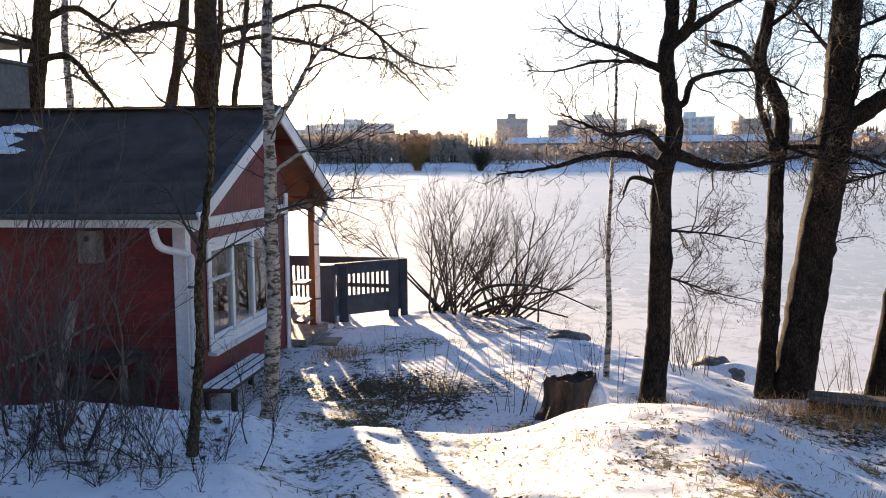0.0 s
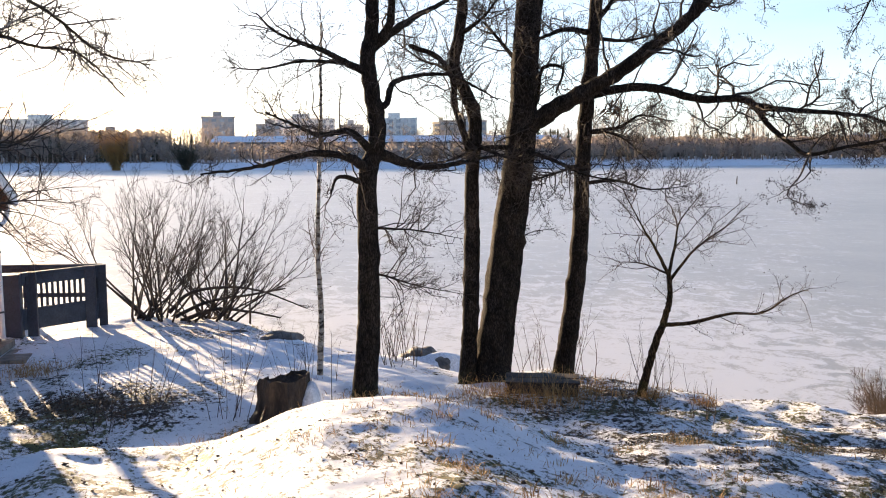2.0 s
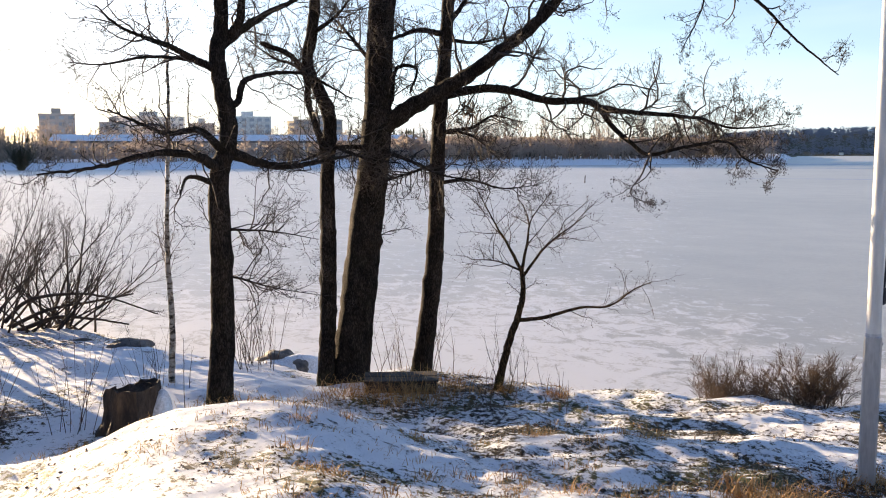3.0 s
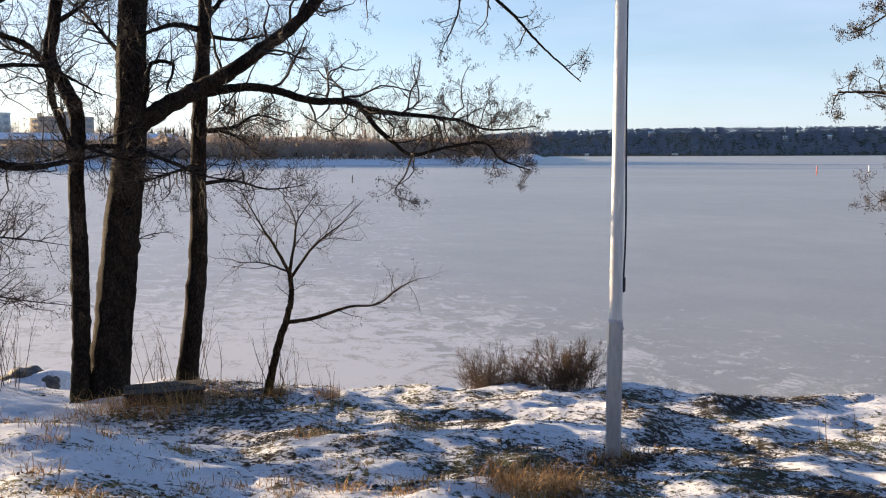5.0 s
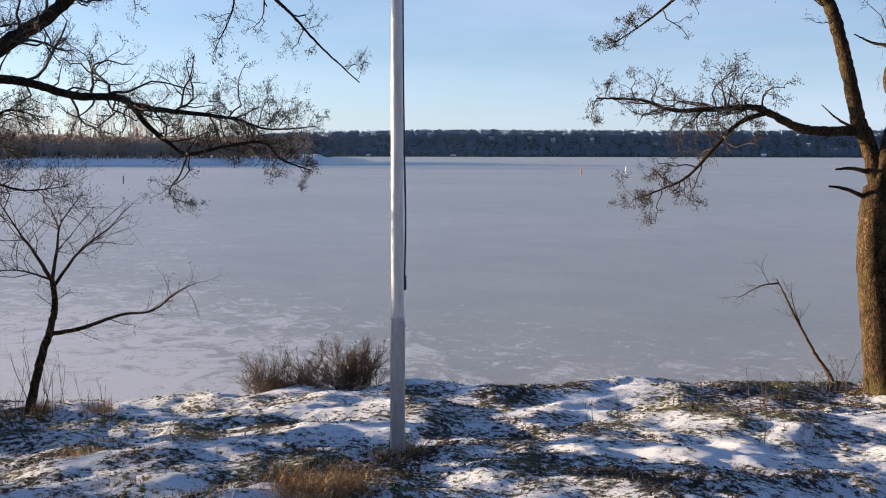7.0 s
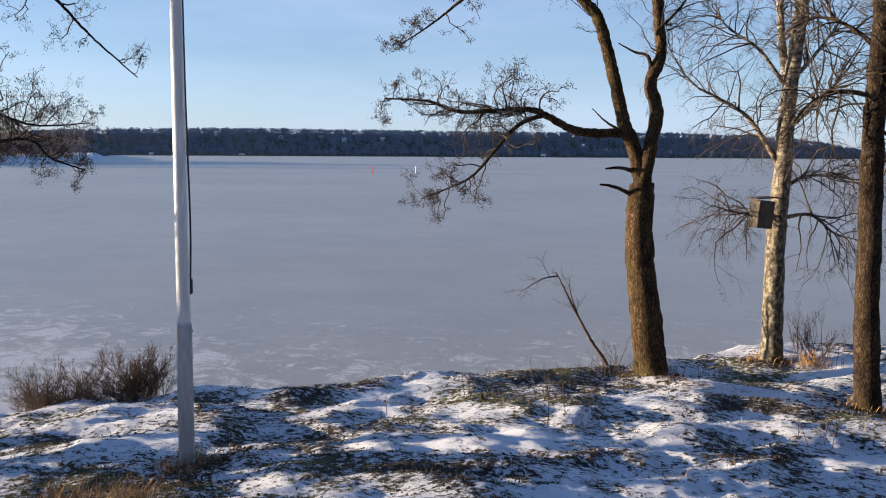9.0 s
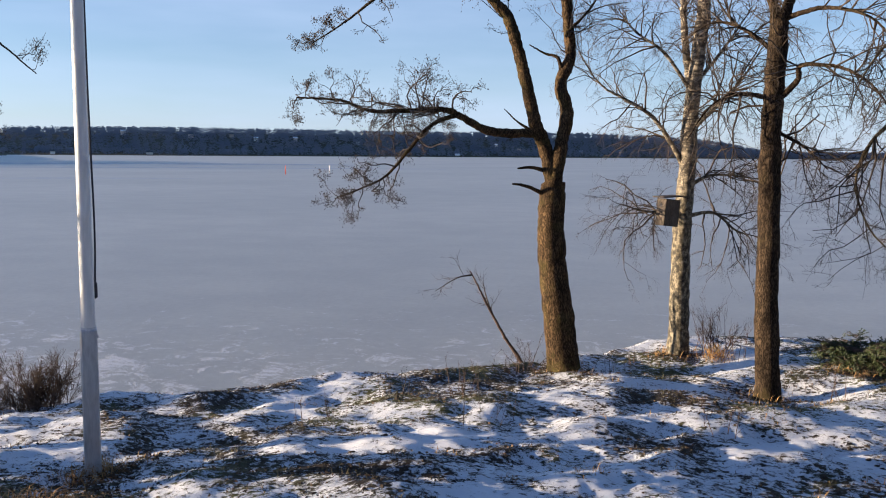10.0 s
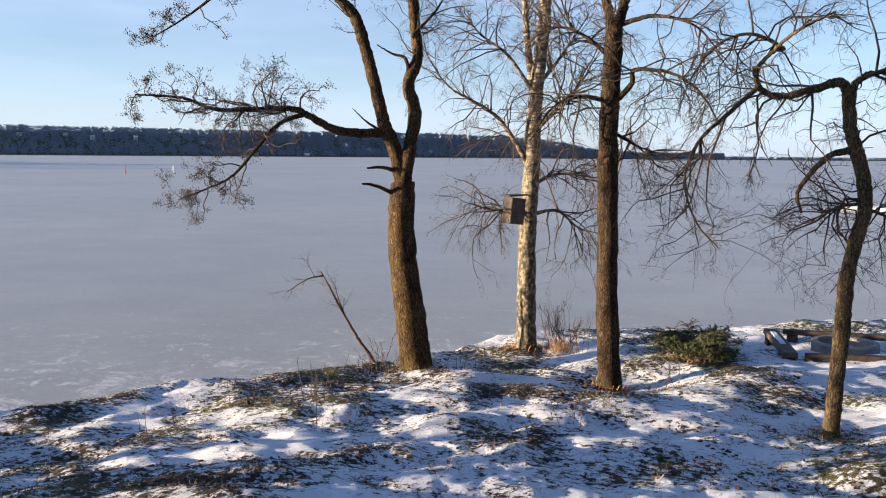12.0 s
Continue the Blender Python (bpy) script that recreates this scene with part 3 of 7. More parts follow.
def land(x, y, fine=True):
    """Height of the ground over the ice."""
    x, y = np.asarray(x, float), np.asarray(y, float)
    d = np.hypot(x, y)
    az = np.degrees(np.arctan2(-x, y))
    shore = np.interp(az, SHORE_AZ, SHORE_D) + 0.5 * fbm(x, y, 0.5, 3, 5)
    crest = np.interp(az, CREST_AZ, CREST_Z)
    near = 1.72 + (crest - 1.72) * np.clip(d / 7.0, 0, 1) ** 1.3
    u = np.clip((d - 7.0) / np.maximum(shore - 7.0, 0.1), 0, 1)
    low = np.interp(az, [-180, -125, -40, -20, 0, 8, 30], [0.47, 0.80, 0.80, 0.62, 0.56, 0.50, 0.47])
    shelf = low + (0.27 - low) * u ** 1.3
    drop = smooth(7.0, 8.7, d)
    z = near * (1 - drop) + shelf * drop
    z = np.where(d > 60, np.minimum(z, 0.8) + 0.0, z)
    for rx, ry, rz, rr in ROOTS:
        g = np.exp(-((x - rx) ** 2 + (y - ry) ** 2) / (rr * rr))
        z = z + g * (rz - ROOT_BASE.get((rx, ry), rz))
    if fine:
        rough = smooth(-18, -42, az) * smooth(-170, -135, az)
        z = z + ((0.24 + 0.05 * rough) * fbm(x, y, 0.55, 3, 11) + (0.06 + 0.09 * rough) * fbm(x, y, 1.7, 2, 23) + (0.040 + 0.030 * rough) * fbm(x, y, 4.2, 4, 29) + 0.03 * np.clip(bareness(x, y) - 0.22, 0, 0.5)) * (d < 40)
    edge = smooth(shore - 0.55, shore + 0.25, d)
    z = z * (1 - edge) + (-0.5) * edge
    # rise behind the path, added out of view to block some sky light
    z = z + 3.0 * smooth(7.0, 24.0, d) * (d < 60) * np.maximum(smooth(62, 95, az), smooth(-138, -165, az))
    z = np.where((d >= 60) & ((az > 62) | (az < -138)), z + 3.0 * np.maximum(smooth(62, 95, az), smooth(-138, -165, az)), z)
    far = np.interp(az, FAR_AZ, FAR_D)
    back = smooth(far - 2, far + 10, d) * (far > shore + 20)
    hill = np.interp(az, [-125, -103, -98, -95.5, -93, -90, -85, -72, -62, -55, -50, -46, -40, -34], [2, 2, 4, 10, 36, 50, 57, 53, 49, 46, 42, 34, 22, 8])
    rise = 1.6 + 0.012 * np.clip(d - far, 0, 160) * (far < 600) + hill * smooth(np.maximum(far, 1500), np.maximum(far, 1500) + 420, d)
    return np.where(d > shore + 5, -0.5 + back * (0.5 + rise), z)


ROOT_BASE = {}
for rx, ry, rz, rr in ROOTS:
    ROOT_BASE[(rx, ry)] = float(land(np.array([rx]), np.array([ry]))[0])


def gz(x, y):
    return float(land(np.array([x]), np.array([y]))[0])


def build_ground():
    az = np.concatenate([np.arange(-180, -118, 3.0), np.arange(-118, 36, 0.26), np.arange(36, 180.5, 3.0)])
    d = np.concatenate([np.array([0.0, 0.2]), np.arange(0.4, 3.5, 0.25), np.arange(3.5, 13.0, 0.05), np.arange(13.0, 20, 0.09), np.geomspace(20, 200, 16), np.arange(210, 345, 5), np.geomspace(350, 4600, 40)])
    A, D = np.meshgrid(np.radians(az), d, indexing="ij")
    X, Y = -np.sin(A) * D, np.cos(A) * D
    Z = land(X, Y)
    n, m = A.shape
    v = np.stack([X, Y, Z], -1).reshape(-1, 3)
    i = np.arange(n - 1)[:, None] * m + np.arange(m - 1)[None, :]
    f = np.stack([i, i + 1, i + m + 1, i + m], -1).reshape(-1, 4)
    w = Wood()
    w.v, w.f, w.n = [v], [f], len(v)
    ob = w.make("ground", M_GROUND)
    x, y = v[:, 0], v[:, 1]
    dd = np.hypot(x, y)
    bare = bareness(x, y)
    bare = np.where(dd > 100, 0.12 + 0.5 * fbm(x, y, 0.05, 3, 3), bare)
    bare = np.where(dd > 1000, 1.0, bare)
    at = ob.data.attributes.new("bare", "FLOAT", "POINT")
    at.data.foreach_set("value", bare.astype(np.float32))
    tagged(ob, "frozen turf bank thinly covered with wind-blown snow", "ground", kind="structure")


build_ground()
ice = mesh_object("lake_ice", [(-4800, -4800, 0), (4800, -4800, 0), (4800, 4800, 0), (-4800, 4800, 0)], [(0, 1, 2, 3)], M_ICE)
tagged(ice, "frozen grey lake with blown snow streaks", "lake", kind="structure")


# ---- red cottage ----
def board_wall(parent, name, u0, u1, z0, z1, place, holes=(), width=0.125, label=""):
    """A boarded wall in its own plane: a core with lap boards; place(u, v, z) gives the point v out from the core."""
    def slab(bm, a, b, c, d, v0, v1, bevel=0.0):
        pts = [place(u, v, z) for v in (v0, v1) for u, z in ((a, c), (b, c), (b, d), (a, d))]
        vs = [bm.verts.new(p) for p in pts]
        for q in ((0, 1, 2, 3), (7, 6, 5, 4), (0, 4, 5, 1), (1, 5, 6, 2), (2, 6, 7, 3), (3, 7, 4, 0)):
            bm.faces.new([vs[i] for i in q])
    def pieces(c, d):
        spans = [(u0, u1)]
        for ha, hb, hc, hd in holes:
            if c < hd - 1e-3 and d > hc + 1e-3:
                out = []
                for a, b in spans:
                    if hb <= a or ha >= b:
                        out.append((a, b))
                    else:
                        out += [s for s in ((a, ha), (hb, b)) if s[1] - s[0] > 0.01]
                spans = out
        return spans
    cuts = sorted({z0, z1, *[z for h in holes for z in h[2:]]})
    bm = bmesh.new()
    for c, d in zip(cuts, cuts[1:]):
        for a, b in pieces(c, d):
            slab(bm, a, b, c, d, -0.12, 0.0)
    core = part(name, bm, M_RED, parent, label)
    z, k = z0, 0
    while z < z1 - 0.02:
        top = min(z + width, z1)
        edges = sorted({z, top, *[q for h in holes for q in h[2:] if z < q < top]})
        for c, d in zip(edges, edges[1:]):
            for a, b in pieces(c, d):
                bm = bmesh.new()
                pts = [place(u, v, q) for u, v, q in ((a, 0.001, c), (b, 0.001, c), (b, 0.022, c), (a, 0.022, c), (a, 0.001, d - 0.006), (b, 0.001, d - 0.006), (b, 0.014, d - 0.006), (a, 0.014, d - 0.006))]
                vs = [bm.verts.new(p) for p in pts]
                for q in ((0, 1, 2, 3), (7, 6, 5, 4), (0, 4, 5, 1), (1, 5, 6, 2), (2, 6, 7, 3), (3, 7, 4, 0)):
                    bm.faces.new([vs[i] for i in q])
                part("board", bm, M_RED, core)
        z, k = top, k + 1
    return core


def cottage():
    H = thing("cottage", (-2.92, 9.79, 0.42), -7.2, "small red wooden lakeside cottage with white trim and felt roof", "house")
    LEN, WID, END = 6.4, 3.7, 5.28
    PITCH, Z0, YA = 0.4536, 2.325, 2.42
    def roof_z(y):
        return Z0 + (y + 0.38) * PITCH if y < YA else Z0 + (YA + 0.38) * PITCH - (y - YA) * PITCH
    side = lambda u, v, z: (u, -v, z)
    gable = lambda u, v, z: (v, u, z)
    board_wall(H, "side_wall", -LEN, 0.0, 0.05, 2.38, side)
    win = (0.68, 2.92, 0.73, 1.85)
    board_wall(H, "gable_wall", 0.0, WID, 0.05, 2.08, gable, [win])
    # pediment with upright boards under the roof
    w, y = 0.11, 0.0
    core = bmesh.new()
    prof = [(0.0, 2.22), (WID, 2.22), (WID, roof_z(WID) - 0.10), (YA, roof_z(YA) - 0.10), (0.0, roof_z(0.0) - 0.10)]
    a = [core.verts.new((-0.12, p, q)) for p, q in prof]
    b = [core.verts.new((0.0, p, q)) for p, q in prof]
    core.faces.new(a)
    core.faces.new(b[::-1])
    for i in range(5):
        core.faces.new([a[i], a[(i + 1) % 5], b[(i + 1) % 5], b[i]])
    ped = part("pediment", core, M_RED, H)
    while y < WID - 0.02:
        y1 = min(y + w - 0.006, WID)
        bm = bmesh.new()
        t0, t1 = roof_z(y) - 0.10, roof_z(y1) - 0.10
        vs = [bm.verts.new(p) for p in ((0.002, y, 2.22), (0.002, y1, 2.22), (0.002, y1, t1), (0.002, y, t0), (0.02, y, 2.22), (0.02, y1, 2.22), (0.02, y1, t1), (0.02, y, t0))]
        for q in ((0, 1, 2, 3), (7, 6, 5, 4), (0, 4, 5, 1), (1, 5, 6, 2), (2, 6, 7, 3), (3, 7, 4, 0)):
            bm.faces.new([vs[i] for i in q])
        part("board", bm, M_RED, ped)
        y += w
    part("trim_band", box((-0.02, 0.0, 2.08), (0.045, WID, 2.22), 0.005), M_WHITE, H, "white trim band")
    part("back_wall", box((-LEN, WID - 0.12, 0.05), (-0.12, WID, 3.0)), M_RED, H)
    part("end_wall", box((-LEN, 0.0, 0.05), (-LEN + 0.12, WID - 0.12, 2.9)), M_RED, H)
    part("floor_slab", box((-LEN + 0.05, 0.05, 0.0), (-0.05, WID - 0.05, 0.28)), M_WOOD, H)
    part("plinth", box((-LEN + 0.02, 0.03, -0.4), (-0.03, WID - 0.02, 0.05)), M_CONCRETE, H, "grey concrete plinth")
    part("inner_wall", box((-3.3, 0.0, 0.28), (-3.2, WID - 0.12, 2.3)), M_WOOD, H)
    # corner boards
    for x0, x1, y0, y1 in ((-0.10, 0.03, -0.05, -0.023), (0.023, 0.05, -0.05, 0.09), (0.023, 0.05, WID - 0.13, WID + 0.03), (-0.13, 0.05, WID + 0.001, WID + 0.03)):
        part("corner_board", box((x0, y0, 0.0), (x1, y1, 2.38), 0.004), M_WHITE, H, "white corner board")
    # roof: two felted slopes with strips, boards below
    for s in (0, 1):
        ya, yb = (-0.38, YA) if s == 0 else (END, YA)
        za, zb = roof_z(ya), roof_z(YA)
        bm = bmesh.new()
        vs = [bm.verts.new(p) for p in ((-LEN - 0.3, ya, za - 0.09), (0.34, ya, za - 0.09), (0.34, yb, zb - 0.09), (-LEN - 0.3, yb, zb - 0.09), (-LEN - 0.3, ya, za), (0.34, ya, za), (0.34, yb, zb), (-LEN - 0.3, yb, zb))]
        for q in ((0, 1, 2, 3), (7, 6, 5, 4), (0, 4, 5, 1), (1, 5, 6, 2), (2, 6, 7, 3), (3, 7, 4, 0)):
            bm.faces.new([vs[i] for i in q])
        deck = part("roof", bm, M_BROWN if s else M_ROOF, H, "dark grey roofing felt")
        n = 4
        for k in range(n):
            f0, f1 = k / n, (k + 1) / n + 0.02
            y0, z0 = ya + (yb - ya) * f0, za + (zb - za) * f0
            y1, z1 = ya + (yb - ya) * min(f1, 1), za + (zb - za) * min(f1, 1)
            h0, h1 = 0.0065, 0.004
            bm = bmesh.new()
            vs = [bm.verts.new(p) for p in ((-LEN - 0.31, y0, z0 + 0.002), (0.345, y0, z0 + 0.002), (0.345, y1, z1 + 0.002), (-LEN - 0.31, y1, z1 + 0.002), (-LEN - 0.31, y0, z0 + h0), (0.345, y0, z0 + h0), (0.345, y1, z1 + h1), (-LEN - 0.31, y1, z1 + h1))]
            for q in ((0, 1, 2, 3), (7, 6, 5, 4), (0, 4, 5, 1), (1, 5, 6, 2), (2, 6, 7, 3), (3, 7, 4, 0)):
                bm.faces.new([vs[i] for i in q])
            part("felt_strip", bm, M_ROOF, deck)
        # bargeboards and metal edge
        part("bargeboard", beam((0.362, ya - 0.02, za - 0.075), (0.362, YA, zb - 0.075), 0.035, 0.17), M_WHITE, H, "white bargeboard")
        part("edge_flashing", beam((0.36, ya - 0.02, za + 0.022), (0.36, YA, zb + 0.022), 0.07, 0.012, 0.002), M_METAL, H)
    part("ridge_cap", beam((-LEN - 0.3, YA, roof_z(YA) + 0.02), (0.35, YA, roof_z(YA) + 0.02), 0.26, 0.02), M_ROOF, H)
    part("fascia", box((-LEN - 0.28, -0.385, Z0 - 0.155), (0.335, -0.36, Z0 - 0.06), 0.004), M_WHITE, H, "white fascia board")
    part("soffit", box((-LEN - 0.2, -0.359, Z0 - 0.13), (0.3, -0.001, Z0 - 0.11)), M_RED, H)
    # gutters: open half pipes
    for y0, z0 in ((-0.45, Z0 - 0.005), (END + 0.06, Z0 - 0.10)):
        bm = bmesh.new()
        n, prev = 8, None
        for k in range(n + 1):
            a = math.pi + math.pi * k / n
            cur = [bm.verts.new((x, y0 + 0.062 * math.cos(a), z0 + 0.062 * math.sin(a))) for x in (-LEN - 0.25, 0.36)]
            inn = [bm.verts.new((x, y0 + 0.055 * math.cos(a), z0 + 0.055 * math.sin(a))) for x in (-LEN - 0.25, 0.36)]
            if prev:
                bm.faces.new([prev[0][0], prev[0][1], cur[1], cur[0]])
                bm.faces.new([prev[1][1], prev[1][0], inn[0], inn[1]])
                for e in (0, 1):
                    bm.faces.new([prev[0][e], cur[e], inn[e], prev[1][e]])
            prev = (cur, inn)
        part("gutter", bm, M_METAL if y0 < 0 else M_WHITE, H, "half-round gutter", smooth=True)
    for y0, yw, zb in ((-0.45, -0.10, 0.1), (END + 0.06, 4.75, 0.2)):
        w = Wood()
        x = 0.13 if y0 < 0 else 0.20
        top = Z0 - 0.12
        w.tube(spline([(x - 0.25 if y0 < 0 else x, y0, top + 0.02), (x - 0.25 if y0 < 0 else x, y0 + 0.01, top - 0.1), (x - 0.2 if y0 < 0 else x, y0 * 0.8 + yw * 0.2, top - 0.25), (x - 0.05 if y0 < 0 else x, yw + 0.03, top - 0.36), (x, yw, top - 0.5), (x, yw, 1.0), (x, yw, zb)], 6), np.full(37, 0.042), 12)
        pipe = w.make("downpipe", M_WHITE, H, "white metal downpipe")
        for zc in (1.5, 0.6):
            c = Wood()
            c.tube([(x, yw, zc - 0.015), (x, yw, zc + 0.015)], [0.047, 0.047], 12)
            c.make("clamp", M_METAL, pipe)
    # window: three tall casements in a white frame
    ya, yb, za, zb = win
    frame_ob = part("window", box((-0.06, ya + 0.001, za - 0.07), (0.05, yb - 0.001, za), 0.004), M_WHITE, H, "white three-part window")
    def wpart(name, lo, hi, m, lab=""):
        o = part(name, box(lo, hi, 0.004 if m is M_WHITE else 0.0), m, frame_ob, lab)
        return o
    wpart("head_casing", (0.024, ya - 0.11, zb), (0.05, yb + 0.11, zb + 0.11), M_WHITE)
    wpart("side_casing", (0.024, ya - 0.11, za - 0.07), (0.05, ya, zb), M_WHITE)
    wpart("side_casing", (0.024, yb, za - 0.07), (0.05, yb + 0.11, zb), M_WHITE)
    wpart("window_sill", (0.0, ya - 0.13, za - 0.16), (0.13, yb + 0.13, za - 0.115), M_WHITE)
    wpart("apron", (0.024, ya - 0.11, za - 0.115), (0.055, yb + 0.11, za - 0.07), M_WHITE)
    n = 3
    pw = (yb - ya) / n
    for k in range(n + 1):
        y = ya + pw * k
        wpart("mullion", (-0.05, max(ya, y - 0.04), za), (0.03, min(yb, y + 0.04), zb), M_WHITE)
    for k in range(n):
        a, b = ya + pw * k + 0.04, ya + pw * (k + 1) - 0.04
        wpart("casement_rail", (-0.03, a, za), (0.015, b, za + 0.05), M_WHITE)
        wpart("casement_rail", (-0.03, a, zb - 0.05), (0.015, b, zb), M_WHITE)
        if k == 0:
            wpart("casement_rail", (-0.03, a, zb - 0.42), (0.015, b, zb - 0.38), M_WHITE)
        p = wpart("pane", (-0.012, a, za + 0.05), (-0.006, b, zb - 0.05), M_GLASS)
        p.visible_shadow = False
    for k in (0, 1, 2):
        bm = bmesh.new()
        yc = ya + pw * (k + 0.78)
        prev = None
        for i in range(9):
            y = yc - 0.16 + 0.04 * i
            x = -0.20 + 0.025 * (i % 2)
            cur = [bm.verts.new((x, y, za - 0.05)), bm.verts.new((x, y, zb + 0.05))]
            if prev:
                bm.faces.new([prev[0], cur[0], cur[1], prev[1]])
            prev = cur
        part("curtain", bm, M_CURTAIN, frame_ob, "brown curtain")
    # porch under the far half of the roof
    part("porch_floor", box((-2.6, WID + 0.02, 0.02), (0.28, END - 0.2, 0.12)), M_WOOD, H)
    part("porch_post", box((0.02, 4.86, 0.12), (0.12, 4.96, 2.35), 0.006), M_BROWN, H, "brown stained porch post")
    part("porch_beam", box((-2.5, 4.85, 2.12), (0.32, 4.97, 2.28), 0.006), M_BROWN, H)
    part("porch_tie", box((0.02, WID + 0.04, 2.10), (0.12, 4.84, 2.24), 0.006), M_BROWN, H)
    part("porch_step", box((0.30, 3.95, -0.06), (0.70, 4.75, 0.03), 0.01), M_WOOD, H, "snow-dusted wooden step")
    for k in range(3):
        part("porch_shelf", box((0.06, 3.80, 0.35 + 0.3 * k), (0.26, 4.2, 0.39 + 0.3 * k), 0.004), M_BROWN, H)
    # rafters under the overhang
    for k in range(5):
        y = 0.25 + 0.62 * k
        part("purlin", box((0.03, y + 0.4, roof_z(y + 0.4) - 0.19), (0.34, y + 0.46, roof_z(y + 0.4) - 0.10)), M_RED, H)
    return H


COTTAGE = cottage()
CM = COTTAGE.matrix_basis.copy()


def in_cottage(x, y, z):
    return CM @ Vector((x, y, z))


def chimney():
    p = in_cottage(-4.22, 2.85, 2.98)
    c = thing("chimney_stack", p, -7.2, "grey sheet-metal clad chimney with a flat hood", "chimney")
    part("shaft", box((-0.45, -0.4, 0.05), (0.45, 0.4, 1.32), 0.01), M_METAL, c)
    part("collar", box((-0.5, -0.45, 1.32), (0.5, 0.45, 1.37), 0.008), M_METAL, c)
    for sx in (-1, 1):
        for sy in (-1, 1):
            part("hood_post", box((sx * 0.38 - 0.015, sy * 0.33 - 0.015, 1.37), (sx * 0.38 + 0.015, sy * 0.33 + 0.015, 1.58)), M_METAL, c)
    part("hood", box((-0.52, -0.47, 1.58), (0.52, 0.47, 1.66), 0.02), M_ROOF, c)


chimney()


def roof_snow(x, y, rx, ry, seed):
    """A thin patch of snow that lies on the near slope."""
    rng = np.random.default_rng(seed)
    bm = bmesh.new()
    n = 30
    ring = []
    base = in_cottage(x, y, 2.325 + (y + 0.38) * 0.4536)
    for k in range(n):
        a = 2 * math.pi * k / n
        r = 0.65 + 0.5 * rng.random()
        u, v = rx * r * math.cos(a), ry * r * math.sin(a)
        ring.append(bm.verts.new((u, v, v * 0.4536 + 0.018)))
    top = [bm.verts.new((q.co.x * 0.8, q.co.y * 0.8, q.co.y * 0.8 * 0.4536 + 0.045 + 0.012 * rng.random())) for q in ring]
    for k in range(n):
        bm.faces.new([ring[k], ring[(k + 1) % n], top[(k + 1) % n], top[k]])
    bm.faces.new(top)
    ob = part("snow_patch", bm, M_SNOW, smooth=True)
    ob.matrix_basis = pose(*base, 0, 0, -7.2)
    tagged(ob, "thin leftover snow patch on the felt roof", "snow")


roof_snow(-3.15, 1.25, 0.42, 0.45, 3)
roof_snow(-3.75, 1.55, 0.6, 0.38, 4)
roof_snow(-2.85, 1.1, 0.30, 0.10, 7)
roof_snow(-3.5, 0.95, 0.45, 0.16, 8)
roof_snow(-3.0, 1.75, 0.3, 0.12, 5)


def nest_box(name, loc, rz, w, h, d, mat, label, hole=True):
    t = thing(name, loc, rz, label, "birdhouse")
    part("body", box((-w / 2, -d, 0), (w / 2, 0, h), 0.006), mat, t)
    bm = bmesh.new()
    vs = [(-w / 2 - 0.03, -d - 0.06, h + 0.004), (w / 2 + 0.03, -d - 0.06, h + 0.004), (w / 2 + 0.03, 0.01, h + 0.05), (-w / 2 - 0.03, 0.01, h + 0.05)]
    lo = [bm.verts.new(v) for v in vs]
    hi = [bm.verts.new((a, b, c + 0.02)) for a, b, c in vs]
    bm.faces.new(lo[::-1])
    bm.faces.new(hi)
    for k in range(4):
        bm.faces.new([lo[k], lo[(k + 1) % 4], hi[(k + 1) % 4], hi[k]])
    part("lid", bm, M_DARKWOOD, t, "sloping dark board lid")
    if hole:
        # no opening is cut: a dark disc paints the shade inside it
        disc = bmesh.new()
        bmesh.ops.create_cone(disc, cap_ends=True, segments=16, radius1=w * 0.14, radius2=w * 0.14, depth=0.006, matrix=Matrix.Translation((0, -d - 0.002, h * 0.76)) @ Matrix.Rotation(math.pi / 2, 4, "X"))
        part("entrance_hole", disc, M_ROPE, t, "dark disc for the shade inside a round entrance hole")
    return t


p = in_cottage(-1.02, -0.03, 1.76)
nest_box("bird_box", p, -7.2, 0.22, 0.36, 0.18, M_WOOD, "weathered grey wooden bird box fixed to the red wall")


def bench():
    p = in_cottage(0.13, -0.08, -0.09)
    b = thing("bench", p, -7.2, "low bench with three snow-dusted slats beside the cottage wall", "bench")
    for k in range(3):
        s = part("slat", box((0.02 + 0.135 * k, 0.0, 0.40), (0.135 + 0.135 * k, 1.75, 0.435), 0.006), M_DARKWOOD, b)
        part("snow_layer", box((0.03 + 0.135 * k, 0.01, 0.436), (0.127 + 0.135 * k, 1.74, 0.452), 0.006), M_SNOW, s, "dusting of snow")
    for y in (0.12, 1.55):
        for x in (0.03, 0.35):
            part("leg", box((x, y, -0.15), (x + 0.06, y + 0.06, 0.36), 0.004), M_DARKWOOD, b)
        part("cross_rail", box((0.02, y, 0.36), (0.42, y + 0.06, 0.40), 0.004), M_DARKWOOD, b)


bench()


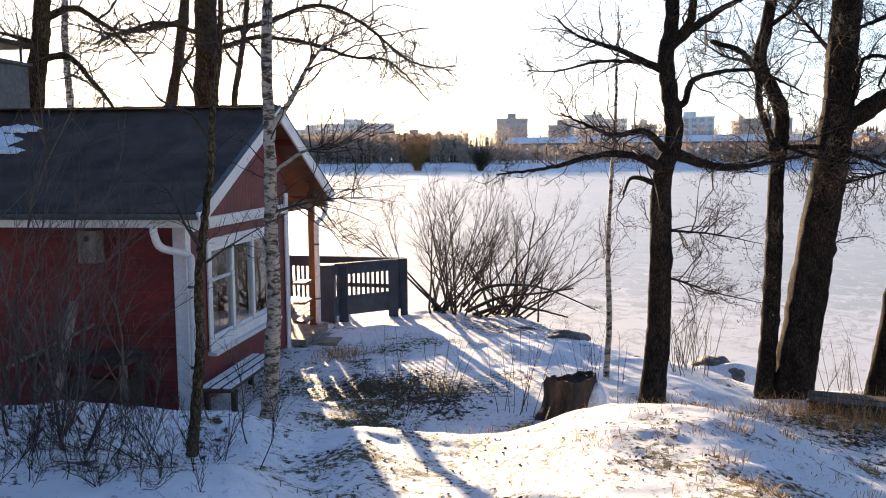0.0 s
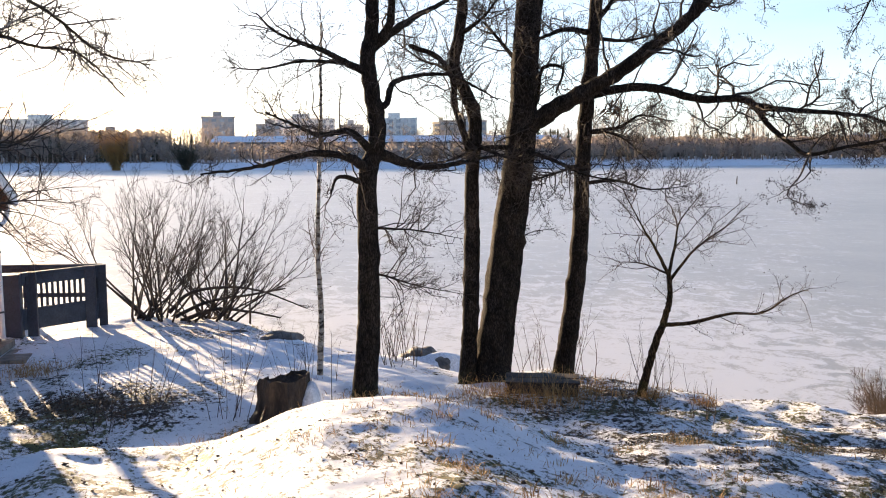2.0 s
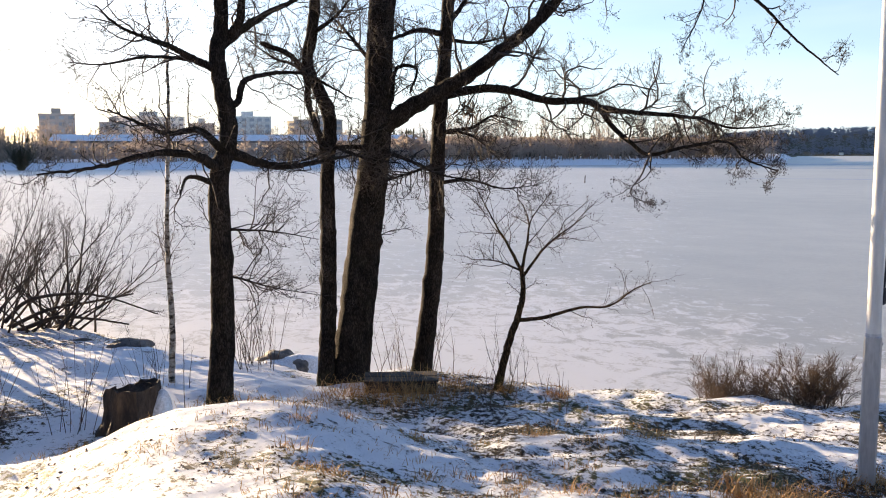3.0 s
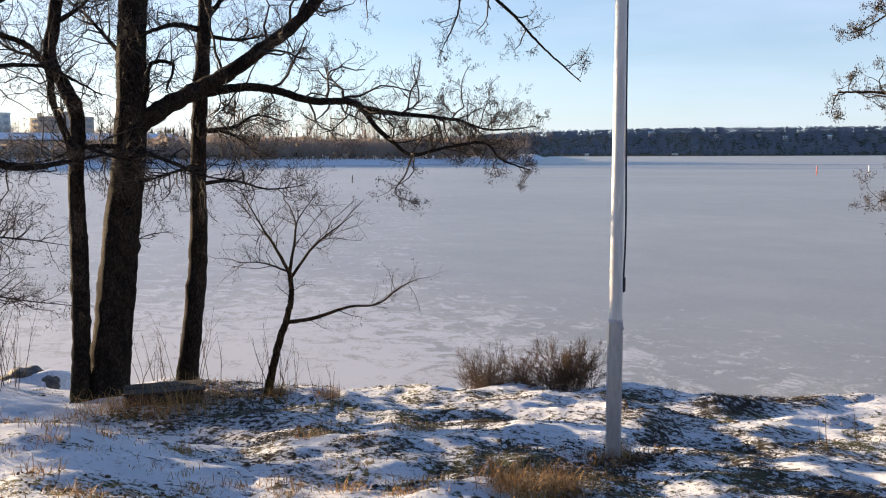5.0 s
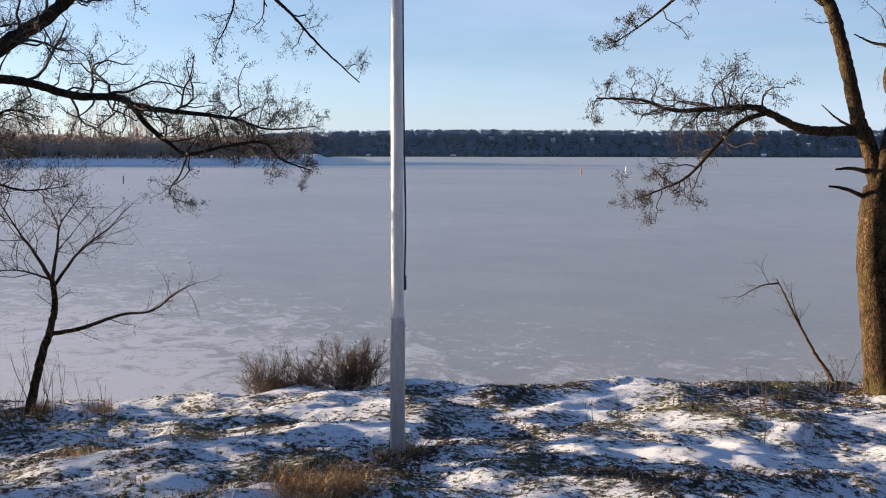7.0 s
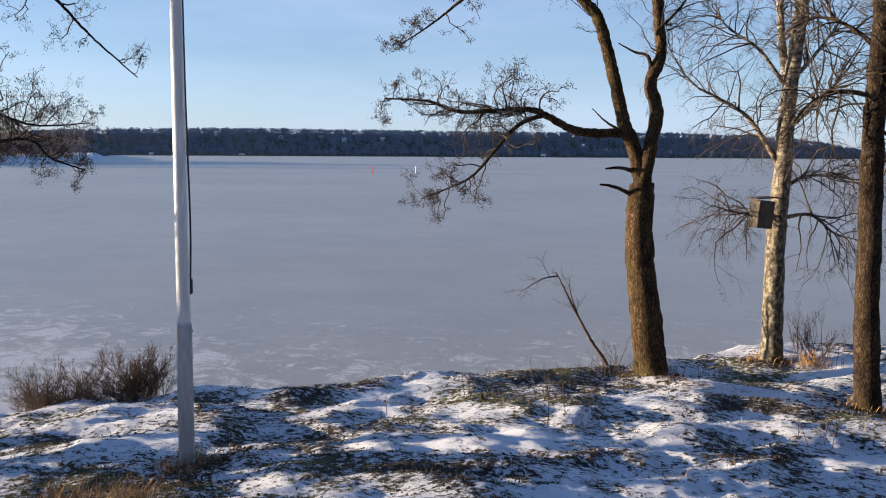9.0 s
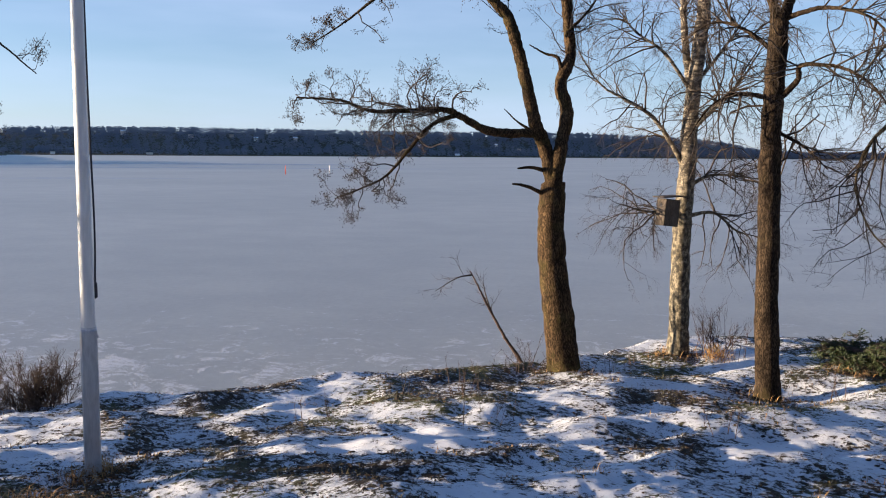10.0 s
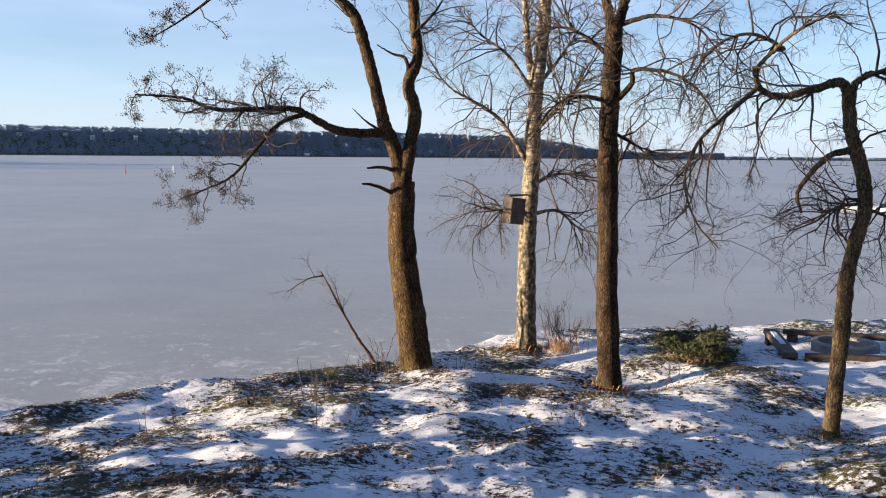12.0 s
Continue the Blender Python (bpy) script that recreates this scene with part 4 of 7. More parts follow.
def wall_clutter():
    p = in_cottage(-0.95, -0.75, 0.0)
    b = thing("trestle_table", p, -7.2, "old grey plank trestle standing against the red wall", "table")
    part("top", box((-0.75, 0.15, 0.72), (0.55, 0.65, 0.77), 0.006), M_DARKWOOD, b)
    for x in (-0.6, 0.42):
        for y in (0.2, 0.56):
            part("leg", box((x, y, -0.2), (x + 0.07, y + 0.07, 0.72), 0.004), M_WOOD if x > 0 and y < 0.3 else M_DARKWOOD, b)
    part("back_board", box((-0.7, 0.57, 0.25), (0.5, 0.6, 0.45), 0.003), M_DARKWOOD, b)
    q = in_cottage(-1.15, -0.85, -0.05)
    pl = thing("leaning_plank", q, -7.2, "grey weathered plank leaning on the trestle", "plank")
    part("plank", beam((-0.02, -0.05, 0.0), (0.14, 0.32, 1.44), 0.13, 0.03), M_WOOD, pl)
    q = in_cottage(-1.6, -0.75, 0.5)
    pl = thing("leaning_plank", q, -7.2, "grey weathered board lying slantwise on the trestle", "plank")
    part("plank", beam((-0.25, 0.0, 0.12), (0.75, 0.3, 0.62), 0.10, 0.03), M_WOOD, pl)


wall_clutter()


# ---- deck and railings by the lake ----
def railing(a, b, z, posts, label, skirt=True):
    """A boarded railing of posts, rails and upright bars between two ground points."""
    a, b = Vector((*a, z)), Vector((*b, z))
    t = thing("deck_railing", a, 0, label, "railing", "deck railings")
    d = b - a
    L = d.length
    e = d.normalized()
    o = Vector((0, 0, 0))
    part("top_rail", beam(o + Vector((0, 0, 0.93)), e * L + Vector((0, 0, 0.93)), 0.10, 0.06), M_DECK, t)
    part("upper_board", beam(e * 0.05 + Vector((0, 0, 0.82)), e * (L - 0.05) + Vector((0, 0, 0.82)), 0.03, 0.15), M_DECK, t)
    part("lower_board", beam(e * 0.05 + Vector((0, 0, 0.17 if skirt else 0.40)), e * (L - 0.05) + Vector((0, 0, 0.17 if skirt else 0.40)), 0.03, 0.36 if skirt else 0.08), M_DECK, t)
    n = max(3, int(L / 0.095)) if not skirt else 0
    for k in range(1, n):
        q = e * (L * k / n)
        part("baluster", beam(q + Vector((0, 0, 0.12)), q + Vector((0, 0, 0.88)), 0.03, 0.045, 0.0), M_DECK, t)
    for f, w in posts:
        q = e * (L * f)
        part("post", beam(q + Vector((0, 0, -0.35)), q + Vector((0, 0, 0.96)), w, w, 0.008), M_DECK, t)
    return t


RAIL_Z = 0.45
railing((-2.2, 15.95), (-0.82, 16.85), RAIL_Z, ((0.0, 0.34), (0.22, 0.16), (0.86, 0.18), (1.0, 0.14)), "dark blue-grey boarded deck railing with thick posts")
railing((-3.2, 17.6), (-0.82, 16.95), RAIL_Z, ((0.0, 0.12), (0.5, 0.10)), "dark blue-grey slatted railing along the lake side", skirt=False)
railing((-5.2, 17.9), (-3.3, 17.6), RAIL_Z, ((0.0, 0.12), (0.5, 0.10)), "dark blue-grey slatted railing along the lake side", skirt=False)


def deck():
    t = thing("deck", (-3.4, 16.2, 0.40), -7.2, "low grey plank deck under thin snow", "deck")
    for k in range(16):
        part("plank", box((-1.8 + 0.18 * k, -1.3, 0.0), (-1.8 + 0.18 * k + 0.165, 1.35, 0.035), 0.004), M_WOOD, t)
    part("joist", box((-1.8, -1.2, -0.3), (1.25, -1.1, -0.002)), M_DARKWOOD, t)
    part("joist", box((-1.8, 1.1, -0.5), (1.25, 1.2, -0.002)), M_DARKWOOD, t)


deck()


# ---- flagpole ----
def flagpole():
    x, y = 5.82, 4.25
    t = thing("flagpole", (x, y, 0.85), 36.0, "white flagpole on a square post with a slack halyard", "flagpole")
    part("foot_post", box((-0.062, -0.062, -0.4), (0.062, 0.062, 1.12), 0.012), M_POLE_FOOT, t, "grey-white square foot post")
    c = Wood()
    zs = np.linspace(1.121, 9.0, 14)
    c.tube([(0, 0, z) for z in zs], np.linspace(0.053, 0.03, 14), 20)
    c.make("pole", M_POLE, t, "glossy white tapering pole")
    b = Wood()
    b.tube([(0, -0.07, 1.06), (0, -0.055, 1.06)], [0.014, 0.014], 8)
    b.tube([(-0.0, 0, 1.10), (0, 0, 1.135)], [0.06, 0.056], 16)
    b.make("collar", M_POLE_FOOT, t)
    r = Wood()
    r.tube(spline([(0.072, -0.058, 1.42), (0.082, -0.068, 1.9), (0.072, -0.058, 2.6), (0.066, -0.05, 3.6), (0.045, -0.034, 8.6)], 6), np.full(25, 0.0075), 6)
    rope = r.make("halyard", M_ROPE, t, "dark cord halyard")
    part("cleat", box((0.045, -0.075, 1.34), (0.085, -0.035, 1.47), 0.012), M_ROPE, t, "dark cleat with coiled cord")


flagpole()

# nest box on the birch
box_ob = nest_box("nest_box", (12.98, -0.10, 2.32), -143.0, 0.20, 0.38, 0.25, M_NESTWOOD, "grey wooden nest box hung aslant on the birch trunk")
box_ob.matrix_basis = box_ob.matrix_basis @ pose(0, 0, 0, -6, 0, 0)


# ---- trees near by ----
t = Tree("alder_tree", (2.28, 9.70, 0.58), M_BARK, M_TWIG, 1, "dark bare alder with twisted limbs on the bank", group="alders")
t.limb(0.160, 0.064, (0.00, 0.0, -0.30), (0.00, 0, -0.03), (0.06, 0, 0.72), (0.07, 0, 1.54), (0.07, 0, 2.47), (0.19, 0, 2.95), (0.09, 0, 3.74), (0.15, 0, 4.21), (0.11, 0, 5.09), twigs=14, length=0.7, start=0.35, flare=0.05)
t.limb(0.051, 0.013, (0.10, 0, 3.64), (-0.13, -0.1, 3.73), (-0.35, -0.2, 3.84), (-0.58, -0.4, 3.90), (-0.84, -0.5, 4.00), (-1.04, -0.6, 4.18), kink=0.40, up=0.06, bud_rate=0.2, twigs=24, length=0.75, levels=2, start=0.2)
t.limb(0.029, 0.010, (-0.13, -0.1, 3.73), (-0.37, 0.1, 3.77), (-0.69, 0.4, 3.80), (-1.14, 0.6, 3.73), (-1.50, 0.8, 3.77), kink=0.40, up=0.06, bud_rate=0.2, twigs=24, length=0.75, levels=2, start=0.2)
t.limb(0.070, 0.019, (0.21, 0, 3.88), (0.34, 0.1, 4.07), (0.63, 0.3, 4.29), (1.03, 0.4, 4.52), (1.38, 0.6, 4.94), kink=0.40, up=0.06, bud_rate=0.2, twigs=24, length=0.75, levels=2, start=0.2)
t.limb(0.058, 0.026, (0.27, 0, 3.97), (0.35, -0.1, 4.23), (0.34, -0.3, 4.73), (0.43, -0.4, 5.22), kink=0.40, up=0.06, bud_rate=0.2, twigs=24, length=0.75, levels=2, start=0.2)
t.limb(0.051, 0.013, (0.29, 0, 3.30), (0.37, 0.1, 3.53), (0.62, 0.3, 3.63), (1.01, 0.4, 3.66), (1.36, 0.6, 3.54), (1.65, 0.7, 3.39), kink=0.40, up=0.06, bud_rate=0.2, twigs=24, length=0.75, levels=2, start=0.2)
t.limb(0.070, 0.013, (0.18, 0, 2.78), (0.50, 0.2, 2.65), (0.88, 0.5, 2.60), (1.38, 0.7, 2.68), (1.80, 1.0, 2.75), kink=0.40, up=0.06, bud_rate=0.2, twigs=24, length=0.75, levels=2, start=0.2)
t.limb(0.051, 0.013, (0.06, 0, 2.83), (-0.11, -0.2, 2.99), (-0.42, -0.5, 2.95), (-0.68, -0.7, 3.05), (-0.93, -1.0, 3.16), kink=0.40, up=0.06, bud_rate=0.2, twigs=24, length=0.75, levels=2, start=0.2)
t.limb(0.064, 0.013, (0.06, 0, 2.60), (-0.15, -0.3, 2.72), (-0.54, -0.6, 2.75), (-1.06, -0.9, 2.62), (-1.54, -1.2, 2.56), kink=0.40, up=0.06, bud_rate=0.2, twigs=24, length=0.75, levels=2, start=0.2)
t.limb(0.038, 0.019, (0.02, 0, 2.41), (-0.13, -0.1, 2.49), (-0.26, -0.2, 2.49), (-0.33, -0.3, 2.33), kink=0.40, up=0.06, bud_rate=0.2, twigs=3, length=0.75, levels=2, start=0.2)
t.limb(0.026, 0.006, (0.23, 0, 1.92), (0.65, 0.2, 1.87), (1.19, 0.4, 1.75), kink=0.40, up=0.06, bud_rate=0.2, twigs=24, length=0.75, levels=2, start=0.2)
t.limb(0.022, 0.006, (0.22, 0, 1.39), (0.64, 0.2, 1.23), (1.26, 0.5, 1.06), kink=0.40, up=0.06, bud_rate=0.2, twigs=24, length=0.75, levels=2, start=0.2)
t.done()
t = Tree("birch_sapling", (2.02, 11.03, 0.53), M_BIRCH_WHITE, M_TWIG_BIRCH, 2, "thin young birch with a pale straight stem")
t.limb(0.050, 0.011, (0.00, 0.0, -0.30), (0.00, 0, -0.01), (0.03, 0, 0.79), (-0.00, 0, 1.57), (0.03, 0, 2.42), (0.07, 0, 3.18), (0.08, 0, 3.87), (0.10, 0, 4.41), twigs=34, length=0.6, levels=1, start=0.3)
t.done()
t = Tree("alder_tree", (3.81, 10.44, 0.46), M_BARK, M_TWIG, 3, "slender dark bare alder with a crooked top", group="alders")
t.limb(0.121, 0.057, (-0.00, 0.0, -0.30), (-0.00, 0, -0.03), (0.04, 0, 0.82), (0.06, 0, 1.76), (0.06, 0, 2.54), (0.10, 0, 3.27), (-0.01, 0, 3.61), (-0.16, 0, 3.96), (-0.08, 0, 4.40), (-0.04, 0, 5.14), (-0.13, 0, 5.81), twigs=16, length=0.7, start=0.4, flare=0.04)
t.limb(0.050, 0.029, (0.05, 0, 2.82), (-0.02, -0.1, 3.06), (-0.14, -0.1, 3.44), (-0.18, -0.2, 3.77), (-0.35, -0.2, 4.03), (-0.68, -0.3, 4.16), kink=0.40, up=0.06, bud_rate=0.2, twigs=26, length=0.75, levels=2, start=0.2)
t.limb(0.032, 0.011, (-0.01, 0, 3.61), (-0.29, 0.2, 3.94), (-0.58, 0.3, 4.06), (-0.94, 0.5, 4.33), kink=0.40, up=0.06, bud_rate=0.2, twigs=26, length=0.75, levels=2, start=0.2)
t.limb(0.036, 0.011, (-0.08, 0, 4.33), (0.20, -0.3, 4.49), (0.39, -0.6, 4.70), kink=0.40, up=0.06, bud_rate=0.2, twigs=26, length=0.75, levels=2, start=0.2)
t.limb(0.032, 0.011, (0.11, 0, 3.03), (0.33, -0.2, 2.88), (0.66, -0.3, 2.78), (0.92, -0.5, 2.75), kink=0.40, up=0.06, bud_rate=0.2, twigs=26, length=0.75, levels=2, start=0.2)
t.done()
t = Tree("alder_tree", (4.13, 10.45, 0.34), M_BARK, M_TWIG, 4, "thick leaning old alder with a great side limb", group="alders")
t.limb(0.274, 0.137, (-0.01, 0.0, -0.30), (-0.01, 0, -0.06), (0.07, 0, 0.62), (0.16, 0, 1.36), (0.24, 0, 2.08), (0.35, 0, 2.86), (0.41, 0, 3.64), (0.44, 0, 4.33), (0.48, 0, 5.01), (0.49, 0, 6.08), twigs=26, length=0.6, start=0.35, flare=0.1)
t.limb(0.123, 0.050, (0.43, 0, 3.25), (0.80, -0.2, 3.54), (1.16, -0.3, 3.74), (1.50, -0.5, 3.93), (1.86, -0.7, 4.20), (2.17, -0.9, 4.44), (2.49, -1.0, 4.79), (2.78, -1.2, 5.17), kink=0.40, up=0.06, bud_rate=0.2, twigs=20, length=1.2, levels=3, start=0.25)
t.limb(0.043, 0.022, (0.57, 0, 3.64), (0.63, -0.1, 4.02), (0.87, -0.3, 4.01), (0.78, -0.4, 3.71), kink=0.40, up=0.06, bud_rate=0.2, twigs=32, length=0.7, levels=2, start=0.2)
t.limb(0.036, 0.011, (0.29, 0, 3.08), (-0.10, -0.2, 3.06), (-0.51, -0.3, 2.91), (-0.85, -0.5, 2.87), kink=0.40, up=0.06, bud_rate=0.2, twigs=32, length=0.7, levels=2, start=0.2)
t.limb(0.032, 0.011, (0.47, 0, 3.08), (0.87, -0.3, 2.86), (1.12, -0.5, 2.73), (1.48, -0.8, 2.67), kink=0.40, up=0.06, bud_rate=0.2, twigs=32, length=0.7, levels=2, start=0.2)
t.limb(0.032, 0.022, (0.40, 0, 2.58), (0.54, -0.1, 2.67), (0.57, -0.2, 2.71), twigs=0)
t.limb(0.036, 0.011, (0.39, 0, 4.05), (0.04, 0.3, 4.51), (-0.25, 0.6, 4.84), kink=0.40, up=0.06, bud_rate=0.2, twigs=32, length=0.7, levels=2, start=0.2)
t.limb(0.043, 0.011, (3.00, -1.2, 5.04), (3.80, -1.4, 5.22), (4.46, -1.7, 4.67), (4.85, -1.9, 4.21), (5.20, -2.2, 3.79), kink=0.40, up=0.06, bud_rate=0.2, twigs=12, length=0.7, levels=3, start=0.3)
t.limb(0.029, 0.007, (3.88, -1.6, 5.14), (3.86, -1.8, 4.60), (3.54, -2.0, 4.03), kink=0.40, up=0.06, bud_rate=0.2, twigs=22, length=0.4, levels=2, start=0.3)
t.done()
t = Tree("alder_tree", (5.07, 10.19, 0.47), M_BARK, M_TWIG, 5, "leaning dark alder with a long drooping limb", group="alders")
t.limb(0.146, 0.066, (-0.04, 0.0, -0.30), (-0.04, 0, -0.06), (0.03, 0, 0.48), (0.12, 0, 1.22), (0.17, 0, 1.94), (0.19, 0, 2.66), (0.24, 0, 3.58), (0.31, 0, 4.34), (0.34, 0, 5.02), (0.28, 0, 5.83), twigs=14, length=0.6, start=0.4, flare=0.05)
t.limb(0.044, 0.018, (0.28, 0, 4.37), (-0.05, -0.1, 4.38), (-0.35, -0.3, 4.26), (-0.56, -0.4, 4.30), kink=0.40, up=0.06, bud_rate=0.35, twigs=32, length=0.7, levels=2, start=0.2)
t.limb(0.033, 0.011, (0.37, 0, 4.27), (0.73, 0.3, 4.28), (1.15, 0.6, 4.40), kink=0.40, up=0.06, bud_rate=0.35, twigs=32, length=0.7, levels=2, start=0.2)
t.limb(0.044, 0.015, (0.35, 0, 4.47), (0.55, 0.2, 4.78), (0.84, 0.5, 5.31), kink=0.40, up=0.06, bud_rate=0.35, twigs=32, length=0.7, levels=2, start=0.2)
t.limb(0.033, 0.011, (0.21, 0, 3.12), (0.64, 0.2, 3.19), (0.93, 0.3, 3.34), (1.30, 0.5, 3.27), kink=0.40, up=0.06, bud_rate=0.35, twigs=32, length=0.7, levels=2, start=0.2)
t.limb(0.029, 0.007, (0.19, 0, 2.73), (-0.20, -0.3, 2.60), (-0.61, -0.6, 2.47), kink=0.40, up=0.06, bud_rate=0.35, twigs=32, length=0.7, levels=2, start=0.2)
t.limb(0.029, 0.007, (0.20, 0, 2.48), (0.60, -0.2, 2.52), (0.99, -0.4, 2.42), (1.43, -0.6, 2.47), kink=0.40, up=0.06, bud_rate=0.35, twigs=32, length=0.7, levels=2, start=0.2)
t.limb(0.029, 0.007, (0.22, 0, 3.15), (0.49, -0.2, 3.11), (0.72, -0.3, 3.00), (0.98, -0.5, 2.73), kink=0.40, up=0.06, bud_rate=0.35, twigs=32, length=0.7, levels=2, start=0.2)
t.limb(0.058, 0.040, (0.33, 0, 3.62), (0.71, -0.1, 3.66), (1.10, -0.2, 3.63), (1.55, -0.3, 3.50), (2.02, -0.4, 3.49), (2.17, -0.5, 3.38), kink=0.40, up=0.1, bud_rate=0.35, twigs=20, length=1.2, levels=3, start=0.2)
t.limb(0.040, 0.011, (2.17, -0.5, 3.38), (2.54, -0.6, 3.34), (2.95, -0.7, 3.30), (3.36, -0.7, 3.25), (3.71, -0.8, 3.14), (4.29, -0.9, 3.18), kink=0.40, up=0.06, bud_rate=0.35, twigs=34, length=0.85, levels=3, start=0.2)
t.limb(0.037, 0.015, (2.17, -0.5, 3.38), (2.32, -0.6, 3.15), (2.51, -0.7, 2.97), (2.71, -0.8, 2.83), (3.17, -0.9, 2.93), (3.57, -1.0, 2.97), (3.76, -1.1, 2.77), (4.09, -1.2, 2.64), kink=0.40, up=0.06, bud_rate=0.35, twigs=30, length=0.7, levels=3, start=0.2)
t.limb(0.018, 0.007, (2.66, -1.0, 2.83), (2.55, -1.1, 2.61), (2.37, -1.3, 2.39), (2.60, -1.4, 2.26), kink=0.40, up=0.06, bud_rate=0.35, twigs=18, length=0.4, levels=2, start=0.2)
t.done()
t = Tree("young_tree", (5.36, 8.80, 0.54), M_BARK_WARM, M_TWIG_RED, 6, "small leafless young tree leaning over the bank")
t.limb(0.056, 0.026, (-0.01, 0.0, -0.30), (-0.01, 0, -0.01), (0.12, 0, 0.54), (0.25, 0, 0.94), (0.29, 0, 1.17), (0.27, 0, 1.44), twigs=6, length=0.4, levels=1, start=0.5, flare=0.02)
t.limb(0.023, 0.007, (0.27, 0, 1.41), (0.10, -0.1, 1.75), (-0.03, -0.3, 1.98), (-0.25, -0.4, 2.40), twigs=15, length=0.6, levels=1, start=0.15)
t.limb(0.023, 0.007, (0.27, 0, 1.41), (0.34, 0.1, 1.76), (0.39, 0.2, 2.01), (0.62, 0.3, 2.31), twigs=15, length=0.6, levels=1, start=0.15)
t.limb(0.023, 0.007, (0.28, 0, 1.34), (0.55, 0.1, 1.69), (0.82, 0.3, 1.88), (1.05, 0.4, 2.04), twigs=15, length=0.6, levels=1, start=0.15)
t.limb(0.030, 0.007, (0.21, 0, 0.83), (0.55, -0.1, 0.89), (0.92, -0.2, 1.02), (1.25, -0.3, 1.06), (1.50, -0.4, 1.26), (1.69, -0.5, 1.37), twigs=15, length=0.6, levels=1, start=0.15)
t.limb(0.017, 0.007, (0.27, 0, 1.42), (-0.03, 0.2, 1.51), (-0.33, 0.3, 1.51), twigs=15, length=0.6, levels=1, start=0.15)
t.done()
t = Tree("alder_tree", (11.95, 1.29, 0.43), M_BARK_WARM, M_TWIG, 7, "sunlit forked alder with a long low branch", group="sunlit trees")
t.limb(0.239, 0.162, (0.00, 0.0, -0.30), (0.00, 0, -0.06), (-0.08, 0, 0.61), (-0.20, 0, 1.55), (-0.22, 0, 2.09), (-0.20, 0, 2.51), twigs=0, flare=0.1)
t.limb(0.100, 0.062, (-0.19, 0, 2.47), (-0.31, 0, 2.96), (-0.45, -0.1, 3.30), (-0.57, -0.1, 3.81), (-0.71, -0.2, 4.32), (-0.84, -0.2, 4.69), (-1.13, -0.3, 5.03), (-1.46, -0.3, 5.67), kink=0.40, up=0.06, bud_rate=0.35, twigs=10, length=0.8, levels=2, start=0.6)
t.limb(0.100, 0.062, (-0.19, 0, 2.47), (-0.11, 0, 2.98), (-0.04, 0.1, 3.45), (-0.13, 0.1, 3.83), (-0.01, 0.2, 4.21), (-0.05, 0.2, 4.67), (-0.09, 0.3, 5.41), (0.02, 0.3, 6.16), kink=0.40, up=0.06, bud_rate=0.35, twigs=12, length=0.8, levels=2, start=0.5)
t.limb(0.069, 0.019, (-0.47, -0.1, 3.16), (-1.01, -0.2, 3.19), (-1.39, -0.4, 3.37), (-1.61, -0.5, 3.46), (-2.15, -0.6, 3.44), (-2.56, -0.7, 3.44), (-2.90, -0.9, 3.56), (-3.44, -1.0, 3.59), kink=0.40, up=0.1, bud_rate=0.35, twigs=36, length=0.82, levels=3, start=0.35)
t.limb(0.035, 0.012, (-1.48, -0.4, 3.40), (-1.79, -0.5, 3.26), (-2.06, -0.7, 2.92), (-2.33, -0.8, 2.60), (-2.67, -1.0, 2.42), (-2.92, -1.1, 2.32), kink=0.40, up=0.06, bud_rate=0.35, twigs=24, length=0.6, levels=3, start=0.15)
t.limb(0.035, 0.023, (-0.30, 0, 2.70), (-0.48, -0.1, 2.72), (-0.66, -0.3, 2.71), twigs=0)
t.limb(0.035, 0.023, (-0.31, 0, 2.35), (-0.54, -0.2, 2.47), (-0.72, -0.4, 2.51), twigs=0)
t.limb(0.027, 0.008, (-0.49, 0, 3.19), (-0.68, -0.1, 3.32), (-0.86, -0.2, 3.49), twigs=0)
t.limb(0.035, 0.012, (-0.15, 0.2, 3.95), (-0.17, 0.1, 4.17), (-0.36, 0.1, 4.24), (-0.55, 0, 4.34), twigs=0)
t.limb(0.035, 0.012, (-1.46, -0.3, 5.67), (-2.03, -0.4, 5.29), (-2.55, -0.6, 4.84), (-2.92, -0.7, 4.54), (-3.25, -0.9, 4.28), kink=0.40, up=0.06, bud_rate=0.35, twigs=14, length=0.7, levels=3, start=0.3)
t.limb(0.035, 0.012, (-0.05, 0, 4.49), (0.27, 0.3, 4.89), (0.53, 0.5, 5.46), kink=0.40, up=0.06, bud_rate=0.35, twigs=24, length=0.8, levels=2, start=0.25)
t.done()
t = Tree("birch_tree", (13.26, -0.23, 0.40), M_BIRCH, M_TWIG_SUNLIT, 8, "white-barked birch with a rugged mossy foot", group="sunlit trees")
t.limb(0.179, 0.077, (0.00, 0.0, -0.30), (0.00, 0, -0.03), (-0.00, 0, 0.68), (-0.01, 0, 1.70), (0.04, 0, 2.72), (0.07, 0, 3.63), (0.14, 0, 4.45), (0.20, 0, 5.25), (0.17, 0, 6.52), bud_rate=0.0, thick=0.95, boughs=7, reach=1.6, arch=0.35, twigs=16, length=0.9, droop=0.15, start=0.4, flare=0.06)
t.limb(0.064, 0.038, (0.07, 0, 3.71), (-0.04, 0.1, 4.46), (-0.11, 0.2, 5.29), (-0.07, 0.3, 6.20), kink=0.26, bud_rate=0.0, thick=0.95, boughs=3, reach=1.5, arch=0.55, twigs=24, length=1.05, levels=2, droop=0.34, start=0.2)
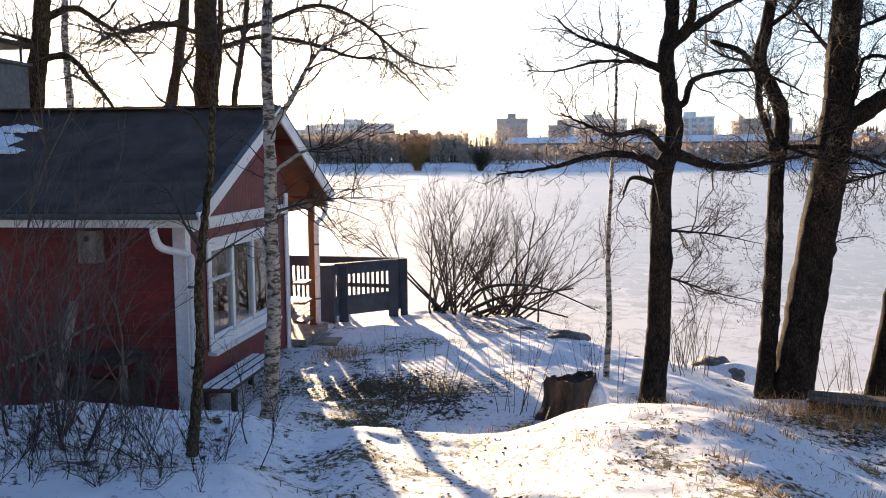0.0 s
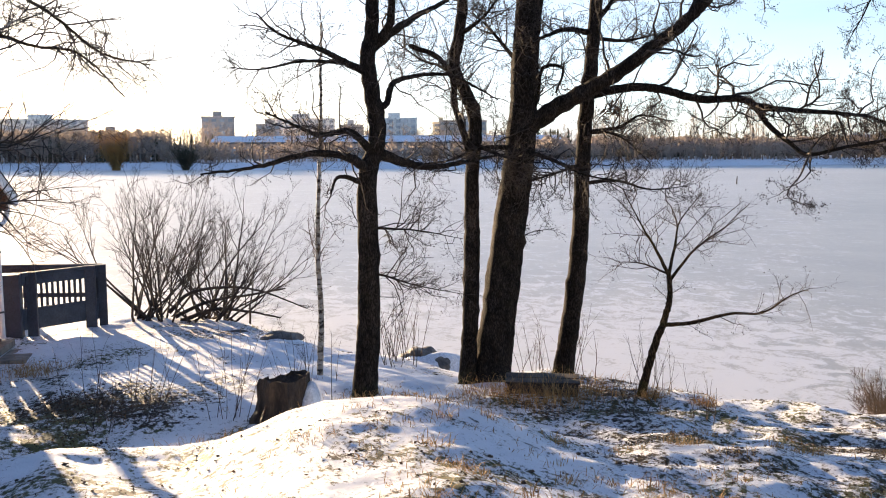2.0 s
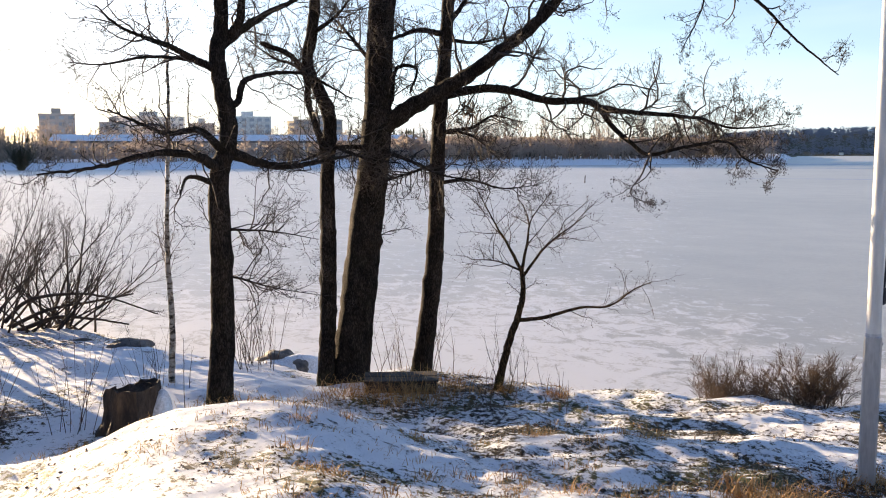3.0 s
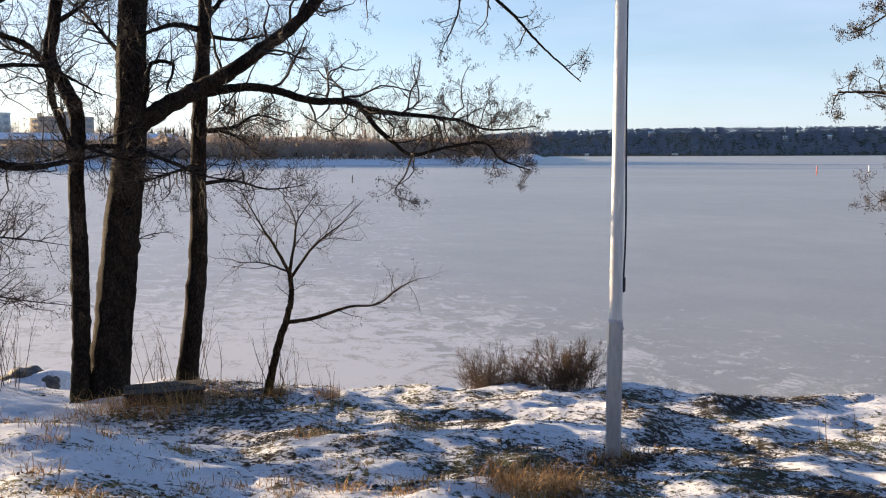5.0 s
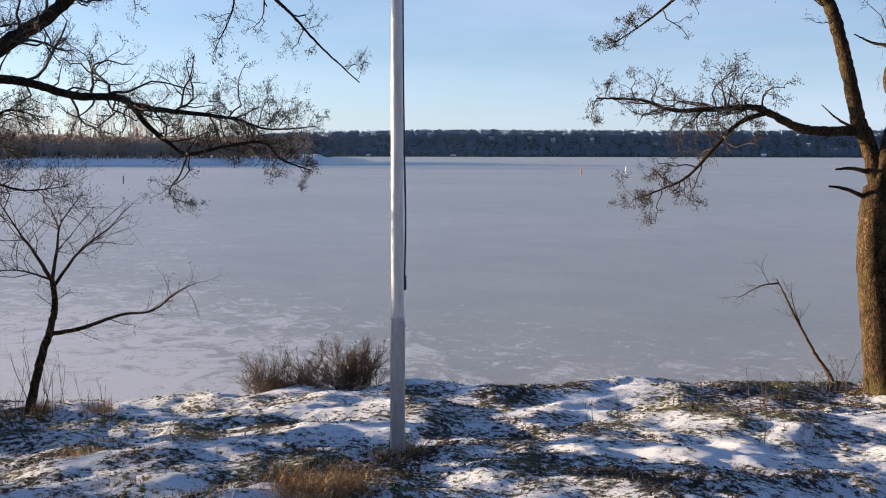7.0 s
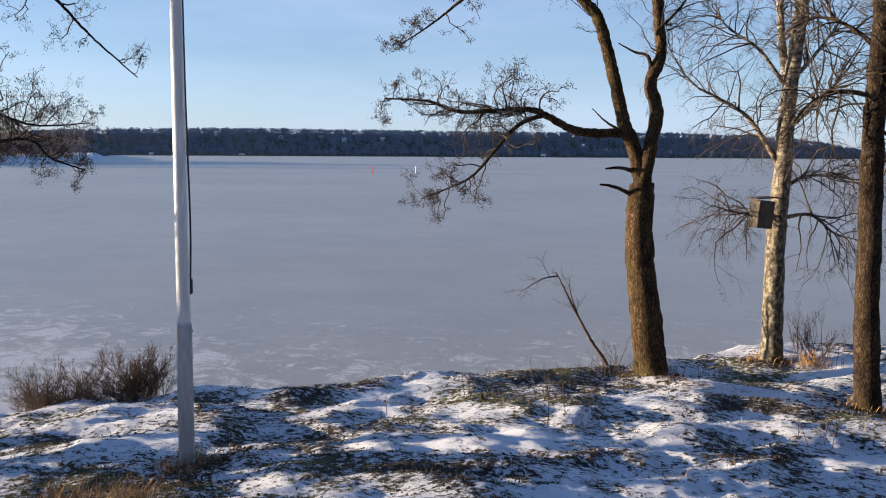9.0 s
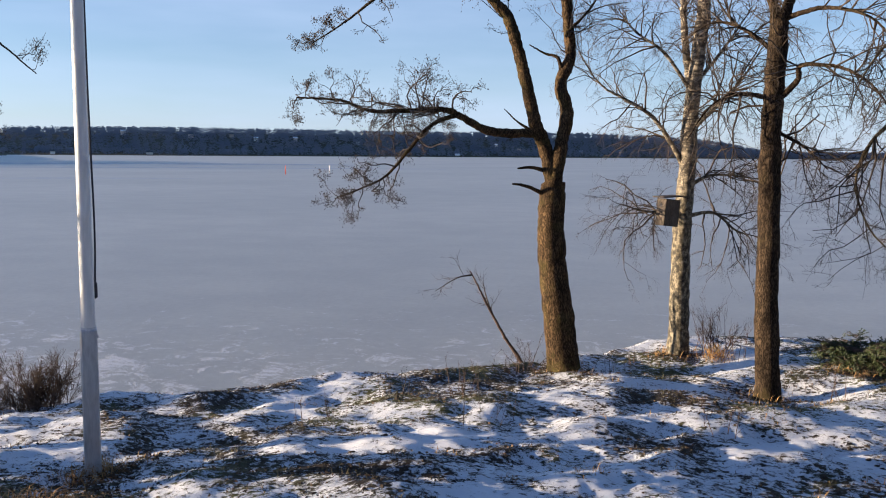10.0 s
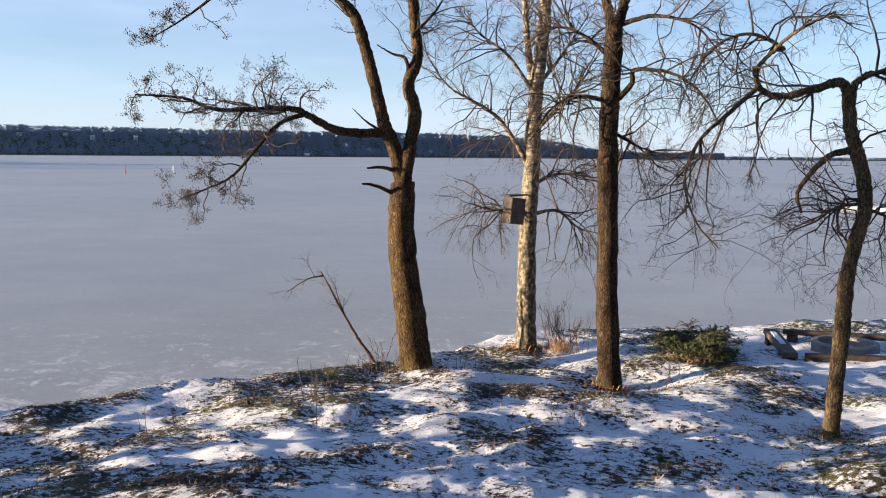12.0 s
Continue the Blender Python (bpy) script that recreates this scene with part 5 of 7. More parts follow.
t.limb(0.047, 0.013, (0.02, 0, 2.72), (-0.20, -0.1, 3.11), (-0.49, -0.2, 3.49), (-0.88, -0.4, 3.73), (-1.19, -0.5, 3.92), (-1.49, -0.6, 4.36), kink=0.26, bud_rate=0.0, thick=0.95, boughs=3, reach=1.5, arch=0.55, twigs=24, length=1.05, levels=2, droop=0.34, start=0.2)
t.limb(0.047, 0.013, (0.09, 0, 3.30), (0.41, -0.2, 3.62), (0.69, -0.3, 3.93), (0.95, -0.5, 4.38), kink=0.26, bud_rate=0.0, thick=0.95, boughs=3, reach=1.5, arch=0.55, twigs=24, length=1.05, levels=2, droop=0.34, start=0.2)
t.limb(0.038, 0.013, (0.08, 0, 2.47), (0.42, 0.2, 2.65), (1.08, 0.4, 2.59), kink=0.26, bud_rate=0.0, thick=0.95, boughs=3, reach=1.5, arch=0.55, twigs=24, length=1.05, levels=2, droop=0.34, start=0.2)
t.limb(0.034, 0.013, (0.06, 0, 2.09), (0.43, 0.2, 2.10), (0.76, 0.4, 1.84), (1.06, 0.6, 1.74), kink=0.26, bud_rate=0.0, thick=0.95, boughs=3, reach=1.5, arch=0.55, twigs=24, length=1.05, levels=2, droop=0.34, start=0.2)
t.limb(0.034, 0.013, (-0.08, 0, 2.23), (-0.45, -0.2, 2.12), (-0.85, -0.5, 2.23), kink=0.26, bud_rate=0.0, thick=0.95, boughs=3, reach=1.5, arch=0.55, twigs=24, length=1.05, levels=2, droop=0.34, start=0.2)
t.limb(0.038, 0.013, (0.11, 0, 3.96), (0.50, 0.2, 4.47), (0.88, 0.5, 5.09), kink=0.26, bud_rate=0.0, thick=0.95, boughs=3, reach=1.5, arch=0.55, twigs=24, length=1.05, levels=2, droop=0.34, start=0.2)
t.limb(0.034, 0.013, (0.08, 0, 3.79), (-0.32, -0.2, 4.35), (-0.73, -0.3, 4.65), (-0.96, -0.5, 4.94), kink=0.26, bud_rate=0.0, thick=0.95, boughs=3, reach=1.5, arch=0.55, twigs=24, length=1.05, levels=2, droop=0.34, start=0.2)
t.done()
t = Tree("oak_tree", (10.96, -1.23, 0.42), M_BARK_OAK, M_TWIG_SUNLIT, 9, "straight furrowed trunk with arching bare limbs", group="sunlit trees")
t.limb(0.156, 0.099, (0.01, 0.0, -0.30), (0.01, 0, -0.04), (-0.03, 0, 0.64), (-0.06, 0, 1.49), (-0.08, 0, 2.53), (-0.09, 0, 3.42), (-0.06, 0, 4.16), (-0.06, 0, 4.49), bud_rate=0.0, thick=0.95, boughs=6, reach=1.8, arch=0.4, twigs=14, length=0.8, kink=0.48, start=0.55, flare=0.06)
t.limb(0.071, 0.032, (-0.07, 0, 4.39), (-0.15, -0.1, 4.68), (-0.29, -0.2, 5.12), (-0.33, -0.3, 5.67), bud_rate=0.0, thick=0.95, boughs=3, reach=1.5, arch=0.6, twigs=26, length=1.0, levels=2, kink=0.32, droop=0.3, start=0.2)
t.limb(0.078, 0.035, (-0.05, 0, 4.39), (0.05, 0.1, 4.70), (0.14, 0.2, 5.19), (0.16, 0.3, 5.80), bud_rate=0.0, thick=0.95, boughs=3, reach=1.5, arch=0.6, twigs=26, length=1.0, levels=2, kink=0.32, droop=0.3, start=0.2)
t.limb(0.043, 0.011, (-0.02, 0, 3.49), (0.16, -0.1, 3.75), (0.20, -0.3, 3.90), (0.61, -0.4, 3.85), (0.92, -0.6, 3.61), (1.16, -0.7, 3.20), bud_rate=0.0, thick=0.95, boughs=3, reach=1.5, arch=0.6, twigs=26, length=1.0, levels=2, kink=0.32, droop=0.3, start=0.2)
t.limb(0.035, 0.011, (0.04, 0, 4.48), (0.41, -0.2, 4.53), (0.84, -0.4, 4.38), (1.14, -0.6, 4.01), bud_rate=0.0, thick=0.95, boughs=3, reach=1.5, arch=0.6, twigs=26, length=1.0, levels=2, kink=0.32, droop=0.3, start=0.2)
t.limb(0.032, 0.011, (-0.14, 0, 3.59), (-0.48, -0.2, 3.61), (-0.76, -0.5, 3.43), (-0.97, -0.7, 3.07), bud_rate=0.0, thick=0.95, boughs=3, reach=1.5, arch=0.6, twigs=26, length=1.0, levels=2, kink=0.32, droop=0.3, start=0.2)
t.limb(0.028, 0.011, (-0.06, 0, 3.22), (0.27, 0.3, 3.02), (0.57, 0.6, 2.74), bud_rate=0.0, thick=0.95, boughs=3, reach=1.5, arch=0.6, twigs=26, length=1.0, levels=2, kink=0.32, droop=0.3, start=0.2)
t.limb(0.032, 0.011, (-0.10, 0, 4.09), (-0.45, 0.2, 4.39), (-0.81, 0.3, 4.49), (-1.17, 0.5, 4.31), bud_rate=0.0, thick=0.95, boughs=3, reach=1.5, arch=0.6, twigs=26, length=1.0, levels=2, kink=0.32, droop=0.3, start=0.2)
t.done()
t = Tree("crooked_tree", (8.83, -3.17, 0.58), M_BARK_SMOOTH, M_TWIG_SUNLIT, 10, "crooked bare tree with a zigzag limb", group="sunlit trees")
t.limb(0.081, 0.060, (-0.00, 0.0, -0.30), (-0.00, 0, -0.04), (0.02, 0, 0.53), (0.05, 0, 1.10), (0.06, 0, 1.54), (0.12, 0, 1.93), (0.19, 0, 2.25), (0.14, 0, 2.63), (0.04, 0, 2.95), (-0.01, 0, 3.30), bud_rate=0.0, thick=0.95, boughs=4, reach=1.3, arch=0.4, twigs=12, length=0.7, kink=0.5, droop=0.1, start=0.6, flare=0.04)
t.limb(0.054, 0.018, (-0.00, 0, 3.22), (-0.07, -0.1, 3.44), (-0.31, -0.2, 3.38), (-0.60, -0.3, 3.31), (-0.77, -0.4, 3.38), (-0.80, -0.5, 3.54), (-0.69, -0.6, 3.67), (-0.46, -0.7, 3.86), (-0.15, -0.8, 4.00), bud_rate=0.0, thick=0.95, boughs=2, reach=1.5, arch=0.5, twigs=24, length=0.95, levels=2, kink=0.36, droop=0.25, start=0.15)
t.limb(0.048, 0.015, (0.01, 0, 3.25), (0.07, 0.1, 3.47), (0.37, 0.3, 3.58), (0.76, 0.4, 3.50), bud_rate=0.0, thick=0.95, boughs=2, reach=1.5, arch=0.5, twigs=24, length=0.95, levels=2, kink=0.36, droop=0.25, start=0.15)
t.limb(0.039, 0.024, (0.05, 0, 2.84), (-0.14, -0.1, 2.76), (-0.32, -0.2, 2.56), (-0.41, -0.2, 2.38), (-0.36, -0.3, 2.22), twigs=0)
t.limb(0.027, 0.009, (-0.74, -0.5, 3.37), (-1.02, -0.6, 3.15), (-1.27, -0.8, 2.86), (-1.36, -0.9, 2.52), (-1.22, -1.1, 2.16), (-1.00, -1.2, 1.93), bud_rate=0.0, thick=0.95, boughs=2, reach=1.5, arch=0.5, twigs=24, length=0.95, levels=2, kink=0.36, droop=0.25, start=0.15)
t.limb(0.021, 0.009, (0.14, 0, 2.31), (-0.06, -0.2, 2.27), (-0.25, -0.5, 2.14), (-0.47, -0.7, 2.06), bud_rate=0.0, thick=0.95, boughs=2, reach=1.5, arch=0.5, twigs=24, length=0.95, levels=2, kink=0.36, droop=0.25, start=0.15)
t.limb(0.024, 0.009, (0.17, 0, 2.26), (0.39, 0.1, 2.17), (0.66, 0.3, 1.87), bud_rate=0.0, thick=0.95, boughs=2, reach=1.5, arch=0.5, twigs=24, length=0.95, levels=2, kink=0.36, droop=0.25, start=0.15)
t.limb(0.027, 0.009, (-0.59, -0.4, 3.75), (-0.86, -0.5, 3.88), (-1.15, -0.6, 3.78), (-1.35, -0.8, 3.46), (-1.44, -0.9, 3.14), bud_rate=0.0, thick=0.95, boughs=2, reach=1.5, arch=0.5, twigs=24, length=0.95, levels=2, kink=0.36, droop=0.25, start=0.15)
t.done()
t = Tree("birch_tree", (-1.85, 8.95, 0.68), M_BIRCH_WHITE, M_TWIG, 12, "slim white birch in front of the cottage gable")
t.limb(0.091, 0.044, (-0.00, 0.0, -0.30), (-0.00, 0, -0.03), (0.06, 0, 0.68), (0.09, 0, 1.27), (0.08, 0, 1.96), (0.09, 0, 2.76), (0.08, 0, 3.65), (0.11, 0, 4.20), (0.16, 0, 4.85), bud_rate=0.0, twigs=20, length=0.7, start=0.4, flare=0.03)
t.limb(0.038, 0.009, (0.15, 0, 2.90), (0.32, -0.1, 3.24), (0.47, -0.2, 3.52), (0.67, -0.3, 3.76), (0.88, -0.4, 3.88), bud_rate=0.0, kink=0.3, twigs=24, length=0.95, levels=2, start=0.2)
t.limb(0.021, 0.006, (0.14, 0, 2.47), (0.46, -0.2, 2.72), (0.81, -0.3, 2.76), (1.07, -0.5, 2.85), (1.53, -0.7, 3.06), bud_rate=0.0, kink=0.3, twigs=24, length=0.95, levels=2, start=0.2)
t.limb(0.018, 0.006, (0.12, 0, 2.07), (0.42, -0.2, 2.19), (0.74, -0.3, 2.24), (1.06, -0.5, 2.25), bud_rate=0.0, kink=0.3, twigs=24, length=0.95, levels=2, start=0.2)
t.limb(0.018, 0.006, (0.07, 0, 3.59), (-0.15, 0.2, 3.89), (-0.31, 0.4, 4.14), bud_rate=0.0, kink=0.3, twigs=24, length=0.95, levels=2, start=0.2)
t.done()
t = Tree("young_tree", (-1.86, 6.29, 1.17), M_BARK_SMOOTH, M_TWIG, 13, "thin dark young tree in the snow before the cottage")
t.limb(0.046, 0.017, (-0.00, 0.0, -0.30), (-0.00, 0, -0.01), (0.05, 0, 0.44), (0.09, 0, 0.85), (0.09, 0, 1.26), (0.14, 0, 1.66), (0.20, 0, 2.06), (0.22, 0, 2.38), (0.27, 0, 2.74), (0.30, 0, 3.09), (0.31, 0, 3.48), bud_rate=0.0, twigs=22, length=0.5, levels=1, start=0.25, flare=0.02)
t.limb(0.013, 0.004, (0.12, 0, 1.50), (0.02, -0.2, 1.68), (-0.08, -0.3, 1.92), (-0.25, -0.5, 2.07), bud_rate=0.0, twigs=12, length=0.4, levels=1, start=0.15)
t.limb(0.011, 0.004, (0.11, 0, 1.38), (0.29, 0.1, 1.49), (0.50, 0.2, 1.60), (0.81, 0.3, 1.75), bud_rate=0.0, twigs=12, length=0.4, levels=1, start=0.15)
t.limb(0.013, 0.004, (0.21, 0, 2.26), (0.08, -0.1, 2.45), (-0.10, -0.3, 2.52), (-0.26, -0.4, 2.73), bud_rate=0.0, twigs=12, length=0.4, levels=1, start=0.15)
t.done()
t = Tree("old_tree", (-4.94, 17.91, 0.12), M_BARK_WARM, M_TWIG, 14, "thick dark trunk behind the cottage")
t.limb(0.274, 0.203, (-0.01, 0.0, -0.30), (-0.01, 0, -0.24), (0.07, 0, 1.86), (0.15, 0, 4.25), (0.20, 0, 6.36), (0.23, 0, 8.53), bud_rate=0.0, boughs=6, reach=2.5, twigs=12, length=1.2, start=0.5, flare=0.1)
t.limb(0.066, 0.018, (0.34, 0, 5.37), (1.06, -1.2, 5.48), (1.87, -2.4, 5.27), (2.48, -3.6, 4.90), (2.91, -4.8, 4.69), (3.23, -6.0, 4.01), boughs=2, reach=2.0, kink=0.3, bud_rate=0.0, twigs=56, length=1.4, levels=2, start=0.2)
t.limb(0.066, 0.018, (0.30, 0, 5.70), (1.29, -1.0, 5.81), (2.14, -2.0, 5.99), (2.79, -3.0, 5.56), (3.36, -4.0, 4.83), (3.86, -5.0, 4.56), boughs=2, reach=2.0, kink=0.3, bud_rate=0.0, twigs=56, length=1.4, levels=2, start=0.2)
t.limb(0.054, 0.018, (0.08, 0, 5.69), (-0.67, -1.0, 5.74), (-1.39, -2.0, 5.38), (-1.98, -3.0, 5.40), boughs=2, reach=2.0, kink=0.3, bud_rate=0.0, twigs=56, length=1.4, levels=2, start=0.2)
t.done()
t = Tree("old_tree", (-6.48, 13.61, 0.90), M_BARK_WARM, M_TWIG, 15, "dark bare tree behind the cottage roof")
t.limb(0.194, 0.106, (-0.13, 0.0, -0.30), (-0.13, 0, -0.17), (0.03, 0, 1.41), (0.18, 0, 3.14), (0.33, 0, 4.17), (0.40, 0, 4.85), (0.53, 0, 5.86), bud_rate=0.0, twigs=16, length=0.9, start=0.5, flare=0.08)
t.limb(0.068, 0.019, (0.30, 0, 3.96), (0.69, -0.5, 3.96), (0.96, -1.0, 3.60), (1.21, -1.5, 3.16), (1.26, -2.0, 2.67), bud_rate=0.0, boughs=3, reach=2.0, twigs=30, length=0.9, levels=2, start=0.2)
t.limb(0.068, 0.019, (0.36, 0, 4.59), (0.84, 0.2, 4.79), (1.27, 0.5, 4.63), (1.54, 0.7, 4.45), (2.00, 1.0, 3.99), bud_rate=0.0, boughs=3, reach=2.0, twigs=30, length=0.9, levels=2, start=0.2)
t.limb(0.058, 0.019, (0.13, 0, 4.24), (-0.14, 0.5, 4.38), (-0.69, 1.0, 4.59), bud_rate=0.0, boughs=3, reach=2.0, twigs=30, length=0.9, levels=2, start=0.2)
t.done()
t = Tree("birch_tree", (-6.82, 21.00, -0.43), M_BARK_WARM, M_TWIG, 16, "leaning pale trunk behind the cottage roof")
t.limb(0.156, 0.099, (-0.37, 0.0, -0.30), (-0.37, 0, -0.25), (-0.01, 0, 3.13), (0.39, 0, 5.25), (0.59, 0, 6.31), (0.76, 0, 7.49), (0.90, 0, 8.79), bud_rate=0.0, boughs=4, reach=2.0, twigs=24, length=1.2, start=0.4)
t.limb(0.071, 0.021, (0.50, 0, 5.94), (0.79, -0.5, 6.13), (1.00, -1.0, 6.58), bud_rate=0.0, twigs=20, length=1.2, levels=2, start=0.2)
t.limb(0.085, 0.021, (0.62, 0, 7.03), (0.01, -0.7, 6.72), (-0.81, -1.3, 6.45), (-1.18, -2.0, 6.14), bud_rate=0.0, twigs=20, length=1.2, levels=2, start=0.2)
t.done()
t = Tree("willow_sapling", (12.53, 1.98, 0.37), M_TWIG_BIRCH, M_TWIG_SUNLIT, 17, "thin leaning sapling hanging over the ice")
t.limb(0.037, 0.008, (0.00, 0.0, -0.30), (0.00, 0, -0.05), (-0.22, 0, 0.28), (-0.43, 0, 0.65), (-0.64, 0, 1.06), (-0.75, 0, 1.27), bud_rate=0.0, twigs=9, length=0.4, levels=1, start=0.5)
t.limb(0.016, 0.008, (-0.72, 0, 1.22), (-0.94, -0.1, 1.18), (-1.24, -0.2, 1.00), bud_rate=0.0, twigs=8, length=0.45, levels=1)
t.limb(0.016, 0.008, (-0.43, 0, 0.65), (-0.52, 0.1, 0.88), (-0.57, 0.2, 1.08), bud_rate=0.0, twigs=6, length=0.4, levels=1)
t.done()
t = Tree("birch_tree", (-9.61, 22.08, -0.60), M_BIRCH_WHITE, M_TWIG, 18, "slim pale birch behind the cottage roof")
t.limb(0.116, 0.070, (0.18, 0.0, -0.30), (0.18, 0, -0.31), (0.26, 0, 3.28), (0.31, 0, 5.25), (0.26, 0, 6.76), (0.30, 0, 7.86), (0.33, 0, 9.21), bud_rate=0.0, boughs=4, reach=2.0, twigs=26, length=1.3, start=0.4)
t.limb(0.054, 0.015, (0.28, 0, 6.08), (0.78, -0.5, 5.78), (1.25, -1.0, 5.21), bud_rate=0.0, twigs=17, length=1.2, levels=2)
t.done()
t = Tree("birch_tree", (-5.63, 23.42, -0.87), M_BARK_WARM, M_TWIG, 19, "slim warm-lit trunk behind the cottage roof")
t.limb(0.108, 0.062, (0.11, 0.0, -0.30), (0.11, 0, -0.31), (0.12, 0, 3.93), (0.10, 0, 5.63), (0.22, 0, 6.44), (0.40, 0, 7.46), (0.56, 0, 8.90), bud_rate=0.0, boughs=4, reach=2.0, twigs=24, length=1.2, start=0.4)
t.limb(0.054, 0.015, (0.26, 0, 6.58), (-0.07, -0.5, 6.95), (-0.12, -1.0, 7.45), bud_rate=0.0, twigs=15, length=1.2, levels=2)
t.done()


def leaf_clump(loc, up):
    """Old leaves and twigs caught in the branches, on a short hanging shoot."""
    rng = np.random.default_rng(44)
    t = thing("leaf_clump", loc, 0, "dark clump of old leaves caught in the alder twigs", "leaves")
    stem, mass = Wood(), Wood()
    stem.tube(spline([(0, 0, -0.05), (0.03, 0.01, up * 0.4), (-0.02, 0.0, up * 0.8), (0.0, 0.0, up)], 4), np.linspace(0.004, 0.008, 13), 5)
    for _ in range(150):
        c = rng.normal(size=3) * np.array([0.055, 0.055, 0.04])
        u, q = rng.normal(size=3), rng.normal(size=3)
        u, q = u / np.linalg.norm(u) * rng.uniform(0.015, 0.045), q / np.linalg.norm(q) * rng.uniform(0.006, 0.018)
        mass.quad([c - u, c - q, c + u, c + q])
    stem.make("shoot", M_TWIG, t)
    tagged(mass.make("dead_leaf_mass", M_LITTER, t, smooth=False), kind="stuff")


leaf_clump((5.19, 9.24, 3.82), 0.36)


# ---- bushes, stump, stones and what else lies about ----
def shrub(name, loc, n, height, spread, mat, seed, label, levels=1, droop=0.0, r=0.008, twigs=7, base=0.15, kink=0.10, tw=0.35, category="bush", group="", thick=1.0):
    """Many stems from one foot, with side twigs."""
    rng = np.random.default_rng(seed)
    t = thing(name, loc, 0, label, category, group)
    whole = Wood()
    for _ in range(n):
        a = rng.uniform(0, 2 * math.pi)
        lean = spread * rng.random() ** 0.6
        h = height * (0.55 + 0.5 * rng.random())
        p = np.array([base * rng.normal() * 0.7, base * rng.normal() * 0.7, -0.12])
        d = np.array([math.cos(a) * lean, math.sin(a) * lean, 1.0])
        d /= np.linalg.norm(d)
        pts = [p]
        for i in range(7):
            d = d + rng.normal(size=3) * kink + np.array([0, 0, 0.05 - droop * i / 7])
            d /= np.linalg.norm(d)
            pts.append(pts[-1] + d * h / 7)
        pts = np.array(pts)
        rr = np.linspace(r * (0.6 + 0.8 * rng.random()), 0.0015, 8)
        w = whole if n > 60 else Wood()
        w.tube(pts, rr, 5)
        sprout(w, rng, pts, rr, twigs, h * tw, levels, 0.0, 0.25, 0.12, 0.25, angle=(0.3, 0.8), thick=thick)
        if n <= 60:
            w.make("stem", mat, t)
    if n > 60:
        tagged(whole.make("twig_mass", mat, t), kind="stuff")
    return t


shrub("willow_bush", (-0.05, 17.15, 0.33), 26, 3.2, 1.5, M_TWIG, 11, "large leafless willow bush at the ice edge", 2, r=0.026, twigs=7, base=0.35, group="willows")
shrub("willow_bush", (1.0, 17.0, 0.26), 28, 2.9, 1.7, M_TWIG, 12, "large leafless willow bush at the ice edge", 2, r=0.025, twigs=7, base=0.4, group="willows")


def fallen_willow(pts, r, seed):
    t = Tree("bent_willow", (0.9, 16.6, 0.3), M_TWIG, M_TWIG, seed, "bent willow stem sagging over the snow", "branch")
    t.limb(r, r * 0.3, *pts, twigs=16, length=0.6, levels=1)
    t.done()


fallen_willow(((-0.6, 0, 0.2), (-0.2, 0, 0.55), (0.5, 0, 0.62), (1.1, 0, 0.5), (1.9, 0, 0.15)), 0.04, 1)
fallen_willow(((-0.5, 0.1, 0.1), (0.1, 0.1, 0.35), (0.9, 0.1, 0.45), (1.5, 0, 0.55)), 0.04, 2)
fallen_willow(((-0.4, 0.2, 0.0), (0.2, 0.1, 0.2), (0.8, 0, 0.15), (1.4, 0, 0.0)), 0.045, 3)

for k, (x, y) in enumerate(((8.36, 7.95), (8.95, 7.32))):
    shrub("red_shrub", (x, y, gz(x, y)), 60, 0.80, 1.1, M_TWIG_RUST, 30 + k, "dense rusty brown leafless shrub on the bank", 1, droop=0.16, r=0.0065, twigs=20, base=0.22, tw=0.36, kink=0.15, thick=1.6, group="rusty shrubs")


def turf(seed, n):
    """Short frozen grass in the bare patches."""
    rng = np.random.default_rng(seed)
    a, d = np.radians(rng.uniform(-117, -22, n)), 4.0 + 8.6 * rng.random(n) ** 0.8
    xs, ys = -np.sin(a) * d, np.cos(a) * d
    keep = smooth(0.2, 0.6, bareness(xs, ys)) > rng.random(n)
    xs, ys = xs[keep], ys[keep]
    zs = land(xs, ys)
    w = Wood()
    for x, y, z in zip(xs, ys, zs):
        p = np.array([x, y, z - 0.005])
        u = rng.normal(size=3) * np.array([1, 1, 0]) * 0.6 + np.array([0, 0, 0.8])
        u = u / np.linalg.norm(u) * (0.02 + 0.045 * rng.random())
        s = np.cross(u, rng.normal(size=3))
        s = s / (np.linalg.norm(s) + 1e-6) * 0.003
        w.v.append(np.array([p - s, p + s, p + u]))
        w.f.append(np.array([[0, 1, 2, 2]]) + w.n)
        w.n += 3
    tagged(w.make("turf_grass", M_TURF, smooth=False), "short frozen olive grass in the bare patches", "grass", kind="stuff")


turf(15, 90000)


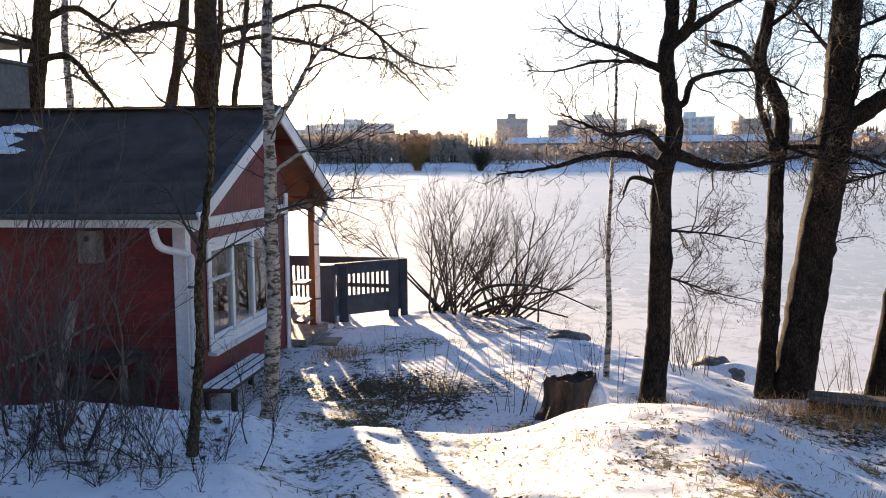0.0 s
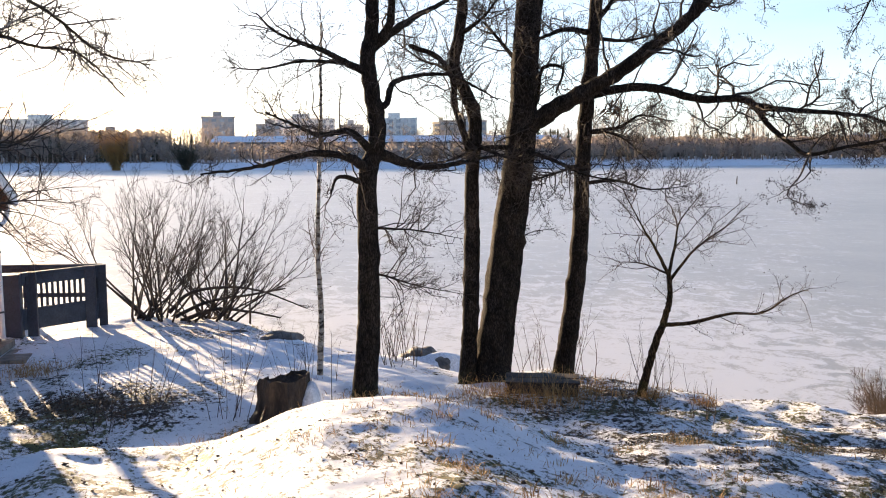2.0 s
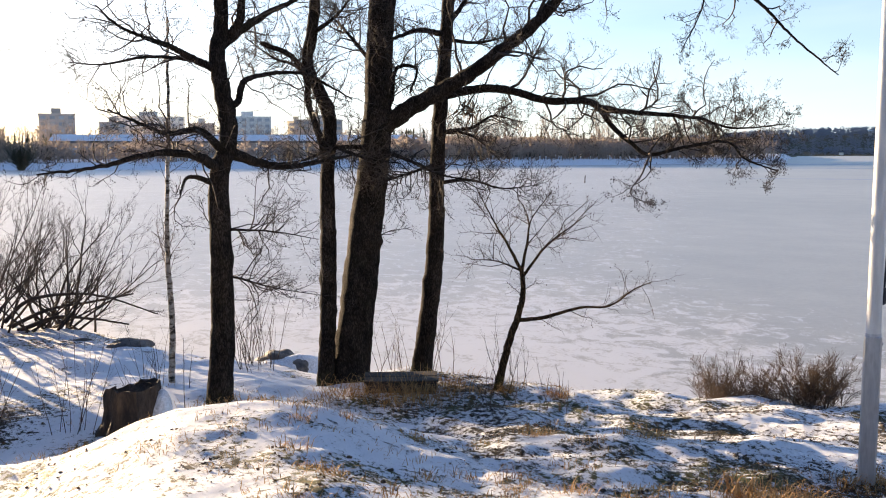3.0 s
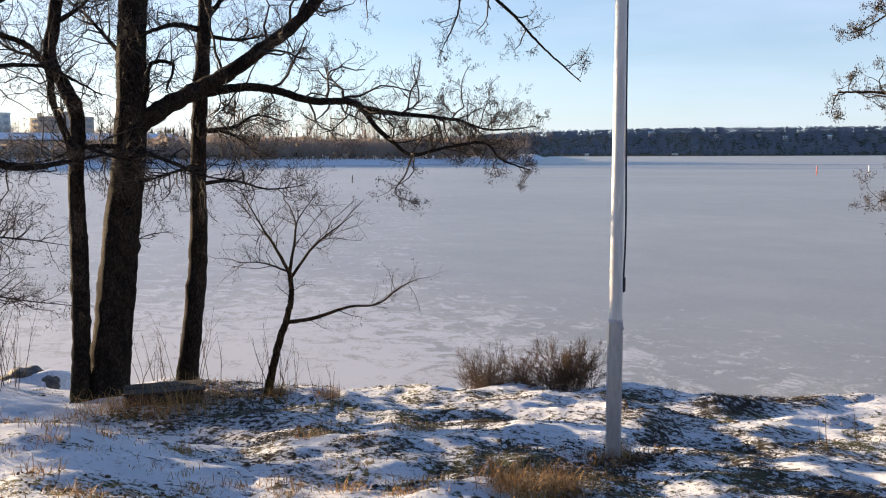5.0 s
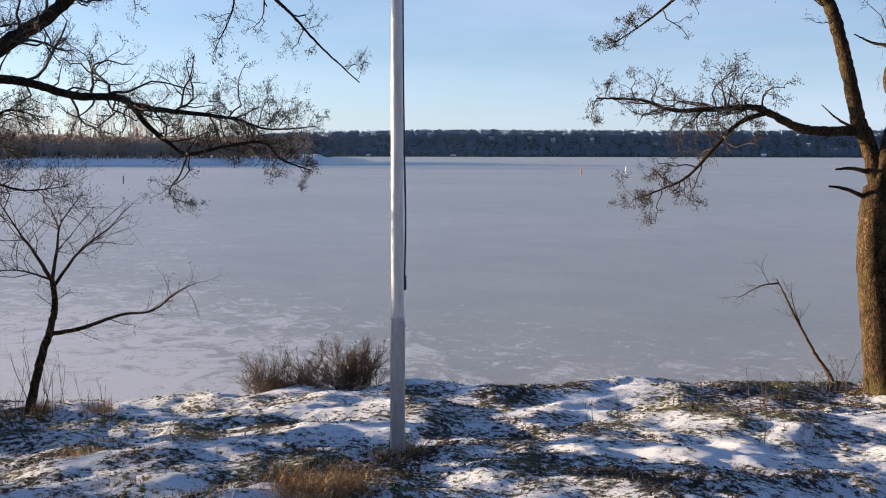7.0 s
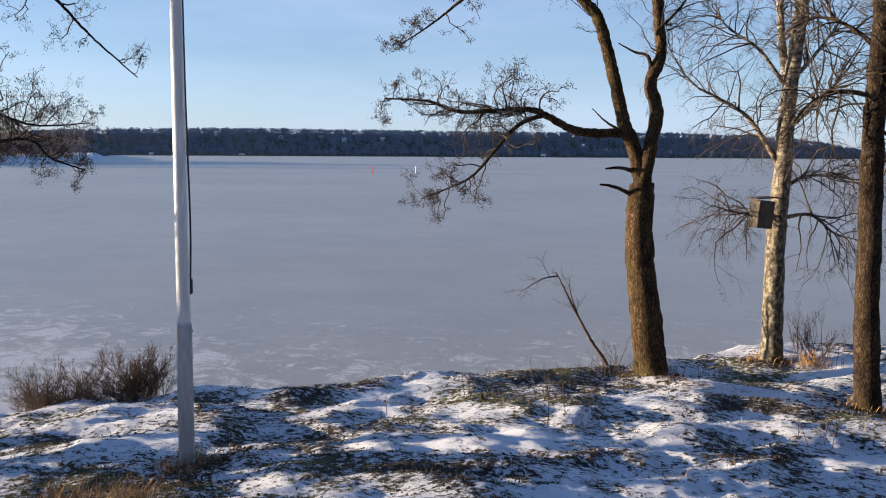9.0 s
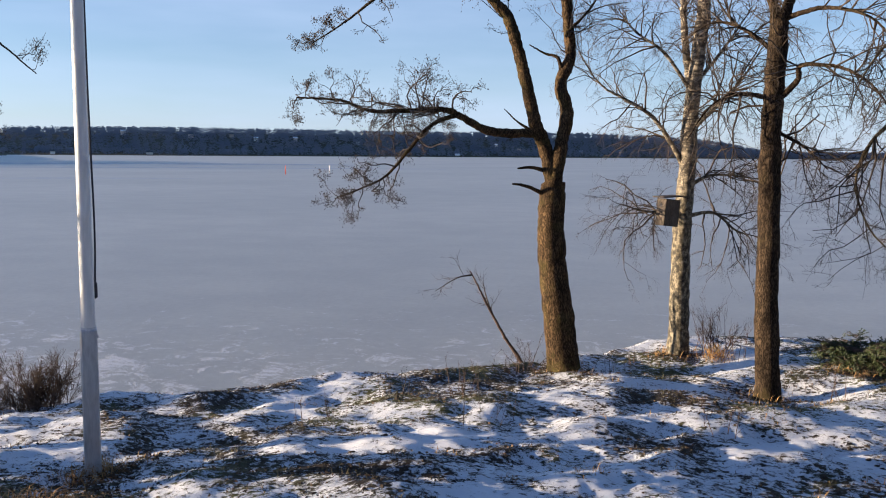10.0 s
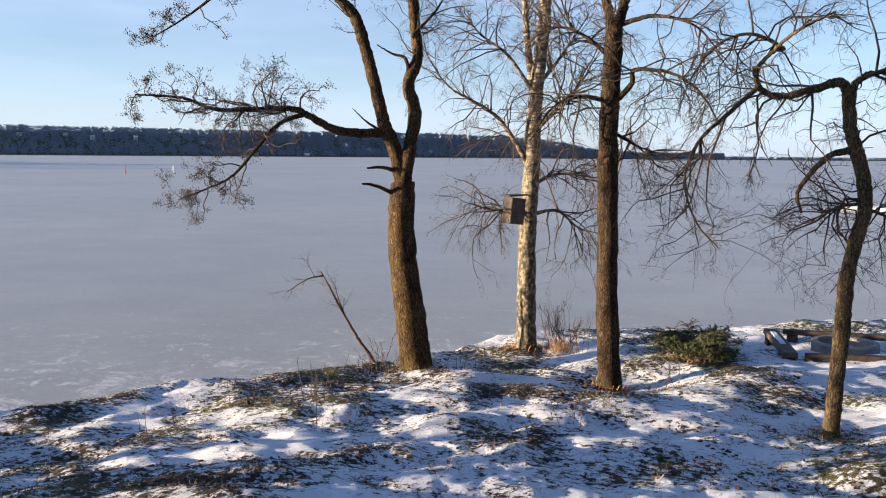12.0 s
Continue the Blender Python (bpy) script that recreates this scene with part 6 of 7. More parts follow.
def stump():
    x, y, z = 1.28, 9.1, 0.55
    t = thing("tree_stump", (x, y, z), 0, "dark rotten tree stump beside the dip", "stump")
    rng = np.random.default_rng(8)
    bm = bmesh.new()
    n, rings = 28, []
    for k, (h, r) in enumerate(((-0.2, 0.40), (0.02, 0.35), (0.12, 0.29), (0.25, 0.265), (0.40, 0.26), (0.47, 0.255))):
        ring = []
        for i in range(n):
            a = 2 * math.pi * i / n
            lump = 1 + 0.10 * math.sin(3 * a + 1) + 0.06 * math.sin(7 * a) + 0.03 * rng.normal()
            ring.append(bm.verts.new((r * lump * math.cos(a), r * lump * math.sin(a), h + (0.035 * math.sin(2 * a + 0.5) + 0.035 * math.sin(a + 2.5) + 0.012 * rng.normal() if k == 5 else 0))))
        rings.append(ring)
    for a, b in zip(rings, rings[1:]):
        for i in range(n):
            bm.faces.new([a[i], a[(i + 1) % n], b[(i + 1) % n], b[i]])
    inner = [bm.verts.new((v.co.x * 0.75, v.co.y * 0.75, v.co.z - 0.05 + 0.04 * rng.normal())) for v in rings[-1]]
    for i in range(n):
        bm.faces.new([rings[-1][i], rings[-1][(i + 1) % n], inner[(i + 1) % n], inner[i]])
    bm.faces.new(inner)
    part("stump_wood", bm, M_STUMP, t, smooth=False)
    sn = bmesh.new()
    bmesh.ops.create_icosphere(sn, subdivisions=3, radius=1.0, matrix=Matrix.LocRotScale((0.24, -0.06, 0.16), Euler((0, 0.25, 0)), (0.12, 0.22, 0.27)))
    for v in sn.verts:
        v.co += 0.03 * noise.noise_vector(v.co * 5)
    part("snow_bank", sn, M_SNOW, t, "snow drifted against the stump", smooth=True)


stump()


def rock(loc, size, seed, label, snow=0.0, drift=None):
    t = thing("boulder", loc, 37 * seed, label, "boulder")
    bm = bmesh.new()
    bmesh.ops.create_icosphere(bm, subdivisions=4, radius=1.0)
    for v in bm.verts:
        q = v.co.copy()
        v.co = Vector((q.x * size[0], q.y * size[1], q.z * size[2])) * (1 + 0.22 * noise.noise(q * 1.7 + Vector((seed, 0, 0))) + 0.08 * noise.noise(q * 5))
    part("stone", bm, M_ROCK, t, smooth=True)
    if snow:
        sn = bmesh.new()
        bmesh.ops.create_icosphere(sn, subdivisions=3, radius=1.0)
        for v in sn.verts:
            q = v.co.copy()
            v.co = Vector((q.x * size[0] * 0.9, q.y * size[1] * 0.85, size[2] * 0.55 + max(q.z, -0.2) * size[2] * 0.5)) * (1 + 0.12 * noise.noise(q * 2 + Vector((seed, 3, 0))))
            v.co += Vector((snow, -snow, 0))
        part("snow_cap", sn, M_SNOW, t, "snow cap", smooth=True)
    if drift:
        turn = Matrix.Rotation(-radians(37 * seed), 4, "Z")
        dx, dy, dz, rx, ry, rz = drift
        sn = bmesh.new()
        bmesh.ops.create_icosphere(sn, subdivisions=4, radius=1.0)
        for v in sn.verts:
            q = v.co.copy()
            v.co = turn @ (Vector((q.x * rx, q.y * ry, q.z * rz)) * (1 + 0.16 * noise.noise(q * 1.8 + Vector((seed, 7, 0)))) + Vector((dx, dy, dz)))
        part("snow_drift", sn, M_SNOW, t, "snow drifted over the stone", smooth=True)
    return t


rock((2.0, 14.5, 0.30), (0.42, 0.3, 0.13), 1, "flat dark boulder at the water's edge")
rock((3.85, 12.7, 0.12), (0.40, 0.32, 0.30), 2, "brown boulder half under drifted snow by the shore", 0.0, (0.14, -0.28, -0.06, 0.62, 0.40, 0.32))
rock((4.05, 12.2, 0.2), (0.16, 0.14, 0.14), 3, "small dark stone in the snow")
rock((1.4, 15.3, 0.28), (0.2, 0.15, 0.08), 4, "small flat stone in the snow")
rock((12.5, 1.0, 0.25), (0.2, 0.18, 0.14), 5, "mossy stone by the alder foot")
rock((12.55, -2.75, 0.30), (0.5, 0.35, 0.2), 6, "low stone under the juniper")
rock((11.9, -2.45, 0.32), (0.22, 0.2, 0.14), 7, "stone capped with snow", 0.02)


def crate():
    """Old plank box in the grass at the foot of the big alder."""
    t = thing("plank_box", (4.42, 9.5, 0.36), -25, "low weathered plank box in dead grass", "box")
    for k in range(2):
        part("side_plank", box((-0.42, -0.22, 0.02 + 0.13 * k), (0.42, -0.19, 0.14 + 0.13 * k), 0.004), M_DARKWOOD, t)
        part("side_plank", box((-0.42, 0.19, 0.02 + 0.13 * k), (0.42, 0.22, 0.14 + 0.13 * k), 0.004), M_DARKWOOD, t)
    for sx in (-1, 1):
        part("end_plank", box((sx * 0.40 - 0.015, -0.19, 0.0), (sx * 0.40 + 0.015, 0.19, 0.27), 0.004), M_DARKWOOD, t)
    part("lid_plank", box((-0.44, -0.24, 0.275), (0.44, -0.03, 0.30), 0.004), M_DARKWOOD, t)
    part("lid_plank", box((-0.44, 0.0, 0.275), (0.44, 0.22, 0.30), 0.004), M_DARKWOOD, t)


crate()


FIRE_SEATS = [
    ((14.43, -4.16), (12.62, -3.94), 0.20, "brown weathered plank seat dusted with snow beside the fire ring"),
    ((14.40, -4.36), (13.85, -6.70), 0.11, "dark weathered plank seat behind the fire ring"),
    ((12.60, -4.14), (12.45, -6.50), 0.11, "dark weathered plank seat before the fire ring"),
]


def fire_place():
    x, y = 13.63, -5.05
    z = 0.36
    t = thing("fire_ring", (x, y, z), 0, "round concrete fire ring with ashes", "fire pit")
    bm = bmesh.new()
    n = 40
    prof = [(0.47, -0.25), (0.48, 0.19), (0.465, 0.21), (0.40, 0.21), (0.385, 0.19), (0.375, -0.08)]
    rings = [[bm.verts.new((r * math.cos(2 * math.pi * i / n), r * math.sin(2 * math.pi * i / n), h)) for i in range(n)] for r, h in prof]
    for a, b in zip(rings, rings[1:]):
        for i in range(n):
            bm.faces.new([a[i], a[(i + 1) % n], b[(i + 1) % n], b[i]])
    bm.faces.new(rings[-1])
    part("ring", bm, M_CONCRETE, t, smooth=False)
    ash = bmesh.new()
    bmesh.ops.create_cone(ash, cap_ends=True, segments=24, radius1=0.37, radius2=0.2, depth=0.12, matrix=Matrix.Translation((0, 0, -0.02)))
    part("ashes", ash, M_LITTER, t)
    for (ax, ay), (bx, by), w, lab in FIRE_SEATS:
        s = thing("low_bench", (ax, ay, z), 0, lab, "bench", "fire place seats")
        d = Vector((bx - ax, by - ay, 0))
        part("seat_plank", beam((0, 0, 0.19), tuple(d + Vector((0, 0, 0.19))), w, 0.08), M_NESTWOOD if w > 0.15 else M_DARKWOOD, s)
        if w > 0.15:
            part("snow_layer", beam(tuple(d * 0.2 + Vector((0.03, 0, 0.238))), tuple(d * 0.7 + Vector((0.03, 0, 0.238))), w * 0.4, 0.014), M_SNOW, s, "dusting of snow")
        for f in (0.06, 0.94):
            q = d * f
            part("support", box((q.x - 0.07, q.y - 0.07, -0.15), (q.x + 0.07, q.y + 0.07, 0.149), 0.01), M_DARKWOOD, s)


fire_place()


def juniper():
    x, y = 12.7, -2.6
    t = thing("young_spruce", (x, y, gz(x, y) + 0.06), 0, "low spreading young spruce with dark green needles", "bush")
    rng = np.random.default_rng(5)
    stems, needles = Wood(), Wood()
    for k in range(120):
        a = rng.uniform(0, 2 * math.pi)
        ln = 0.30 + 0.42 * rng.random()
        el = rng.uniform(0.0, 0.62)
        d = np.array([math.cos(a) * math.cos(el), math.sin(a) * math.cos(el), math.sin(el) * 0.8])
        pts = [np.array([0, 0, -0.05 + 0.2 * rng.random()])]
        for i in range(5):
            d = d + np.array([0, 0, -0.08]) + 0.06 * rng.normal(size=3)
            d /= np.linalg.norm(d)
            pts.append(pts[-1] + d * ln / 5)
        pts = np.array(pts)
        stems.tube(pts, np.linspace(0.006, 0.002, 6), 4)
        for b in range(14):
            s = 0.25 + 0.75 * rng.random()
            i = min(int(s * 5), 4)
            p = pts[i] + (pts[i + 1] - pts[i]) * (s * 5 - i)
            side = np.cross(d, (0, 0, 1.0)) * rng.choice([-1, 1])
            sd = d * 0.8 + side * 0.8 + 0.15 * rng.normal(size=3)
            sd /= np.linalg.norm(sd)
            sl = 0.10 + 0.14 * rng.random()
            stems.tube([p, p + sd * sl], [0.003, 0.0015], 3)
            for q in range(12):
                c = p + sd * sl * (q + 1) / 12
                nd = sd * 0.6 + rng.normal(size=3) * 0.6
                nd /= np.linalg.norm(nd)
                wv = np.cross(nd, sd)
                wv = wv / (np.linalg.norm(wv) + 1e-6) * 0.0048
                e = c + nd * 0.034
                needles.quad([c - wv, c + wv, e + wv * 0.4, e - wv * 0.4])
    tagged(stems.make("woody_growth", M_TWIG_RED, t), kind="stuff")
    needles.make("needles", M_NEEDLE, t, smooth=False)


juniper()

# thin dry saplings and stems that stand along the bank
STEMS = [(-0.55, 9.6, 9, 1.1), (-0.1, 10.1, 7, 0.9), (0.85, 9.55, 10, 1.2), (1.6, 9.4, 6, 1.1), (1.75, 10.6, 6, 1.0), (3.45, 12.2, 22, 1.3), (3.1, 11.6, 8, 1.0), (5.15, 10.2, 14, 1.0), (4.75, 10.5, 10, 0.9),
         (5.75, 9.0, 8, 0.9), (4.9, 8.2, 6, 0.9), (5.5, 7.6, 5, 0.7), (9.6, 3.0, 7, 0.6), (8.2, 3.3, 6, 0.5), (9.3, 2.0, 9, 0.7), (8.3, 1.6, 6, 0.8), (8.5, -0.5, 5, 0.6), (12.6, 0.3, 9, 0.6), (11.7, 1.9, 8, 0.7), (10.7, -1.9, 6, 0.7), (12.9, -0.9, 10, 1.0), (12.0, 0.7, 8, 0.6)]
for k, (x, y, n, h) in enumerate(STEMS):
    shrub("dry_stems", (x, y, gz(x, y)), n, h * (0.7 if x > 8 else 1.0), 0.45, M_TWIG_RED if k % 3 else M_TWIG, 100 + k, "thin dry stems standing in the snow", 0, r=0.005, twigs=4, base=0.2, kink=0.06, category="dry stems", group="dry stems")

shrub("red_shrub", (13.5, -0.75, gz(13.5, -0.75)), 26, 0.8, 0.9, M_TWIG_RED, 61, "small rusty leafless shrub beside the birch", 1, r=0.006, twigs=6, base=0.2, tw=0.35, kink=0.12, group="rusty shrubs")
shrub("red_shrub", (11.9, 1.75, gz(11.9, 1.75)), 14, 0.7, 0.9, M_TWIG_RED, 62, "sparse rusty twigs at the foot of the forked alder", 1, r=0.005, twigs=6, base=0.2, tw=0.35, kink=0.14, group="rusty shrubs")
# dark scrub in the foreground beside the path
SCRUB = [(-2.35, 5.3, 13, 0.9), (-2.8, 5.9, 12, 1.1), (-2.3, 4.7, 12, 0.7), (-1.75, 4.85, 8, 0.6), (-2.0, 5.6, 8, 1.1), (-1.6, 5.5, 6, 0.9)]
TALL = [(-3.35, 6.3, 14, 3.4), (-3.3, 6.6, 16, 2.0), (-3.15, 7.0, 12, 2.4), (-3.6, 7.2, 12, 2.8), (-2.55, 5.5, 9, 1.8), (-2.95, 6.2, 10, 2.6), (-1.95, 6.6, 5, 1.1)]
for k, (x, y, n, h) in enumerate(SCRUB):
    shrub("bare_scrub", (x, y, gz(x, y)), int(n * 1.3), h * 0.85, 0.9, M_TWIG, 200 + k, "tangled dark leafless scrub in the snow", 1, r=0.0034, twigs=12, base=0.35, kink=0.2, tw=0.42, group="foreground scrub")
for k, (x, y, n, h) in enumerate(TALL):
    shrub("tall_scrub", (x, y, gz(x, y)), max(n // 2, 3), h, 0.7, M_TWIG_GREY, 230 + k, "tall grey leafless shrub before the cottage", 1, r=0.011, twigs=8, base=0.3, kink=0.16, tw=0.35, group="foreground scrub")


def tufts(name, spots, seed, label):
    """Dead grass blades, in clumps."""
    rng = np.random.default_rng(seed)
    w = Wood()
    for x, y, r, n, h in spots:
        for _ in range(n):
            px, py = x + r * rng.normal() * 0.6, y + r * rng.normal() * 0.6
            p = np.array([px, py, 0.0])
            a = rng.uniform(0, 2 * math.pi)
            ln = h * (0.5 + rng.random())
            lean = rng.uniform(0.2, 1.4)
            d = np.array([math.cos(a) * lean, math.sin(a) * lean, 1.0])
            d /= np.linalg.norm(d)
            side = np.cross(d, (0, 0, 1.0))
            side = side / (np.linalg.norm(side) + 1e-6) * 0.0028
            p[2] = 0.0
            w.v.append(np.array([p - side, p + side, p + d * ln * 0.6 + side * 0.8, p + d * ln * 0.6 - side * 0.8, p + d * ln + np.array([d[0] * 0.3 * ln, d[1] * 0.3 * ln, -0.25 * ln])]))
            w.f.append(np.array([[0, 1, 2, 3], [3, 2, 4, 4]]) + w.n)
            w.n += 5
    v = np.vstack(w.v)
    g = land(v[0::5, 0], v[0::5, 1])
    v[:, 2] += np.repeat(g, 5) - 0.01
    w.v = [v]
    ob = w.make(name, M_GRASS, smooth=False)
    tagged(ob, label, "grass", kind="stuff")


rng = np.random.default_rng(77)
spots = [(4.3, 9.1, 0.5, 450, 0.30), (4.7, 9.2, 0.4, 350, 0.28), (3.7, 9.4, 0.4, 300, 0.25), (-1.55, 13.0, 0.35, 350, 0.22), (5.85, 4.15, 0.16, 140, 0.14), (5.65, 4.3, 0.12, 80, 0.12), (4.15, 3.75, 0.22, 420, 0.24), (4.45, 3.65, 0.16, 260, 0.20), (5.42, 8.7, 0.12, 160, 0.2), (5.9, 8.3, 0.14, 160, 0.18),
         (11.95, 1.25, 0.3, 200, 0.10), (10.96, -1.2, 0.26, 240, 0.12), (13.25, -0.2, 0.3, 180, 0.12), (8.83, -3.15, 0.25, 220, 0.10), (13.05, -0.75, 0.15, 160, 0.25), (12.2, -2.4, 0.3, 200, 0.1), (2.25, 9.6, 0.25, 120, 0.14), (0.4, 7.6, 0.3, 60, 0.12)]
for _ in range(90):
    a, d = radians(rng.uniform(-116, 10)), rng.uniform(4.2, 11.5)
    spots.append((-math.sin(a) * d, math.cos(a) * d, 0.12, 12, 0.07))
for _ in range(14):
    a, d = radians(rng.uniform(-30, -8)), rng.uniform(5.2, 7.8)
    spots.append((-math.sin(a) * d, math.cos(a) * d, 0.18, 26, 0.08))
for _ in range(46):
    a, d = radians(rng.uniform(-42, -17)), rng.uniform(4.4, 8.6)
    spots.append((-math.sin(a) * d, math.cos(a) * d, rng.uniform(0.08, 0.2), int(rng.integers(25, 70)), rng.uniform(0.06, 0.13)))
tufts("dead_grass", spots, 5, "straw-coloured dead grass tufts poking through the snow")


def litter(seed, n):
    """Fallen leaves and clods on the bank."""
    rng = np.random.default_rng(seed)
    w = Wood()
    centres = [(BARE[int(k)][0], BARE[int(k)][1], BARE[int(k)][2]) for k in (0, 1, 2, 3, 4, 5, 10, 11, 12, 14)]
    xs, ys = [], []
    for _ in range(n):
        if rng.random() < 0.3:
            cx, cy, cr = centres[int(rng.integers(0, 10))]
            xs.append(cx + cr * 0.7 * rng.normal())
            ys.append(cy + cr * 0.7 * rng.normal())
        else:
            a, d = radians(rng.uniform(-117, 8)), 4.0 + 8.5 * rng.random() ** 0.8
            xs.append(-math.sin(a) * d)
            ys.append(math.cos(a) * d)
    xs, ys = np.array(xs), np.array(ys)
    keep = smooth(0.12, 0.62, bareness(xs, ys)) * 0.9 > rng.random(n)
    xs, ys = xs[keep], ys[keep]
    zs = land(xs, ys)
    for x, y, z in zip(xs, ys, zs):
        s = 0.006 + 0.012 * rng.random()
        u = rng.normal(size=3) * np.array([1, 1, 0.45])
        u /= np.linalg.norm(u)
        q = np.cross(u, rng.normal(size=3))
        q /= np.linalg.norm(q) + 1e-6
        c = np.array([x, y, z + 0.003 + 0.007 * rng.random()])
        w.quad([c - u * s, c + q * s * 0.6, c + u * s, c - q * s * 0.6])
    ob = w.make("leaf_litter", M_LITTER, smooth=False)
    tagged(ob, "dark fallen leaves scattered over the snow", "leaves", kind="stuff")


litter(9, 90000)


def clods(seed, n):
    """Lumps of frozen soil and matted leaves, heaped where the turf lies bare."""
    rng = np.random.default_rng(seed)
    a, d = np.radians(rng.uniform(-117, 6, n)), 4.0 + 8.0 * rng.random(n) ** 0.8
    xs, ys = -np.sin(a) * d, np.cos(a) * d
    heap = bareness(xs, ys) + 0.9 * fbm(xs, ys, 2.2, 2, 71)
    keep = smooth(0.26, 0.7, heap) * (0.35 + 0.65 * smooth(-20, -32, np.degrees(a))) > rng.random(n)
    xs, ys = xs[keep], ys[keep]
    zs = land(xs, ys)
    ball = np.array([(1, 0, 0), (0, 1, 0), (-1, 0, 0), (0, -1, 0), (0, 0, 1), (0, 0, -1), (0.6, 0.6, 0.5), (-0.6, 0.5, 0.55)], float)
    tri = np.array([(0, 6, 4, 4), (6, 1, 4, 4), (1, 7, 4, 4), (7, 2, 4, 4), (2, 3, 4, 4), (3, 0, 4, 4), (0, 1, 6, 6), (1, 2, 7, 7), (1, 0, 5, 5), (2, 1, 5, 5), (3, 2, 5, 5), (0, 3, 5, 5)])
    w = Wood()
    for x, y, z in zip(xs, ys, zs):
        r = 0.006 + 0.017 * rng.random() ** 2.4
        c, q = math.cos(rng.random() * 6.28), math.sin(rng.random() * 6.28)
        v = ball * (1 + 0.35 * rng.normal(size=ball.shape)) * np.array([1.5, 1.0, 0.62]) * r
        w.v.append(np.stack([v[:, 0] * c - v[:, 1] * q + x, v[:, 0] * q + v[:, 1] * c + y, v[:, 2] + z + 0.2 * r], 1))
        w.f.append(tri + w.n)
        w.n += 8
    tagged(w.make("soil_clods", M_SOIL, smooth=False), "dark clods of frozen soil and matted leaves in the snow", "soil", kind="stuff")


clods(33, 24000)


# ---- far shore, woods and town ----
def place_far(az, d, z=0.0):
    a = radians(az)
    return (-math.sin(a) * d, math.cos(a) * d, z)


def tower(az, d, w, h, depth, storeys, bays, mat, label, z=2.0, rz=None):
    x, y, _ = place_far(az, d)
    t = thing("apartment_block", (x, y, z), az if rz is None else rz, label, "building", "far town")
    part("wall", box((-w / 2, 0, -6), (w / 2, depth, h)), mat, t)
    # roof in the wall's paled colour, so its edge fades as in haze
    part("roof", box((-w / 2 - 0.3, -0.3, h), (w / 2 + 0.3, depth + 0.3, h + 0.5)), mat, t)
    part("roof_hut", box((-w * 0.15, depth * 0.3, h + 0.5), (w * 0.12, depth * 0.7, h + 3.0)), mat, t)
    sh, bw = h / storeys, w / bays
    for i in range(storeys):
        for k in range(bays):
            x0 = -w / 2 + bw * k + bw * 0.22
            part("window", box((x0, -0.06, sh * i + sh * 0.3), (x0 + bw * 0.56, 0.1, sh * i + sh * 0.8)), M_HAZED_GLASS, t)
    return t


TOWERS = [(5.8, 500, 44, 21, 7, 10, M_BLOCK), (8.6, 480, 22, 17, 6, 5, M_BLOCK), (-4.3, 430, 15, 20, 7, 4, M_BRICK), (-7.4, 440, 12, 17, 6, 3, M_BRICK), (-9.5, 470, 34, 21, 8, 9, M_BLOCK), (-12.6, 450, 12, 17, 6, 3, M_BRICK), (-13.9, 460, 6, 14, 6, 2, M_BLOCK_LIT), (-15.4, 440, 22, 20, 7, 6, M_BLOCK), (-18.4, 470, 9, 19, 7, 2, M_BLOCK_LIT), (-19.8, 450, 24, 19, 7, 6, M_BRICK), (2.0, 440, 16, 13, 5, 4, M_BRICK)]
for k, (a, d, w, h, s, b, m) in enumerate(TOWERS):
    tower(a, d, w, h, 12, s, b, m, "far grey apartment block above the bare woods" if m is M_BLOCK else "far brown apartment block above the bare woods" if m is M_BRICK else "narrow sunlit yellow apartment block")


def hall():
    """The long low building with a snowy roof on the far shore."""
    x, y, _ = place_far(-15.0, 318)
    t = thing("long_hall", (x, y, 1.8), -15.0, "long low grey building with a snow-covered roof", "building")
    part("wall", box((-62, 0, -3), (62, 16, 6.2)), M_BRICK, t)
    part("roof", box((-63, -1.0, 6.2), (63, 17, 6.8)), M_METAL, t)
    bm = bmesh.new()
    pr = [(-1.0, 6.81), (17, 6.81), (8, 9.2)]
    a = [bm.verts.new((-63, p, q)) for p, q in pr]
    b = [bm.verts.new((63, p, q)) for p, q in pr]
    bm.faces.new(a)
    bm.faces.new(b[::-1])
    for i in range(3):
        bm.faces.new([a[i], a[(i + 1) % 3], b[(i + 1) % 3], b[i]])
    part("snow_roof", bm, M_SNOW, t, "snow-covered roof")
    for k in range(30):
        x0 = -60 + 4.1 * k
        part("window", box((x0, -0.1, 1.2), (x0 + (2.9 if k % 3 else 1.4), 0.1, 5.0)), M_HAZED_GLASS, t)
        if k % 4 == 0:
            part("pillar", box((x0 - 0.9, -0.5, 0), (x0 - 0.3, 0.0, 6.2)), M_BLOCK, t)


hall()


def ribbon(w, a, b, r, rng):
    """A flat stroke for a far twig."""
    d = b - a
    s = np.cross(d, rng.normal(size=3))
    s = s / (np.linalg.norm(s) + 1e-9) * r
    w.quad([a - s, a + s, b + s * 0.3, b - s * 0.3])


